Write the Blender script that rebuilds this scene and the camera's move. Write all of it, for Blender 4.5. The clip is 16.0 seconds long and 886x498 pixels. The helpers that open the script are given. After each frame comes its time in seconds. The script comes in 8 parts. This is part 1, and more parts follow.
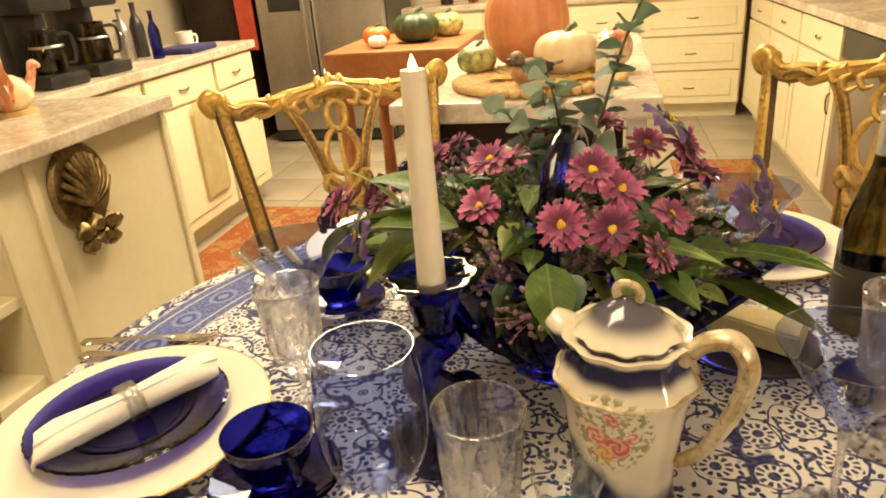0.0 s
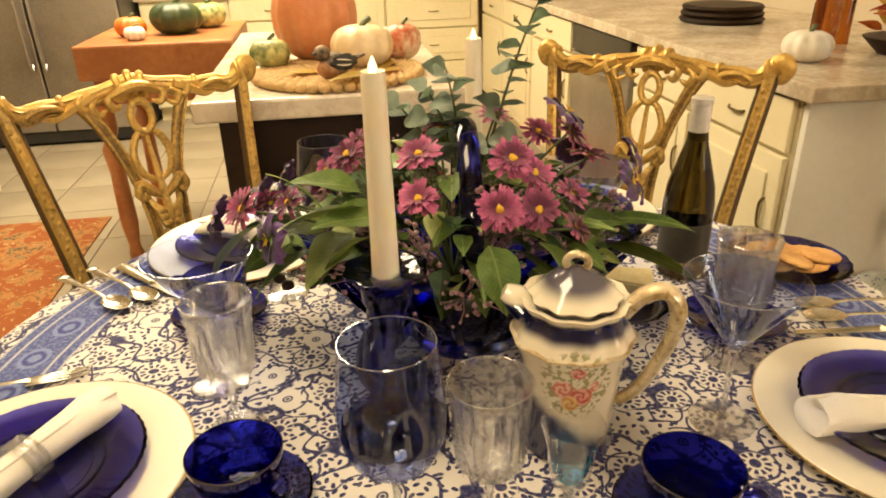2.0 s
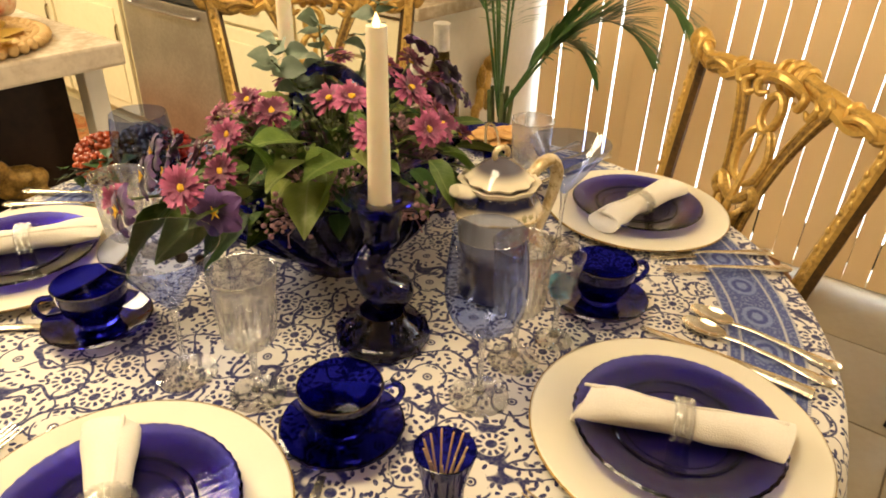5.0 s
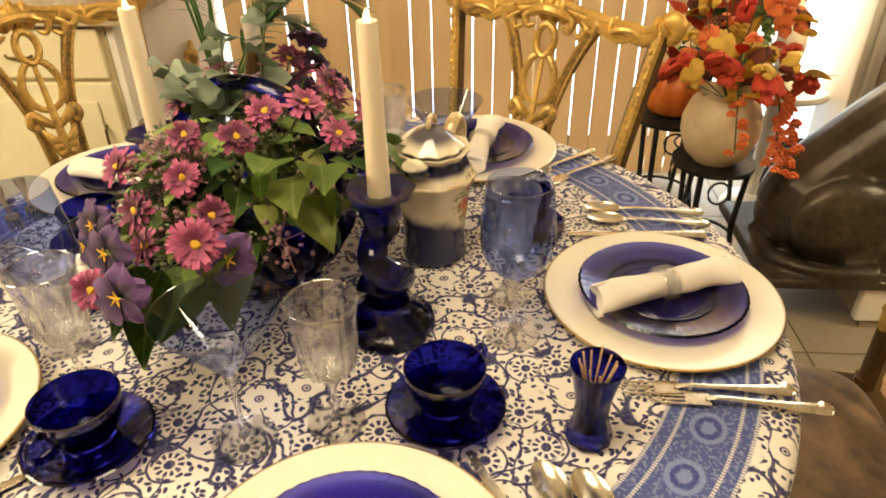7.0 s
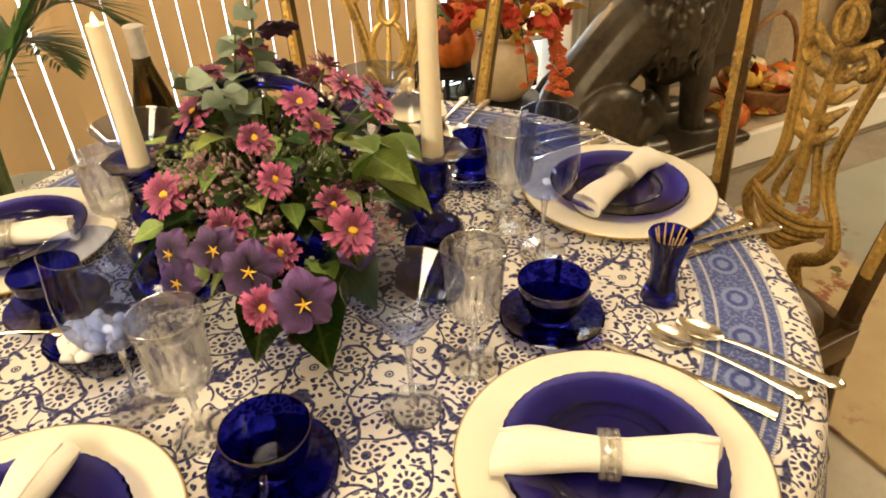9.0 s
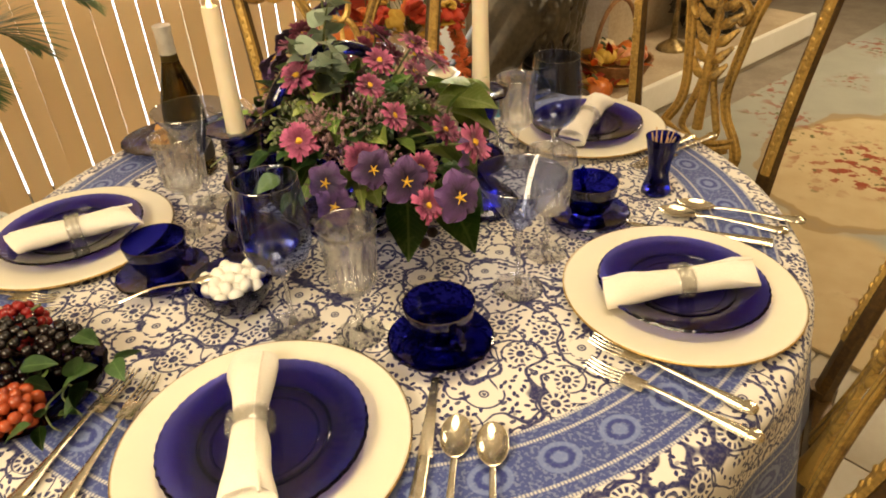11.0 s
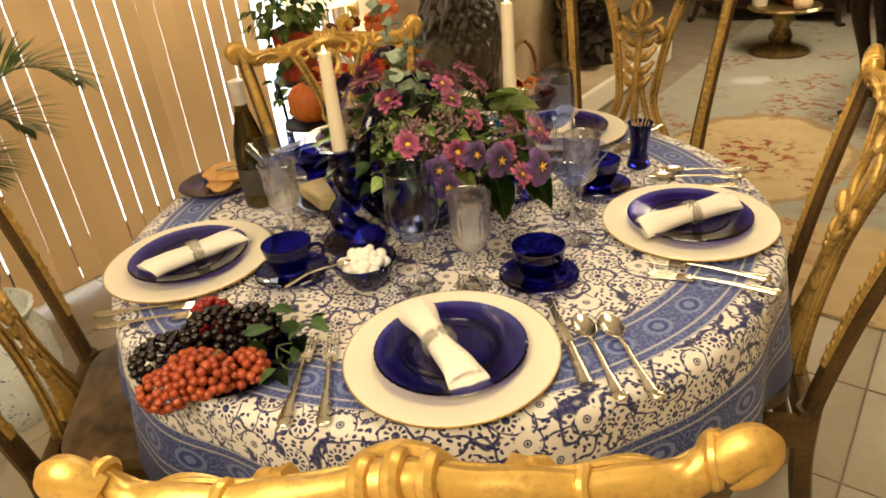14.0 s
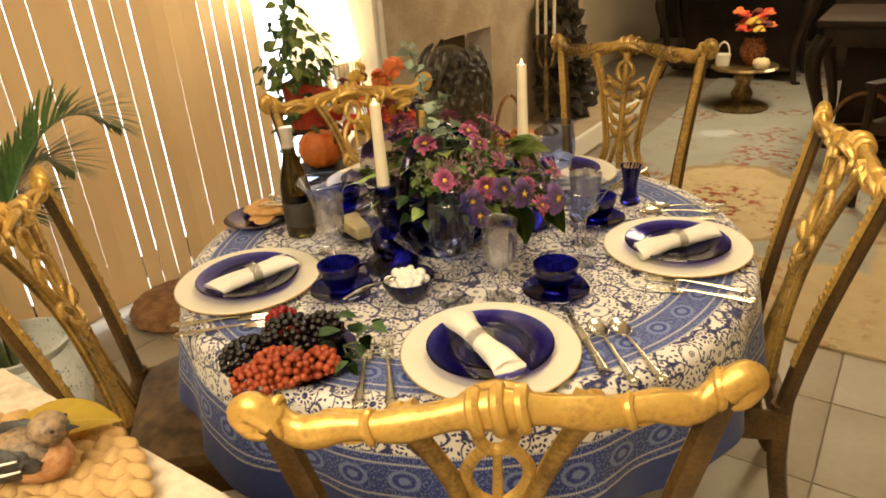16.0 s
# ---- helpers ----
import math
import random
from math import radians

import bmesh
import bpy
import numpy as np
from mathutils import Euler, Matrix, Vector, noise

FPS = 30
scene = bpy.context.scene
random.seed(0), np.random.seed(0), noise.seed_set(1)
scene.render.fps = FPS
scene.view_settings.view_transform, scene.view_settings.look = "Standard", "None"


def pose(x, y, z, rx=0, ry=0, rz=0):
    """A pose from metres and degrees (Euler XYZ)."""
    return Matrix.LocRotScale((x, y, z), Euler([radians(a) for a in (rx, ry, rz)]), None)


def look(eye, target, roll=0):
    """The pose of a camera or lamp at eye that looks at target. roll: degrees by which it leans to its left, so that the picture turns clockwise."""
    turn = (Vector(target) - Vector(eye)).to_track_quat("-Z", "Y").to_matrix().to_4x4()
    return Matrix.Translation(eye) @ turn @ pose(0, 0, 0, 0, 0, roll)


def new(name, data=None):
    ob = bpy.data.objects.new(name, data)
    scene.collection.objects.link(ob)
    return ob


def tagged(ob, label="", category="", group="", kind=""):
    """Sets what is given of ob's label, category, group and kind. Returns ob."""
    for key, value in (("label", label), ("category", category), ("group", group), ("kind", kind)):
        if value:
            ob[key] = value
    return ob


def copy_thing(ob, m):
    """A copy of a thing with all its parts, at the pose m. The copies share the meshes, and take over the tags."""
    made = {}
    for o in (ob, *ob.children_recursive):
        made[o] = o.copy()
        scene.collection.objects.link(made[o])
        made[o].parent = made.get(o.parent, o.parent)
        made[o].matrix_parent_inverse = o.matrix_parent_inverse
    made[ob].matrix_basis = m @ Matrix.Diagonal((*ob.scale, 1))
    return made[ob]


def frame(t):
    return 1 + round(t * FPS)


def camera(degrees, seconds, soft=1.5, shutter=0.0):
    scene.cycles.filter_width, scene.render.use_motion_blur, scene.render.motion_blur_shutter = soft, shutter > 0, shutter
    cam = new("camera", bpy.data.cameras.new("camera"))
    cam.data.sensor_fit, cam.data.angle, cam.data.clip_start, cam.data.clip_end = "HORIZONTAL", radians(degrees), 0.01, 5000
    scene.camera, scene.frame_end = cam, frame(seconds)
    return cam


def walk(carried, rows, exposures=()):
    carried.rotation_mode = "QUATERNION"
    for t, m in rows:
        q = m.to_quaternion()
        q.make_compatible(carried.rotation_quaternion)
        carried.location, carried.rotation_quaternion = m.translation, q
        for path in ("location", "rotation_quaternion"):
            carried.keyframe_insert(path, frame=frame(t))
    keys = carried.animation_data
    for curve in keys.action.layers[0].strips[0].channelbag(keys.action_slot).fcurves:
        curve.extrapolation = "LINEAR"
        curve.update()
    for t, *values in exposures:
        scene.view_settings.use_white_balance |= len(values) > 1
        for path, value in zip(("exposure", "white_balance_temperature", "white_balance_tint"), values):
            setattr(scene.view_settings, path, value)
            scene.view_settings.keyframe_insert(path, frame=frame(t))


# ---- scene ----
cam = camera(65.9, 16.0, soft=1.85)
METRES, EYE, TILT, LEAN, TURN = 2.846, 1.271, 0.0, 0.0, 0.0
ROWS = [
    (0.0, 0.0, 0.0, 0.0, -1.84, -23.25, 4.29),
    (0.5, -0.0277, -0.0088, 0.0074, -6.8, -23.63, 2.07),
    (1.0, -0.0465, -0.0106, 0.0074, -13.34, -24.04, 0.06),
    (1.5, -0.054, -0.0039, 0.0086, -19.71, -24.65, 1.78),
    (2.0, -0.0727, 0.0049, 0.0088, -23.63, -25.11, 1.32),
    (2.5, -0.0979, 0.009, 0.0118, -33.52, -25.75, 0.65),
    (3.0, -0.1226, 0.0091, 0.0115, -42.94, -26.51, 0.65),
    (3.5, -0.1479, 0.0185, 0.0091, -47.99, -28.16, 0.55),
    (4.0, -0.1868, 0.0345, 0.0138, -52.43, -29.13, -1.09),
    (4.5, -0.2152, 0.0595, 0.0203, -58.55, -29.8, -1.84),
    (7.0, -0.268, 0.2362, 0.0332, -100.29, -32.54, 0.86),
    (7.5, -0.2598, 0.2748, 0.031, -108.17, -33.0, 0.39),
    (8.0, -0.2548, 0.316, 0.0323, -114.95, -33.51, 0.67),
    (8.5, -0.2477, 0.3556, 0.0361, -122.64, -33.97, 1.38),
    (9.0, -0.2297, 0.3949, 0.0375, -129.97, -34.52, 1.83),
    (9.5, -0.2136, 0.4344, 0.0365, -136.35, -34.84, 2.37),
    (10.0, -0.2101, 0.4701, 0.035, -139.64, -34.93, 2.39),
    (12.5, -0.1767, 0.6336, 0.0461, -155.12, -29.88, 3.67),
    (13.0, -0.1631, 0.661, 0.0503, -157.32, -29.58, 4.41),
    (13.5, -0.1537, 0.6772, 0.0511, -157.72, -29.3, 4.76),
    (14.0, -0.1571, 0.6955, 0.0534, -158.05, -29.15, 4.91),
    (14.5, -0.1616, 0.7203, 0.0567, -158.31, -28.93, 4.91),
    (15.0, -0.1593, 0.7422, 0.063, -158.47, -28.23, 4.81),
    (15.5, -0.1518, 0.7599, 0.0692, -159.09, -26.71, 4.56),
    (16.0, -0.1468, 0.7844, 0.0746, -160.19, -25.13, 3.88),
]
walk(cam, [(t, pose(0, 0, EYE, TILT, LEAN, TURN) @ pose(METRES * x, METRES * y, METRES * z, 90 + pitch, roll, yaw)) for t, x, y, z, yaw, pitch, roll in ROWS], [(0.0, 0.14), (2.0, 0.1), (8.0, 0.1), (10.0, -0.02), (12.5, -0.24), (16.0, -0.25)])

# ---- world and light ----
world = bpy.data.worlds.new("daylight")
world.use_nodes = True
scene.world = world
sky = world.node_tree.nodes.new("ShaderNodeTexSky")
sky.sky_type = "NISHITA"
sky.sun_disc = False
sky.sun_elevation, sky.sun_rotation = radians(27), radians(240)
world.node_tree.links.new(sky.outputs["Color"], world.node_tree.nodes["Background"].inputs["Color"])
world.node_tree.nodes["Background"].inputs["Strength"].default_value = 0.12
scene.cycles.transparent_max_bounces = 24

TH = radians(-14.0)
U = Vector((math.cos(TH), math.sin(TH), 0))
V = Vector((-math.sin(TH), math.cos(TH), 0))


def room(a, b, z=0.0, turn=0.0):
    """A pose in the house's own axes: a across, b along, turned with the walls."""
    p = U * a + V * b
    return Matrix.Translation((p.x, p.y, z)) @ Matrix.Rotation(TH + radians(turn), 4, "Z")


def area(name, m, power, sx, sy, color):
    d = bpy.data.lights.new(name, "AREA")
    d.energy, d.shape, d.size, d.size_y, d.color = power, "RECTANGLE", sx, sy, color
    ob = new(name, d)
    ob.matrix_world = m
    return ob


sun = bpy.data.lights.new("sun", "SUN")
sun.energy, sun.angle, sun.color = 5.0, radians(0.5), (1.0, 0.94, 0.84)
SUN_TO = (U * 1.0 + V * 0.4 + Vector((0, 0, -0.546))).normalized()
new("sun", sun).matrix_world = look((0, 0, 5), Vector((0, 0, 5)) + SUN_TO)

WARM = (1.0, 0.80, 0.51)
# Unseen area lamps added under the ceiling to brighten each room.
area("kitchen_fill_light", room(-0.8, 3.3, 2.42), 150, 1.3, 1.6, (1.0, 0.83, 0.55))
area("dining_fill_light", room(-0.55, 0.75, 2.42), 25, 0.7, 0.7, WARM)
area("living_fill_light", room(-0.4, -2.9, 2.42), 92, 0.9, 0.9, WARM)

# ---- node helpers ----


class Net:
    """Short forms for shader nodes."""

    def __init__(self, name):
        self.mat = bpy.data.materials.new(name)
        self.mat.use_nodes = True
        self.nt = self.mat.node_tree
        self.bsdf = self.nt.nodes["Principled BSDF"]
        self.out = self.nt.nodes["Material Output"]

    def put(self, sock, v):
        if isinstance(v, bpy.types.NodeSocket):
            self.nt.links.new(v, sock)
        elif isinstance(v, (tuple, list)) and len(v) == 3 and sock.type == "RGBA":
            sock.default_value = (*v, 1)
        else:
            sock.default_value = v

    def node(self, kind, **ins):
        n = self.nt.nodes.new(kind)
        for k, v in ins.items():
            self.put(n.inputs[k.replace("_", " ")], v)
        return n

    def m(self, op, a, b=0.0, c=0.0):
        n = self.nt.nodes.new("ShaderNodeMath")
        n.operation = op
        for i, v in enumerate((a, b, c)):
            self.put(n.inputs[i], v)
        return n.outputs[0]

    def v(self, op, a, b=(0, 0, 0), out=0):
        n = self.nt.nodes.new("ShaderNodeVectorMath")
        n.operation = op
        self.put(n.inputs[0], a)
        self.put(n.inputs[1], b)
        return n.outputs[out]

    def scale(self, a, s):
        n = self.nt.nodes.new("ShaderNodeVectorMath")
        n.operation = "SCALE"
        self.put(n.inputs[0], a)
        self.put(n.inputs["Scale"], s)
        return n.outputs[0]

    def xyz(self, a):
        n = self.node("ShaderNodeSeparateXYZ")
        self.put(n.inputs[0], a)
        return n.outputs

    def vec(self, x, y, z=0.0):
        n = self.node("ShaderNodeCombineXYZ")
        for i, k in enumerate((x, y, z)):
            self.put(n.inputs[i], k)
        return n.outputs[0]

    def mix(self, f, a, b):
        n = self.nt.nodes.new("ShaderNodeMix")
        n.data_type = "RGBA"
        self.put(n.inputs["Factor"], f)
        self.put(n.inputs[6], a)
        self.put(n.inputs[7], b)
        return n.outputs[2]

    def noise(self, co, scale, detail=3.0, rough=0.55):
        n = self.node("ShaderNodeTexNoise", Scale=scale, Detail=detail, Roughness=rough)
        self.put(n.inputs["Vector"], co)
        return n.outputs["Fac"]

    def step(self, x, lo, hi):
        n = self.nt.nodes.new("ShaderNodeMapRange")
        n.interpolation_type = "SMOOTHSTEP"
        self.put(n.inputs[0], x)
        n.inputs[1].default_value, n.inputs[2].default_value = lo, hi
        return n.outputs[0]

    def co(self, which="Object"):
        return self.node("ShaderNodeTexCoord").outputs[which]

    def bump(self, height, strength=0.3, dist=0.002):
        n = self.node("ShaderNodeBump", Strength=strength, Distance=dist)
        self.put(n.inputs["Height"], height)
        self.nt.links.new(n.outputs[0], self.bsdf.inputs["Normal"])

    def set(self, **ins):
        for k, v in ins.items():
            self.put(self.bsdf.inputs[k.replace("_", " ")], v)
        return self


def stuff_mat(name, a, b, rough=0.5, metal=0.0, big=6.0, small=60.0, bump=0.15, dist=0.001, vary=0.0, **more):
    """Two tones over two scales of grain, with relief; vary shifts the tone from piece to piece."""
    n = Net(name)
    co = n.co()
    f1, f2 = n.noise(co, big, 4), n.noise(co, small, 3)
    f = n.m("ADD", n.m("MULTIPLY", f1, 0.65), n.m("MULTIPLY", f2, 0.35))
    f = n.step(f, 0.35, 0.65)
    if vary:
        rnd = n.node("ShaderNodeObjectInfo").outputs["Random"]
        f = n.m("ADD", n.m("MULTIPLY", f, 1 - vary), n.m("MULTIPLY", rnd, vary))
    n.set(Base_Color=n.mix(f, a, b), Metallic=metal, Roughness=n.m("MULTIPLY_ADD", f2, 0.2, rough - 0.1), **more)
    n.bump(n.m("ADD", f2, n.m("MULTIPLY", f1, 0.5)), bump, dist)
    return n.mat


def clear_glass(name, tint, gloss=1.0, base=0.05, ripple=0.0, edge=0.85):
    """Thin glassware: light passes with a tint, the gloss grows towards grazing."""
    n = Net(name)
    tr = n.node("ShaderNodeBsdfTransparent", Color=tint)
    gl = n.node("ShaderNodeBsdfGlossy", Color=(gloss, gloss, gloss), Roughness=0.03)
    lw = n.node("ShaderNodeLayerWeight", Blend=0.5)
    if ripple:
        b = n.node("ShaderNodeBump", Strength=ripple, Distance=0.002)
        n.put(b.inputs["Height"], n.noise(n.co(), 220.0, 2))
        n.nt.links.new(b.outputs[0], gl.inputs["Normal"])
        n.nt.links.new(b.outputs[0], lw.inputs["Normal"])
    mx = n.node("ShaderNodeMixShader")
    n.put(mx.inputs[0], n.m("MULTIPLY_ADD", n.m("POWER", lw.outputs["Facing"], 3.6), edge, base))
    n.nt.links.new(tr.outputs[0], mx.inputs[1])
    n.nt.links.new(gl.outputs[0], mx.inputs[2])
    n.nt.links.new(mx.outputs[0], n.out.inputs["Surface"])
    return n.mat


def thick_glass(name, col, rough=0.03, wave=0.15):
    n = Net(name)
    n.set(Base_Color=col, Transmission_Weight=1.0, Roughness=rough, IOR=1.46)
    n.bump(n.noise(n.co(), 45.0, 2), wave, 0.002)
    return n.mat


def bright_glass(name, share, wave, gloss_bump=0.3):
    """Solid clear glass: part of the light passes straight, part is bent, and the surface gleams."""
    n = Net(name)
    n.set(Base_Color=(1.0, 1.0, 1.0), Transmission_Weight=1.0, Roughness=0.02, IOR=1.36)
    n.bump(n.noise(n.co(), 90.0, 2), wave, 0.002)
    tr = n.node("ShaderNodeBsdfTransparent", Color=(1.0, 1.0, 0.995))
    mx = n.node("ShaderNodeMixShader", Fac=share)
    n.nt.links.new(tr.outputs[0], mx.inputs[1])
    n.nt.links.new(n.bsdf.outputs[0], mx.inputs[2])
    gl = n.node("ShaderNodeBsdfGlossy", Color=(1.0, 1.0, 1.0), Roughness=0.04)
    b = n.node("ShaderNodeBump", Strength=gloss_bump, Distance=0.002)
    n.put(b.inputs["Height"], n.noise(n.co(), 160.0, 2))
    n.nt.links.new(b.outputs[0], gl.inputs["Normal"])
    m2 = n.node("ShaderNodeMixShader", Fac=0.09)
    n.nt.links.new(mx.outputs[0], m2.inputs[1])
    n.nt.links.new(gl.outputs[0], m2.inputs[2])
    n.nt.links.new(m2.outputs[0], n.out.inputs["Surface"])
    return n.mat


def plate_glass():
    """Pressed cobalt plate: deep in the well, paler where the rippled rim thins out."""
    n = Net("cobalt_plate_glass")
    co = n.co()
    x, y, _ = n.xyz(co)
    r = n.m("SQRT", n.m("ADD", n.m("MULTIPLY", x, x), n.m("MULTIPLY", y, y)))
    rip = n.noise(n.vec(n.m("MULTIPLY", n.m("ARCTAN2", y, x), 9.0), n.m("MULTIPLY", r, 14.0)), 2.0, 3)
    f = n.step(n.m("ADD", r, n.m("MULTIPLY", n.m("SUBTRACT", rip, 0.5), 0.014)), 0.092, 0.116)
    g = n.step(n.m("ABSOLUTE", n.m("SUBTRACT", r, 0.072)), 0.0, 0.014)
    col = n.mix(g, (0.014, 0.008, 0.22), (0.040, 0.020, 0.40))
    n.set(Base_Color=n.mix(f, col, (0.105, 0.105, 0.56)), Transmission_Weight=1.0, Roughness=0.03, IOR=1.46)
    n.bump(n.m("ADD", rip, n.m("MULTIPLY", n.noise(co, 45.0, 2), 0.6)), 0.16, 0.002)
    return n.mat


def fabric_blind(name, a, b):
    """Woven blind slats: warm cloth that lets some daylight through."""
    n = Net(name)
    co = n.co()
    rnd = n.node("ShaderNodeObjectInfo").outputs["Random"]
    f = n.m("ADD", n.m("MULTIPLY", n.noise(co, 200.0, 3), 0.6), n.m("MULTIPLY", rnd, 0.4))
    col = n.mix(f, a, b)
    n.set(Base_Color=col, Roughness=0.85, Specular_IOR_Level=0.2)
    n.bump(n.noise(co, 400.0, 2), 0.15, 0.001)
    tl = n.node("ShaderNodeBsdfTranslucent", Color=col)
    mx = n.node("ShaderNodeMixShader", Fac=0.35)
    n.nt.links.new(n.bsdf.outputs[0], mx.inputs[1])
    n.nt.links.new(tl.outputs[0], mx.inputs[2])
    n.nt.links.new(mx.outputs[0], n.out.inputs["Surface"])
    return n.mat


def petal_mat(name="magenta_petal", deep=(0.095, 0.005, 0.038), pale=(0.47, 0.095, 0.225), r0=0.008, r1=0.040):
    """Silk petals: deep magenta at the heart, paler pink and streaked towards the tips."""
    n = Net(name)
    co = n.co()
    x, y, _ = n.xyz(co)
    r = n.m("SQRT", n.m("ADD", n.m("MULTIPLY", x, x), n.m("MULTIPLY", y, y)))
    streak = n.noise(n.vec(n.m("MULTIPLY", n.m("ARCTAN2", y, x), 14.0), n.m("MULTIPLY", r, 60.0)), 1.5, 3)
    rnd = n.node("ShaderNodeObjectInfo").outputs["Random"]
    f = n.m("ADD", n.m("MULTIPLY", n.step(r, r0, r1), 0.55), n.m("MULTIPLY", n.m("SUBTRACT", streak, 0.4), 0.9))
    f = n.m("ADD", f, n.m("MULTIPLY", n.m("SUBTRACT", rnd, 0.5), 0.35))
    col = n.mix(n.step(f, 0.0, 0.8), deep, pale)
    n.set(Base_Color=col, Roughness=0.65, Sheen_Weight=0.2)
    n.bump(streak, 0.4, 0.001)
    return n.mat


def glow(name, col, strength):
    n = Net(name)
    n.set(Base_Color=col, Emission_Color=col, Emission_Strength=strength)
    return n.mat


def cloth_mat():
    """Block-printed cotton: flowers, scrolling vines and leaves in indigo, and two woven-look border bands."""
    n = Net("printed_cotton")
    uv = n.node("ShaderNodeUVMap")
    uv.uv_map = "print"
    p = uv.outputs[0]
    wob = n.node("ShaderNodeTexNoise", Scale=30.0, Detail=2.0)
    n.put(wob.inputs["Vector"], p)
    p = n.v("ADD", p, n.scale(n.v("SUBTRACT", wob.outputs["Color"], (0.5, 0.5, 0.5)), 0.006))

    def cells(size, rand, off):
        q = n.v("ADD", n.scale(p, 1 / size), (off, off * 0.7, 0))
        vo = n.node("ShaderNodeTexVoronoi", Scale=1.0, Randomness=rand)
        vo.voronoi_dimensions = "2D"
        n.put(vo.inputs["Vector"], q)
        d = n.v("SUBTRACT", q, vo.outputs["Position"])
        x, y, _ = n.xyz(d)
        r = n.m("SQRT", n.m("ADD", n.m("MULTIPLY", x, x), n.m("MULTIPLY", y, y)))
        return r, n.m("ARCTAN2", y, x), x, y, n.xyz(vo.outputs["Color"])

    def band(x, mid, half, soft):
        return n.m("SUBTRACT", 1.0, n.step(n.m("ABSOLUTE", n.m("SUBTRACT", x, mid)), half - soft, half + soft))

    # flowers and seed dots
    r, a, x, y, rnd = cells(0.066, 0.55, 3.1)
    petals = n.step(n.m("COSINE", n.m("MULTIPLY", a, 11.0)), -0.5, 0.1)
    ring = n.m("MULTIPLY", band(r, 0.2, 0.055, 0.02), petals)
    eye = n.m("SUBTRACT", 1.0, n.step(r, 0.085, 0.11))
    flower = n.m("MAXIMUM", ring, eye)
    dot = n.m("MULTIPLY", n.m("SUBTRACT", 1.0, n.step(r, 0.085, 0.11)), n.m("SUBTRACT", 1.0, band(r, 0.05, 0.010, 0.01)))
    pick = n.step(rnd[0], 0.55, 0.56)
    motif = n.m("ADD", n.m("MULTIPLY", flower, n.m("SUBTRACT", 1.0, pick)), n.m("MULTIPLY", dot, pick))
    # scrolls: open rings round each motif, and wandering stems
    arc = n.step(n.m("SINE", n.m("ADD", a, n.m("MULTIPLY", rnd[1], 6.28))), -0.3, -0.1)
    scroll = n.m("MULTIPLY", band(r, 0.37, 0.022, 0.010), arc)
    stem = band(n.noise(p, 11.0, 1.0, 0.4), 0.5, 0.014, 0.005)
    stem = n.m("MAXIMUM", stem, band(n.noise(n.v("ADD", p, (5.3, 2.1, 0.0)), 15.0, 1.0, 0.4), 0.5, 0.013, 0.005))
    vine = n.m("MULTIPLY", n.m("MAXIMUM", scroll, stem), n.step(r, 0.25, 0.28))
    # leaves at random turns
    r2, a2, x2, y2, rnd2 = cells(0.0102, 0.9, 7.7)
    ang = n.m("MULTIPLY", rnd2[0], 6.28)
    c, s = n.m("COSINE", ang), n.m("SINE", ang)
    lx = n.m("ADD", n.m("MULTIPLY", x2, c), n.m("MULTIPLY", y2, s))
    ly = n.m("SUBTRACT", n.m("MULTIPLY", y2, c), n.m("MULTIPLY", x2, s))
    e = n.m("ADD", n.m("POWER", n.m("DIVIDE", lx, 0.45), 2.0), n.m("POWER", n.m("DIVIDE", ly, 0.26), 2.0))
    leaf = n.m("SUBTRACT", 1.0, n.step(e, 0.75, 1.1))
    leaf = n.m("MULTIPLY", leaf, n.m("MULTIPLY", n.step(rnd2[1], 0.24, 0.26), n.step(r, 0.27, 0.3)))
    ink = n.m("MAXIMUM", n.m("MAXIMUM", motif, vine), leaf)
    fade = n.m("MULTIPLY_ADD", n.noise(p, 160.0, 2), 0.5, 0.72)
    white, indigo = (0.74, 0.69, 0.62), (0.016, 0.018, 0.095)
    ground = n.mix(n.noise(p, 18.0, 3), white, (0.66, 0.62, 0.57))
    field = n.mix(n.m("MULTIPLY", ink, n.m("MINIMUM", fade, 1.0)), ground, indigo)
    # border bands, along the circle
    px, py, _ = n.xyz(uv.outputs[0])
    rho = n.m("SQRT", n.m("ADD", n.m("MULTIPLY", px, px), n.m("MULTIPLY", py, py)))
    along = n.m("MULTIPLY", n.m("ARCTAN2", py, px), 8.0)

    def strip(lo, hi, fieldcol):
        mid, half = (lo + hi) / 2, (hi - lo) / 2
        inside = band(rho, mid, half, 0.0012)
        t = n.m("DIVIDE", n.m("SUBTRACT", rho, mid), half)
        w = n.m("SUBTRACT", n.m("FRACT", n.m("MULTIPLY", along, 0.9)), 0.5)
        wr = n.m("SQRT", n.m("ADD", n.m("POWER", n.m("MULTIPLY", w, 2.9), 2.0), n.m("POWER", n.m("MULTIPLY", t, 2.2), 2.0)))
        med = n.m("MAXIMUM", band(wr, 0.78, 0.12, 0.05), n.m("SUBTRACT", 1.0, n.step(wr, 0.28, 0.36)))
        med2 = band(wr, 0.5, 0.1, 0.04)
        lines = n.m("MAXIMUM", band(n.m("ABSOLUTE", t), 0.62, 0.04, 0.02), band(n.m("ABSOLUTE", t), 0.96, 0.04, 0.02))
        beads = n.step(n.m("SINE", n.m("MULTIPLY", along, 110.0)), -0.3, 0.3)
        lines = n.m("MULTIPLY", lines, n.m("MULTIPLY_ADD", beads, 0.7, 0.25))
        fine = n.step(n.noise(uv.outputs[0], 190.0, 2), 0.5, 0.6)
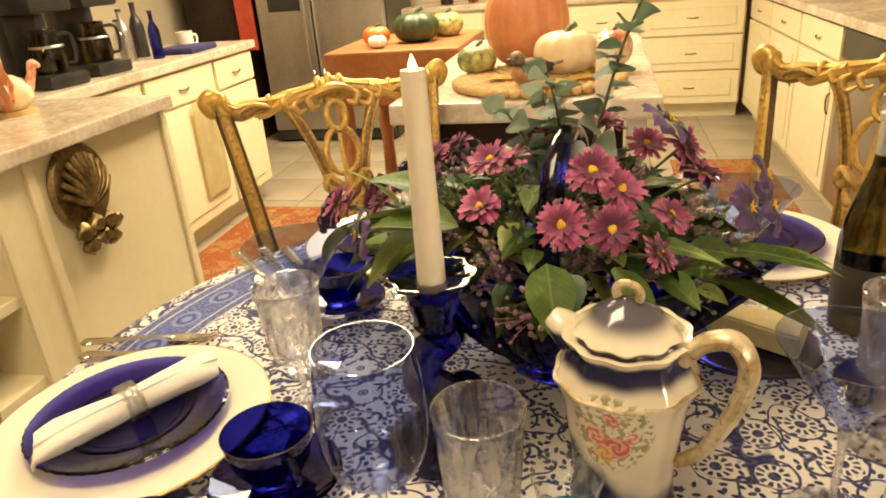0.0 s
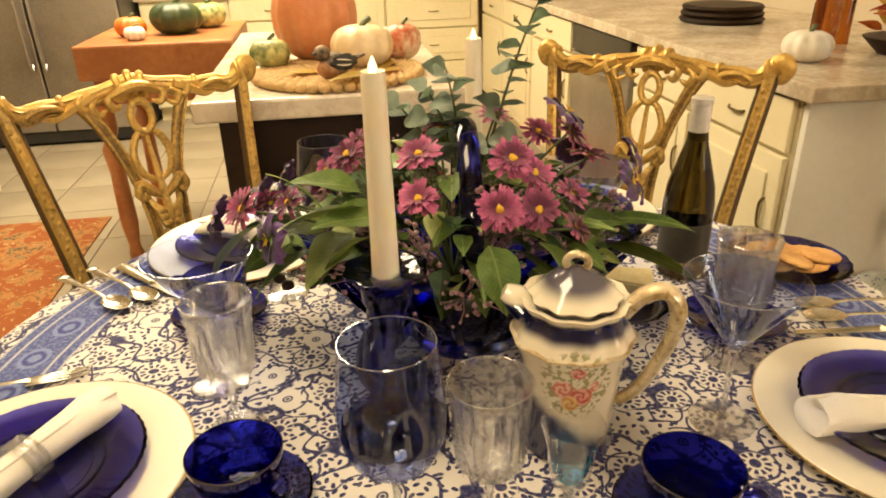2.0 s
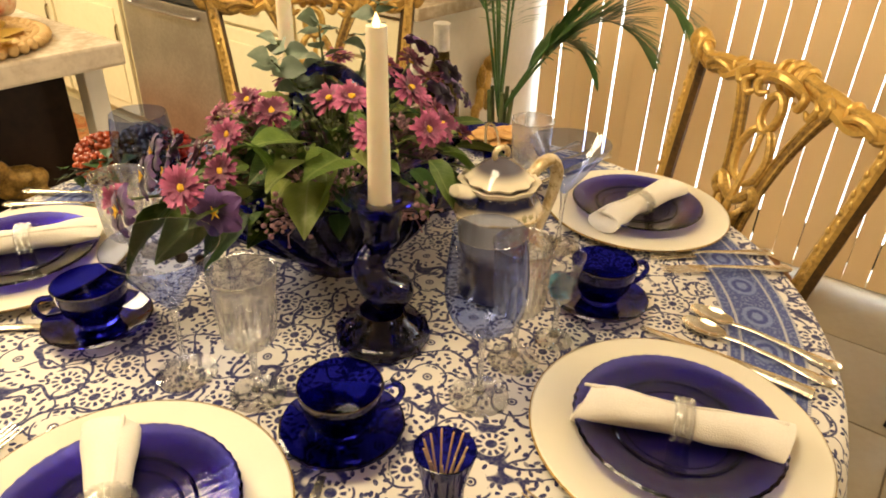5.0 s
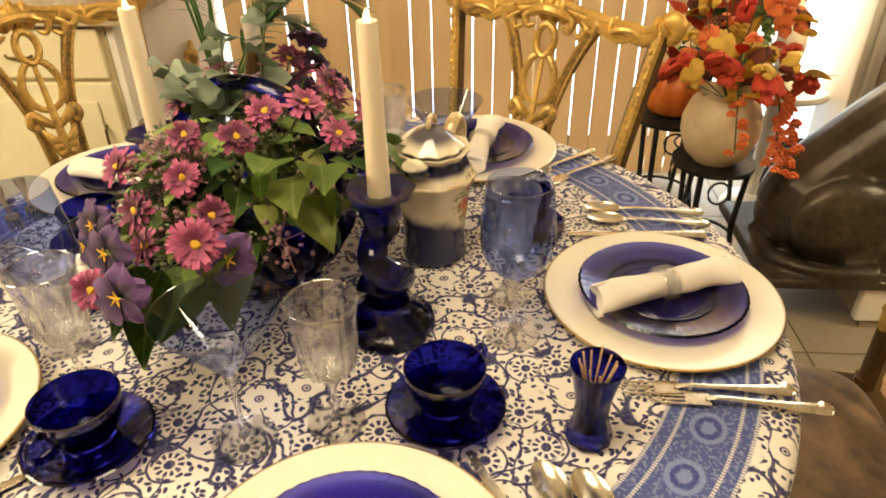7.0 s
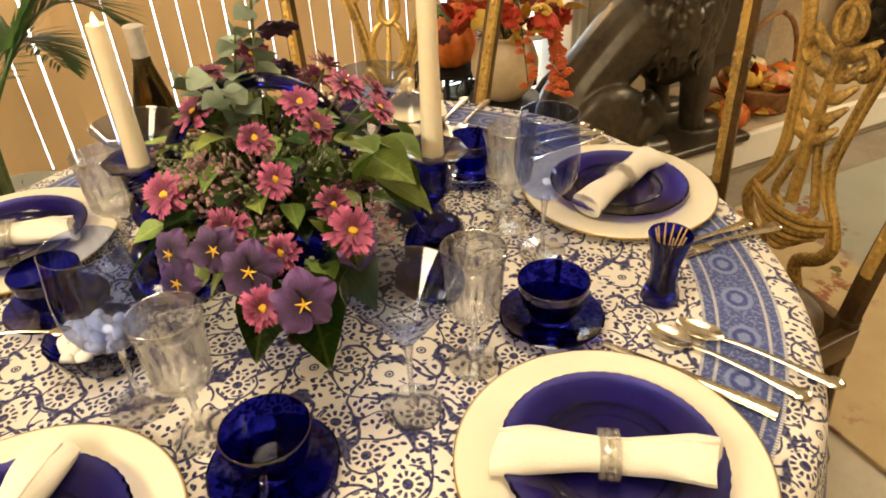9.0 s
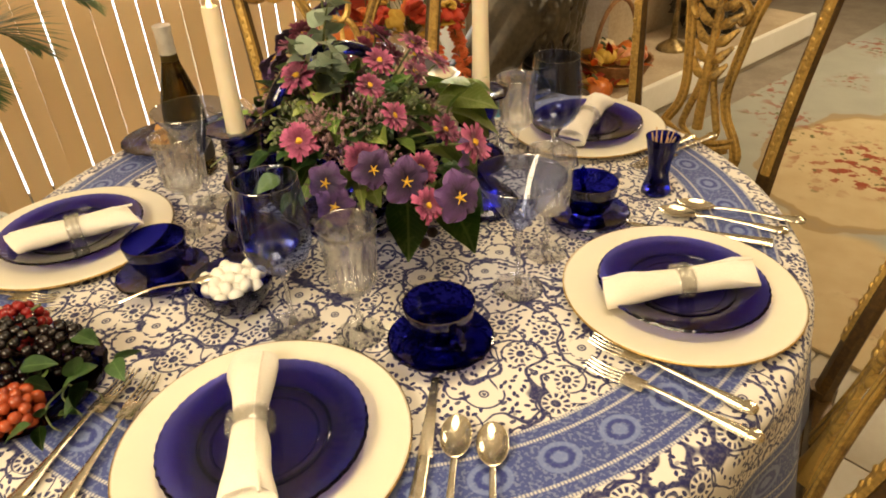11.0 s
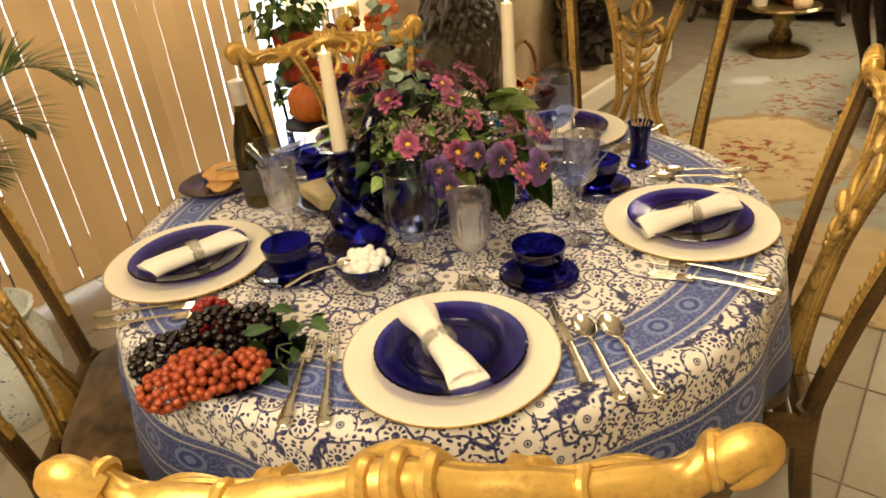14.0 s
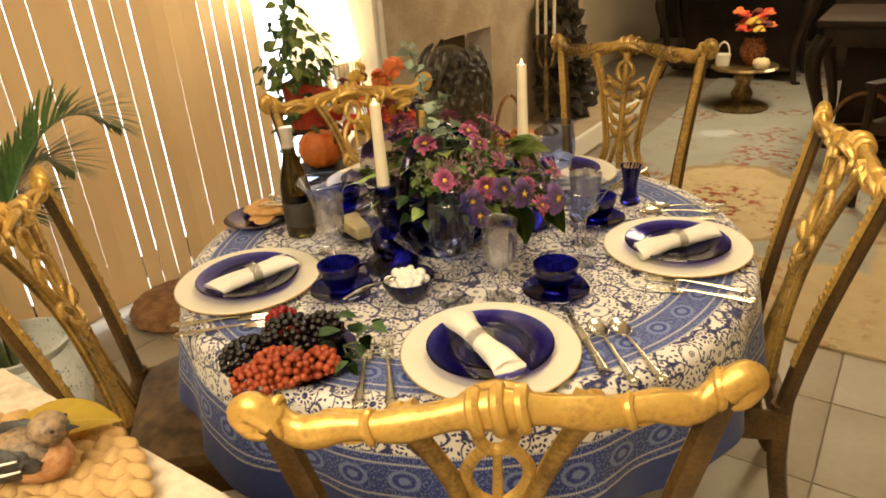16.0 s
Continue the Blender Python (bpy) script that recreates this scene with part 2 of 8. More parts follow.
        base = n.mix(n.m("MULTIPLY", fine, 0.5), fieldcol, (0.26, 0.30, 0.44))
        base = n.mix(n.m("MULTIPLY", med, 0.75), base, (0.20, 0.25, 0.46))
        base = n.mix(n.m("MULTIPLY", med2, 0.75), base, (0.03, 0.04, 0.2))
        return inside, n.mix(lines, base, (0.6, 0.58, 0.56))

    i1, c1 = strip(0.546, 0.648, (0.06, 0.08, 0.24))
    i2, c2 = strip(0.772, 0.880, (0.03, 0.05, 0.20))
    hem = n.step(rho, 0.879, 0.882)
    col = n.mix(hem, n.mix(i2, n.mix(i1, field, c1), c2), n.mix(n.noise(uv.outputs[0], 60.0, 3), (0.025, 0.038, 0.15), (0.045, 0.065, 0.21)))
    wv = n.node("ShaderNodeTexWave", Scale=900.0)
    n.put(wv.inputs["Vector"], uv.outputs[0])
    n.set(Base_Color=col, Roughness=0.85, Sheen_Weight=0.15, Specular_IOR_Level=0.2)
    n.bump(n.m("ADD", n.noise(uv.outputs[0], 700.0, 1), n.m("MULTIPLY", n.noise(uv.outputs[0], 25.0, 3), 3.0)), 0.25, 0.001)
    return n.mat


def gilt_mat(name, brown, gold, at_=0.5, relief=0.2, metal=0.7):
    """Gilding rubbed thin over brown wood: soft drifts of wear, fine speckle and a chiselled skin."""
    n = Net(name)
    co = n.co()
    drift = n.noise(co, 9.0, 4, 0.5)
    fine = n.noise(co, 130.0, 3, 0.6)
    wear = n.m("ADD", n.m("MULTIPLY", drift, 0.55), n.m("MULTIPLY", fine, 0.45))
    f = n.step(wear, at_ - 0.17, at_ + 0.17)
    n.set(Base_Color=n.mix(f, brown, gold), Metallic=n.m("MULTIPLY_ADD", f, metal * 0.5, metal * 0.5),
          Roughness=n.m("MULTIPLY_ADD", n.noise(co, 40.0, 3), 0.24, 0.26))
    n.bump(n.m("ADD", n.m("MULTIPLY", n.noise(co, 55.0, 3), 0.8), n.m("MULTIPLY", fine, 0.4)), relief, 0.003)
    return n.mat


def leaf_mat(name, a, b, vein, rough=0.42):
    """A leaf along its own x: pale midrib, slanting side veins, blotches, and a shift from leaf to leaf."""
    n = Net(name)
    co = n.co()
    x, y, _ = n.xyz(co)
    ay = n.m("ABSOLUTE", y)
    rnd = n.node("ShaderNodeObjectInfo").outputs["Random"]
    f = n.m("ADD", n.m("MULTIPLY", n.noise(co, 45.0, 4), 0.6), n.m("MULTIPLY", rnd, 0.4))
    col = n.mix(n.step(f, 0.25, 0.75), a, b)
    mid = n.m("SUBTRACT", 1.0, n.step(ay, 0.0006, 0.0022))
    side = n.step(n.m("SINE", n.m("MULTIPLY", n.m("SUBTRACT", x, n.m("MULTIPLY", ay, 0.9)), 900.0)), 0.75, 1.0)
    blotch = n.m("MULTIPLY", n.step(n.noise(co, 90.0, 3), 0.6, 0.68), 0.5)
    mark = n.m("MAXIMUM", n.m("MAXIMUM", mid, n.m("MULTIPLY", side, 0.3)), blotch)
    n.set(Base_Color=n.mix(n.m("MULTIPLY", mark, 0.6), col, vein), Roughness=rough, Subsurface_Weight=0.0)
    n.bump(n.m("ADD", n.m("MULTIPLY", side, -0.6), n.noise(co, 120.0, 2)), 0.3, 0.001)
    return n.mat


def pot_mat():
    """Cream porcelain with cobalt airbrushed at foot and neck, and a spray of pink roses."""
    n = Net("painted_porcelain")
    co = n.co()
    x, y, z = n.xyz(co)
    zz = n.m("ADD", z, n.m("MULTIPLY", n.m("SUBTRACT", n.noise(co, 14.0, 3), 0.5), 0.05))
    zz = n.m("ADD", zz, n.m("MULTIPLY", x, 0.55))
    foot = n.m("SUBTRACT", 1.0, n.step(zz, 0.042, 0.066))
    neck = n.m("MULTIPLY", n.step(z, 0.150, 0.162), n.m("SUBTRACT", 1.0, n.step(z, 0.174, 0.180)))
    lid = n.step(z, 0.191, 0.205)
    blue = n.m("MAXIMUM", n.m("MAXIMUM", foot, neck), n.m("MULTIPLY", lid, 0.9))
    cream = n.mix(n.noise(co, 12.0, 3), (0.72, 0.62, 0.44), (0.80, 0.74, 0.60))
    base = n.mix(blue, cream, (0.012, 0.014, 0.06))
    # a spray of roses on each side: round blooms with swirling petals, buds and leaves
    sidex = n.m("MULTIPLY", n.m("ABSOLUTE", n.m("ARCTAN2", y, x)), 0.058)
    q = n.vec(sidex, z)
    warp = n.m("MULTIPLY", n.m("SUBTRACT", n.noise(q, 90.0, 2), 0.5), 0.010)
    spread = n.m("ADD", n.m("POWER", n.m("DIVIDE", n.m("SUBTRACT", sidex, 0.084), 0.034), 2.0), n.m("POWER", n.m("DIVIDE", n.m("SUBTRACT", z, 0.110), 0.036), 2.0))
    leafy = n.m("MULTIPLY", n.m("SUBTRACT", 1.0, n.step(spread, 1.1, 1.6)), n.step(n.noise(q, 130.0, 2), 0.49, 0.55))
    base = n.mix(n.m("MULTIPLY", leafy, 0.75), base, n.mix(n.noise(q, 60.0, 1), (0.28, 0.22, 0.05), (0.14, 0.16, 0.05)))
    for cu, cv, cr, ca, cb in ((0.078, 0.096, 0.0135, (0.52, 0.07, 0.06), (0.74, 0.34, 0.26)), (0.098, 0.104, 0.0120, (0.60, 0.14, 0.10), (0.80, 0.46, 0.34)), (0.090, 0.086, 0.0105, (0.62, 0.26, 0.07), (0.80, 0.50, 0.20)), (0.083, 0.128, 0.0085, (0.56, 0.10, 0.10), (0.78, 0.40, 0.34)), (0.064, 0.108, 0.0070, (0.60, 0.18, 0.12), (0.80, 0.50, 0.38))):
        du, dv = n.m("SUBTRACT", sidex, cu), n.m("SUBTRACT", z, cv)
        dr = n.m("ADD", n.m("SQRT", n.m("ADD", n.m("MULTIPLY", du, du), n.m("MULTIPLY", dv, dv))), n.m("MULTIPLY", warp, 0.35))
        swirl = n.m("SINE", n.m("ADD", n.m("MULTIPLY", dr, 800.0), n.m("ADD", n.m("MULTIPLY", n.m("ARCTAN2", dv, du), 2.0), n.m("MULTIPLY", n.noise(q, 200.0, 2), 6.0))))
        base = n.mix(n.m("MULTIPLY", n.m("SUBTRACT", 1.0, n.step(dr, cr * 0.86, cr)), 0.9), base, n.mix(n.step(swirl, -0.7, 0.8), ca, cb))
    n.set(Base_Color=base, Roughness=0.16, Coat_Weight=0.6)
    n.bump(n.noise(co, 60.0, 2), 0.08, 0.001)
    return n.mat


def rug_mat(name, cols, size=0.35):
    n = Net(name)
    co = n.co()
    warp = n.scale(n.node("ShaderNodeTexNoise", Scale=6.0).outputs["Color"], 0.12)
    q = n.v("ADD", co, warp)
    r1 = n.noise(q, 1 / size, 4, 0.6)
    r2 = n.noise(q, 5 / size, 3, 0.6)
    c = n.mix(n.step(r1, 0.5, 0.53), cols[0], cols[1])
    c = n.mix(n.step(n.m("ADD", n.m("MULTIPLY", r1, 0.5), n.m("MULTIPLY", r2, 0.5)), 0.55, 0.58), c, cols[2])
    c = n.mix(n.step(r2, 0.62, 0.65), c, cols[3])
    n.set(Base_Color=c, Roughness=0.95, Specular_IOR_Level=0.1)
    n.bump(n.noise(co, 400.0, 2), 0.5, 0.004)
    return n.mat


# ---- materials ----
M = dict(
    cloth=cloth_mat(),
    gilt=gilt_mat("gilded_wood", (0.30, 0.165, 0.04), (0.66, 0.42, 0.11), 0.40, 0.10, 0.55),
    gilt_strap=gilt_mat("gilded_strap_wood", (0.10, 0.052, 0.015), (0.42, 0.26, 0.068), 0.50, 0.12, 0.5),
    gilt_carved=gilt_mat("carved_gilded_wood", (0.11, 0.056, 0.016), (0.62, 0.40, 0.11), 0.42, 0.5, 0.55),
    gilt_old=gilt_mat("rubbed_gilded_wood", (0.050, 0.026, 0.008), (0.56, 0.35, 0.09), 0.48, 0.6, 0.55),
    gilt_post=gilt_mat("brown_gilded_wood", (0.045, 0.024, 0.009), (0.15, 0.085, 0.027), 0.52, 0.12, 0.4),
    velvet=stuff_mat("brown_velvet", (0.030, 0.017, 0.007), (0.19, 0.115, 0.048), 0.6, 0, 9, 30, 0.2, 0.002, Sheen_Weight=0.15),
    charger=stuff_mat("ivory_lacquer", (0.715, 0.66, 0.53), (0.735, 0.68, 0.55), 0.32, 0, 5, 50, 0.01),
    cobalt=thick_glass("cobalt_glass", (0.014, 0.016, 0.31)),
    cobalt_plate=plate_glass(),
    cobalt_cut=thick_glass("pressed_cobalt_glass", (0.010, 0.011, 0.26), 0.05, 0.8),
    tint=clear_glass("blue_tinted_glass", (0.50, 0.575, 0.86), 1.0, 0.06, 0.0, 0.58),
    crystal=clear_glass("cut_crystal", (0.94, 0.94, 0.93), 1.0, 0.11, 0.28, 0.8),
    solid=bright_glass("solid_clear_glass", 0.55, 0.04, 0.1),
    cut=bright_glass("deep_cut_crystal", 0.42, 0.10, 0.15),
    foot_glass=clear_glass("foot_glass", (0.95, 0.95, 0.94), 1.0, 0.02, 0.7, 0.6),
    rim_glass=clear_glass("ground_glass_rim", (0.93, 0.93, 0.92), 1.0, 0.13, 0.0, 0.6),
    pane=clear_glass("window_glass", (0.96, 0.96, 0.96)),
    liqueur=clear_glass("turquoise_liqueur", (0.10, 0.62, 0.85)),
    silver=stuff_mat("tarnished_silver", (0.55, 0.49, 0.37), (0.80, 0.75, 0.63), 0.24, 0.95, 20, 160, 0.08),
    linen=stuff_mat("ivory_linen", (0.74, 0.68, 0.58), (0.82, 0.77, 0.68), 0.9, 0, 9, 500, 0.35, 0.0015, Sheen_Weight=0.2),
    wax=stuff_mat("ivory_wax", (0.80, 0.70, 0.52), (0.84, 0.76, 0.60), 0.45, 0, 8, 40, 0.05, Subsurface_Weight=0.25, Subsurface_Radius=(0.02, 0.01, 0.005)),
    flame=glow("candle_flame", (1.0, 0.70, 0.32), 3.0),
    porcelain=pot_mat(),
    pot_gold=stuff_mat("gilded_porcelain", (0.40, 0.27, 0.10), (0.78, 0.68, 0.48), 0.3, 0.25, 25, 120, 0.15),
    bottle=thick_glass("dark_bottle_glass", (0.085, 0.06, 0.012), 0.04, 0.05),
    foil=stuff_mat("silver_foil", (0.66, 0.62, 0.56), (0.8, 0.77, 0.72), 0.35, 0.6, 20, 120, 0.2),
    label=stuff_mat("grey_paper_label", (0.035, 0.03, 0.022), (0.06, 0.052, 0.04), 0.5, 0, 9, 90, 0.05),
    cabinet=stuff_mat("cream_cabinet_paint", (0.74, 0.64, 0.40), (0.78, 0.70, 0.47), 0.42, 0, 2, 30, 0.04),
    granite=stuff_mat("beige_granite", (0.42, 0.33, 0.23), (0.66, 0.57, 0.44), 0.22, 0, 6, 55, 0.03),
    steel=stuff_mat("brushed_steel", (0.36, 0.33, 0.30), (0.48, 0.45, 0.42), 0.34, 0.9, 3, 80, 0.04),
    black=stuff_mat("black_plastic", (0.012, 0.012, 0.013), (0.03, 0.028, 0.026), 0.35, 0, 8, 60, 0.05),
    darkwood=stuff_mat("dark_walnut", (0.012, 0.007, 0.004), (0.035, 0.019, 0.010), 0.5, 0, 4, 40, 0.1, Specular_IOR_Level=0.25),
    redwood=stuff_mat("orange_brown_wood", (0.30, 0.10, 0.03), (0.44, 0.17, 0.055), 0.35, 0, 5, 45, 0.08),
    bronze=stuff_mat("antique_bronze", (0.10, 0.065, 0.025), (0.34, 0.24, 0.10), 0.4, 0.8, 18, 90, 0.25, 0.002),
    tile=stuff_mat("cream_floor_tile", (0.29, 0.24, 0.165), (0.37, 0.315, 0.23), 0.48, 0, 3, 40, 0.04, vary=0.4),
    grout=stuff_mat("grey_grout", (0.20, 0.16, 0.12), (0.26, 0.22, 0.17), 0.9, 0, 6, 80, 0.2),
    wall=stuff_mat("warm_plaster", (0.62, 0.52, 0.36), (0.68, 0.58, 0.42), 0.8, 0, 2, 60, 0.08),
    white=stuff_mat("white_trim_paint", (0.76, 0.72, 0.62), (0.82, 0.78, 0.69), 0.45, 0, 3, 40, 0.04),
    stone=stuff_mat("beige_stucco", (0.36, 0.27, 0.17), (0.50, 0.40, 0.27), 0.85, 0, 4, 60, 0.35, 0.004),
    soot=stuff_mat("sooty_firebrick", (0.012, 0.010, 0.009), (0.04, 0.03, 0.025), 0.9, 0, 6, 40, 0.3, 0.004),
    blind=fabric_blind("beige_blind_fabric", (0.66, 0.49, 0.28), (0.74, 0.57, 0.35)),
    iron=stuff_mat("black_wrought_iron", (0.012, 0.012, 0.012), (0.03, 0.028, 0.026), 0.5, 0.5, 10, 80, 0.15),
    rug=rug_mat("floral_carpet", ((0.34, 0.27, 0.17), (0.46, 0.38, 0.25), (0.24, 0.24, 0.20), (0.26, 0.09, 0.05))),
    red_rug=rug_mat("rust_oriental_rug", ((0.26, 0.085, 0.03), (0.34, 0.16, 0.06), (0.12, 0.09, 0.05), (0.42, 0.30, 0.14)), 0.12),
    daylight=glow("daylight", (0.86, 0.93, 1.0), 4.6),
    leaf=leaf_mat("green_leaf", (0.065, 0.14, 0.025), (0.20, 0.30, 0.065), (0.40, 0.48, 0.18)),
    leaf_pale=leaf_mat("yellow_green_leaf", (0.19, 0.26, 0.05), (0.36, 0.42, 0.11), (0.45, 0.48, 0.22)),
    leaf_dark=leaf_mat("deep_green_leaf", (0.018, 0.05, 0.012), (0.05, 0.115, 0.03), (0.12, 0.20, 0.07)),
    eucalyptus=stuff_mat("eucalyptus_leaf", (0.22, 0.29, 0.21), (0.40, 0.46, 0.36), 0.6, 0, 18, 90, 0.1, vary=0.5),
    petal=petal_mat(),
    pollen=stuff_mat("yellow_pollen", (0.62, 0.33, 0.02), (0.80, 0.52, 0.05), 0.9, 0, 80, 400, 0.5, 0.002),
    pansy=petal_mat("violet_petal", (0.018, 0.004, 0.035), (0.105, 0.040, 0.17), 0.006, 0.036),
    filler=stuff_mat("mauve_buds", (0.24, 0.12, 0.15), (0.44, 0.28, 0.30), 0.8, 0, 60, 200, 0.2, vary=0.5),
    filler_green=stuff_mat("grey_green_buds", (0.14, 0.18, 0.09), (0.28, 0.30, 0.18), 0.8, 0, 60, 200, 0.2, vary=0.5),
    stalk=stuff_mat("green_stalk", (0.06, 0.085, 0.025), (0.12, 0.14, 0.05), 0.6, 0, 20, 90, 0.1),
)

# ---- mesh helpers ----
def part(name, bm, mat, parent=None, label="", smooth=True, m=None):
    me = bpy.data.meshes.new(name)
    bmesh.ops.recalc_face_normals(bm, faces=bm.faces[:])
    bm.to_mesh(me)
    bm.free()
    if smooth:
        me.polygons.foreach_set("use_smooth", [True] * len(me.polygons))
        me.set_sharp_from_angle(angle=radians(40))
    me.materials.append(M[mat] if isinstance(mat, str) else mat)
    ob = new(name, me)
    if parent is not None:
        ob.parent = parent
    if m is not None:
        ob.matrix_basis = m
    if label:
        tagged(ob, label)
    return ob


def thing(name, m, label, category, group="", kind=""):
    ob = new(name)
    ob.matrix_basis = m
    ob.empty_display_size = 0.05
    return tagged(ob, label, category, group, kind)


def lathe(profile, seg=40, flute=0, depth=0.0, flute_fn=None, bm=None, off=(0, 0, 0)):
    """Turns (r, z) pairs about z; flutes wave the radius."""
    bm = bm or bmesh.new()
    rings = []
    for r, z in profile:
        if r < 1e-5:
            rings.append([bm.verts.new((off[0], off[1], z + off[2]))])
            continue
        ring = []
        for i in range(seg):
            a = 2 * math.pi * i / seg
            k = 1.0
            if flute:
                k += depth * (flute_fn(z) if flute_fn else 1.0) * math.cos(flute * a)
            ring.append(bm.verts.new((off[0] + r * k * math.cos(a), off[1] + r * k * math.sin(a), z + off[2])))
        rings.append(ring)
    for p, q in zip(rings, rings[1:]):
        if len(p) == 1 and len(q) == 1:
            continue
        for i in range(seg):
            j = (i + 1) % seg
            if len(p) == 1:
                bm.faces.new((p[0], q[i], q[j]))
            elif len(q) == 1:
                bm.faces.new((p[i], p[j], q[0]))
            else:
                bm.faces.new((p[i], p[j], q[j], q[i]))
    return bm


def smooth_path(pts, n=8):
    """Catmull-Rom through the points."""
    pts = [Vector(p) for p in pts]
    out = []
    for i in range(len(pts) - 1):
        p0, p1, p2, p3 = pts[max(i - 1, 0)], pts[i], pts[i + 1], pts[min(i + 2, len(pts) - 1)]
        for k in range(n):
            t = k / n
            out.append(0.5 * (2 * p1 + (p2 - p0) * t + (2 * p0 - 5 * p1 + 4 * p2 - p3) * t * t + (3 * p1 - p0 - 3 * p2 + p3) * t ** 3))
    out.append(pts[-1])
    return out


def tube(pts, rad, seg=8, flat=1.0, up=(0, 1, 0), bm=None, closed=False, cap=True):
    """Sweeps an oval along the points. rad: one radius or one a point; flat: width along up against the other way."""
    bm = bm or bmesh.new()
    pts = [Vector(p) for p in pts]
    n = len(pts)
    rads = [rad] * n if isinstance(rad, (int, float)) else [rad[int(round(i * (len(rad) - 1) / max(n - 1, 1)))] if len(rad) != n else rad[i] for i in range(n)]
    rings = []
    for i, p in enumerate(pts):
        q0, q1 = (pts[i - 1], pts[(i + 1) % n]) if closed else (pts[max(i - 1, 0)], pts[min(i + 1, n - 1)])
        d = (q1 - q0).normalized()
        upv = Vector(up)
        if abs(d.dot(upv)) > 0.97:
            upv = Vector((0.3, 0.2, 1)) if abs(d.z) < 0.9 else Vector((1, 0.2, 0))
        s = d.cross(upv).normalized()
        w = s.cross(d).normalized()
        r = rads[i]
        rings.append([bm.verts.new(p + s * (r * math.cos(2 * math.pi * k / seg)) + w * (r * flat * math.sin(2 * math.pi * k / seg))) for k in range(seg)])
    pairs = list(zip(rings, rings[1:])) + ([(rings[-1], rings[0])] if closed else [])
    for a, b in pairs:
        for k in range(seg):
            j = (k + 1) % seg
            bm.faces.new((a[k], a[j], b[j], b[k]))
    if cap and not closed:
        bm.faces.new(rings[0][::-1])
        bm.faces.new(rings[-1])
    return bm


def lerp_list(vals, n):
    out = []
    for i in range(n):
        t = i * (len(vals) - 1) / (n - 1)
        k = min(int(t), len(vals) - 2)
        out.append(vals[k] + (vals[k + 1] - vals[k]) * (t - k))
    return out


def swept(pts, rads, seg=8, flat=1.0, up=(0, 1, 0), bm=None, n=8):
    path = smooth_path(pts, n)
    return tube(path, lerp_list(rads, len(path)) if isinstance(rads, (list, tuple)) else rads, seg, flat, up, bm)


def box(x0, y0, z0, x1, y1, z1, bevel=0.0, bm=None):
    bm = bm or bmesh.new()
    vs = bmesh.ops.create_cube(bm, size=1.0)["verts"]
    for v in vs:
        v.co = ((x0 + x1) / 2 + v.co.x * (x1 - x0), (y0 + y1) / 2 + v.co.y * (y1 - y0), (z0 + z1) / 2 + v.co.z * (z1 - z0))
    if bevel:
        es = list({e for v in vs for e in v.link_edges})
        bmesh.ops.bevel(bm, geom=es, offset=bevel, segments=2, affect="EDGES", profile=0.6)
    return bm


def blob(c, r, sub=2, bm=None, rough=0.0, freq=8.0):
    """A lumpy ellipsoid."""
    bm = bm or bmesh.new()
    vs = bmesh.ops.create_icosphere(bm, subdivisions=sub, radius=1.0)["verts"]
    for v in vs:
        k = 1.0 + (rough * noise.noise(v.co * freq * 0.3 + Vector(c) * 7) if rough else 0)
        v.co = Vector((c[0] + v.co.x * r[0] * k, c[1] + v.co.y * r[1] * k, c[2] + v.co.z * r[2] * k))
    return bm


def at(x, y, z=0.0, turn=0.0):
    return pose(x, y, z, 0, 0, turn)


T = 0.765
CX, CY, RT = 0.121, 0.731, 0.685

# ---- the house ----
def slab(name, a0, b0, z0, a1, b1, z1, mat, label, category="wall", bevel=0.0):
    ob = part(name, box(a0, b0, z0, a1, b1, z1, bevel), mat, None, "", False, room(0, 0))
    return tagged(ob, label, category, kind="structure")


A0, A1, B0, B1, H = -3.3, 1.95, -7.2, 6.05, 2.45
floor = slab("floor", A0, B0, -0.15, A1 + 0.1, B1, -0.006, "grout", "cream square floor tiles with grey joints", "floor")
slab("ceiling", A0, B0, H, A1 + 0.1, B1, H + 0.1, "white", "plain white ceiling over the rooms", "ceiling")
# Two unseen slits are cut here to throw sun patches on the carpet.
slab("wall_west", A0 - 0.15, -4.24, -0.15, A0, B1, H, "wall", "warm cream plaster wall behind the counter")
slab("wall_west_low", A0 - 0.15, B0, -0.15, A0, -4.24, 1.85, "wall", "warm cream plaster wall of the living room")
slab("wall_west_high", A0 - 0.15, B0, 2.24, A0, -4.24, H, "wall", "warm cream plaster wall above the slits added for sun")
slab("wall_west_mid", A0 - 0.15, -4.90, 1.85, A0, -4.54, 2.24, "wall", "warm cream plaster wall between the slits added for sun")
slab("wall_west_end", A0 - 0.15, B0, 1.85, A0, -5.12, 2.24, "wall", "warm cream plaster wall beyond the slits added for sun")
slab("wall_west_lintel", A0 - 0.15, -4.54, 2.05, A0, -4.24, 2.24, "wall", "warm cream plaster wall above a slit added for sun")
slab("wall_west_sill", A0 - 0.15, -5.12, 1.85, A0, -4.90, 2.10, "wall", "warm cream plaster wall below a slit added for sun")
slab("wall_north", A0, B1, -0.15, A1 + 0.1, B1 + 0.15, H, "wall", "warm cream plaster wall behind the kitchen units")
slab("wall_south", A0, B0 - 0.15, -0.15, A1 + 0.1, B0, H, "darkwood", "dark panelled wall at the end of the living room")
slab("wall_east_pier", A1, 1.62, -0.15, A1 + 0.15, B1, H, "wall", "warm cream plaster wall beside the glass door")
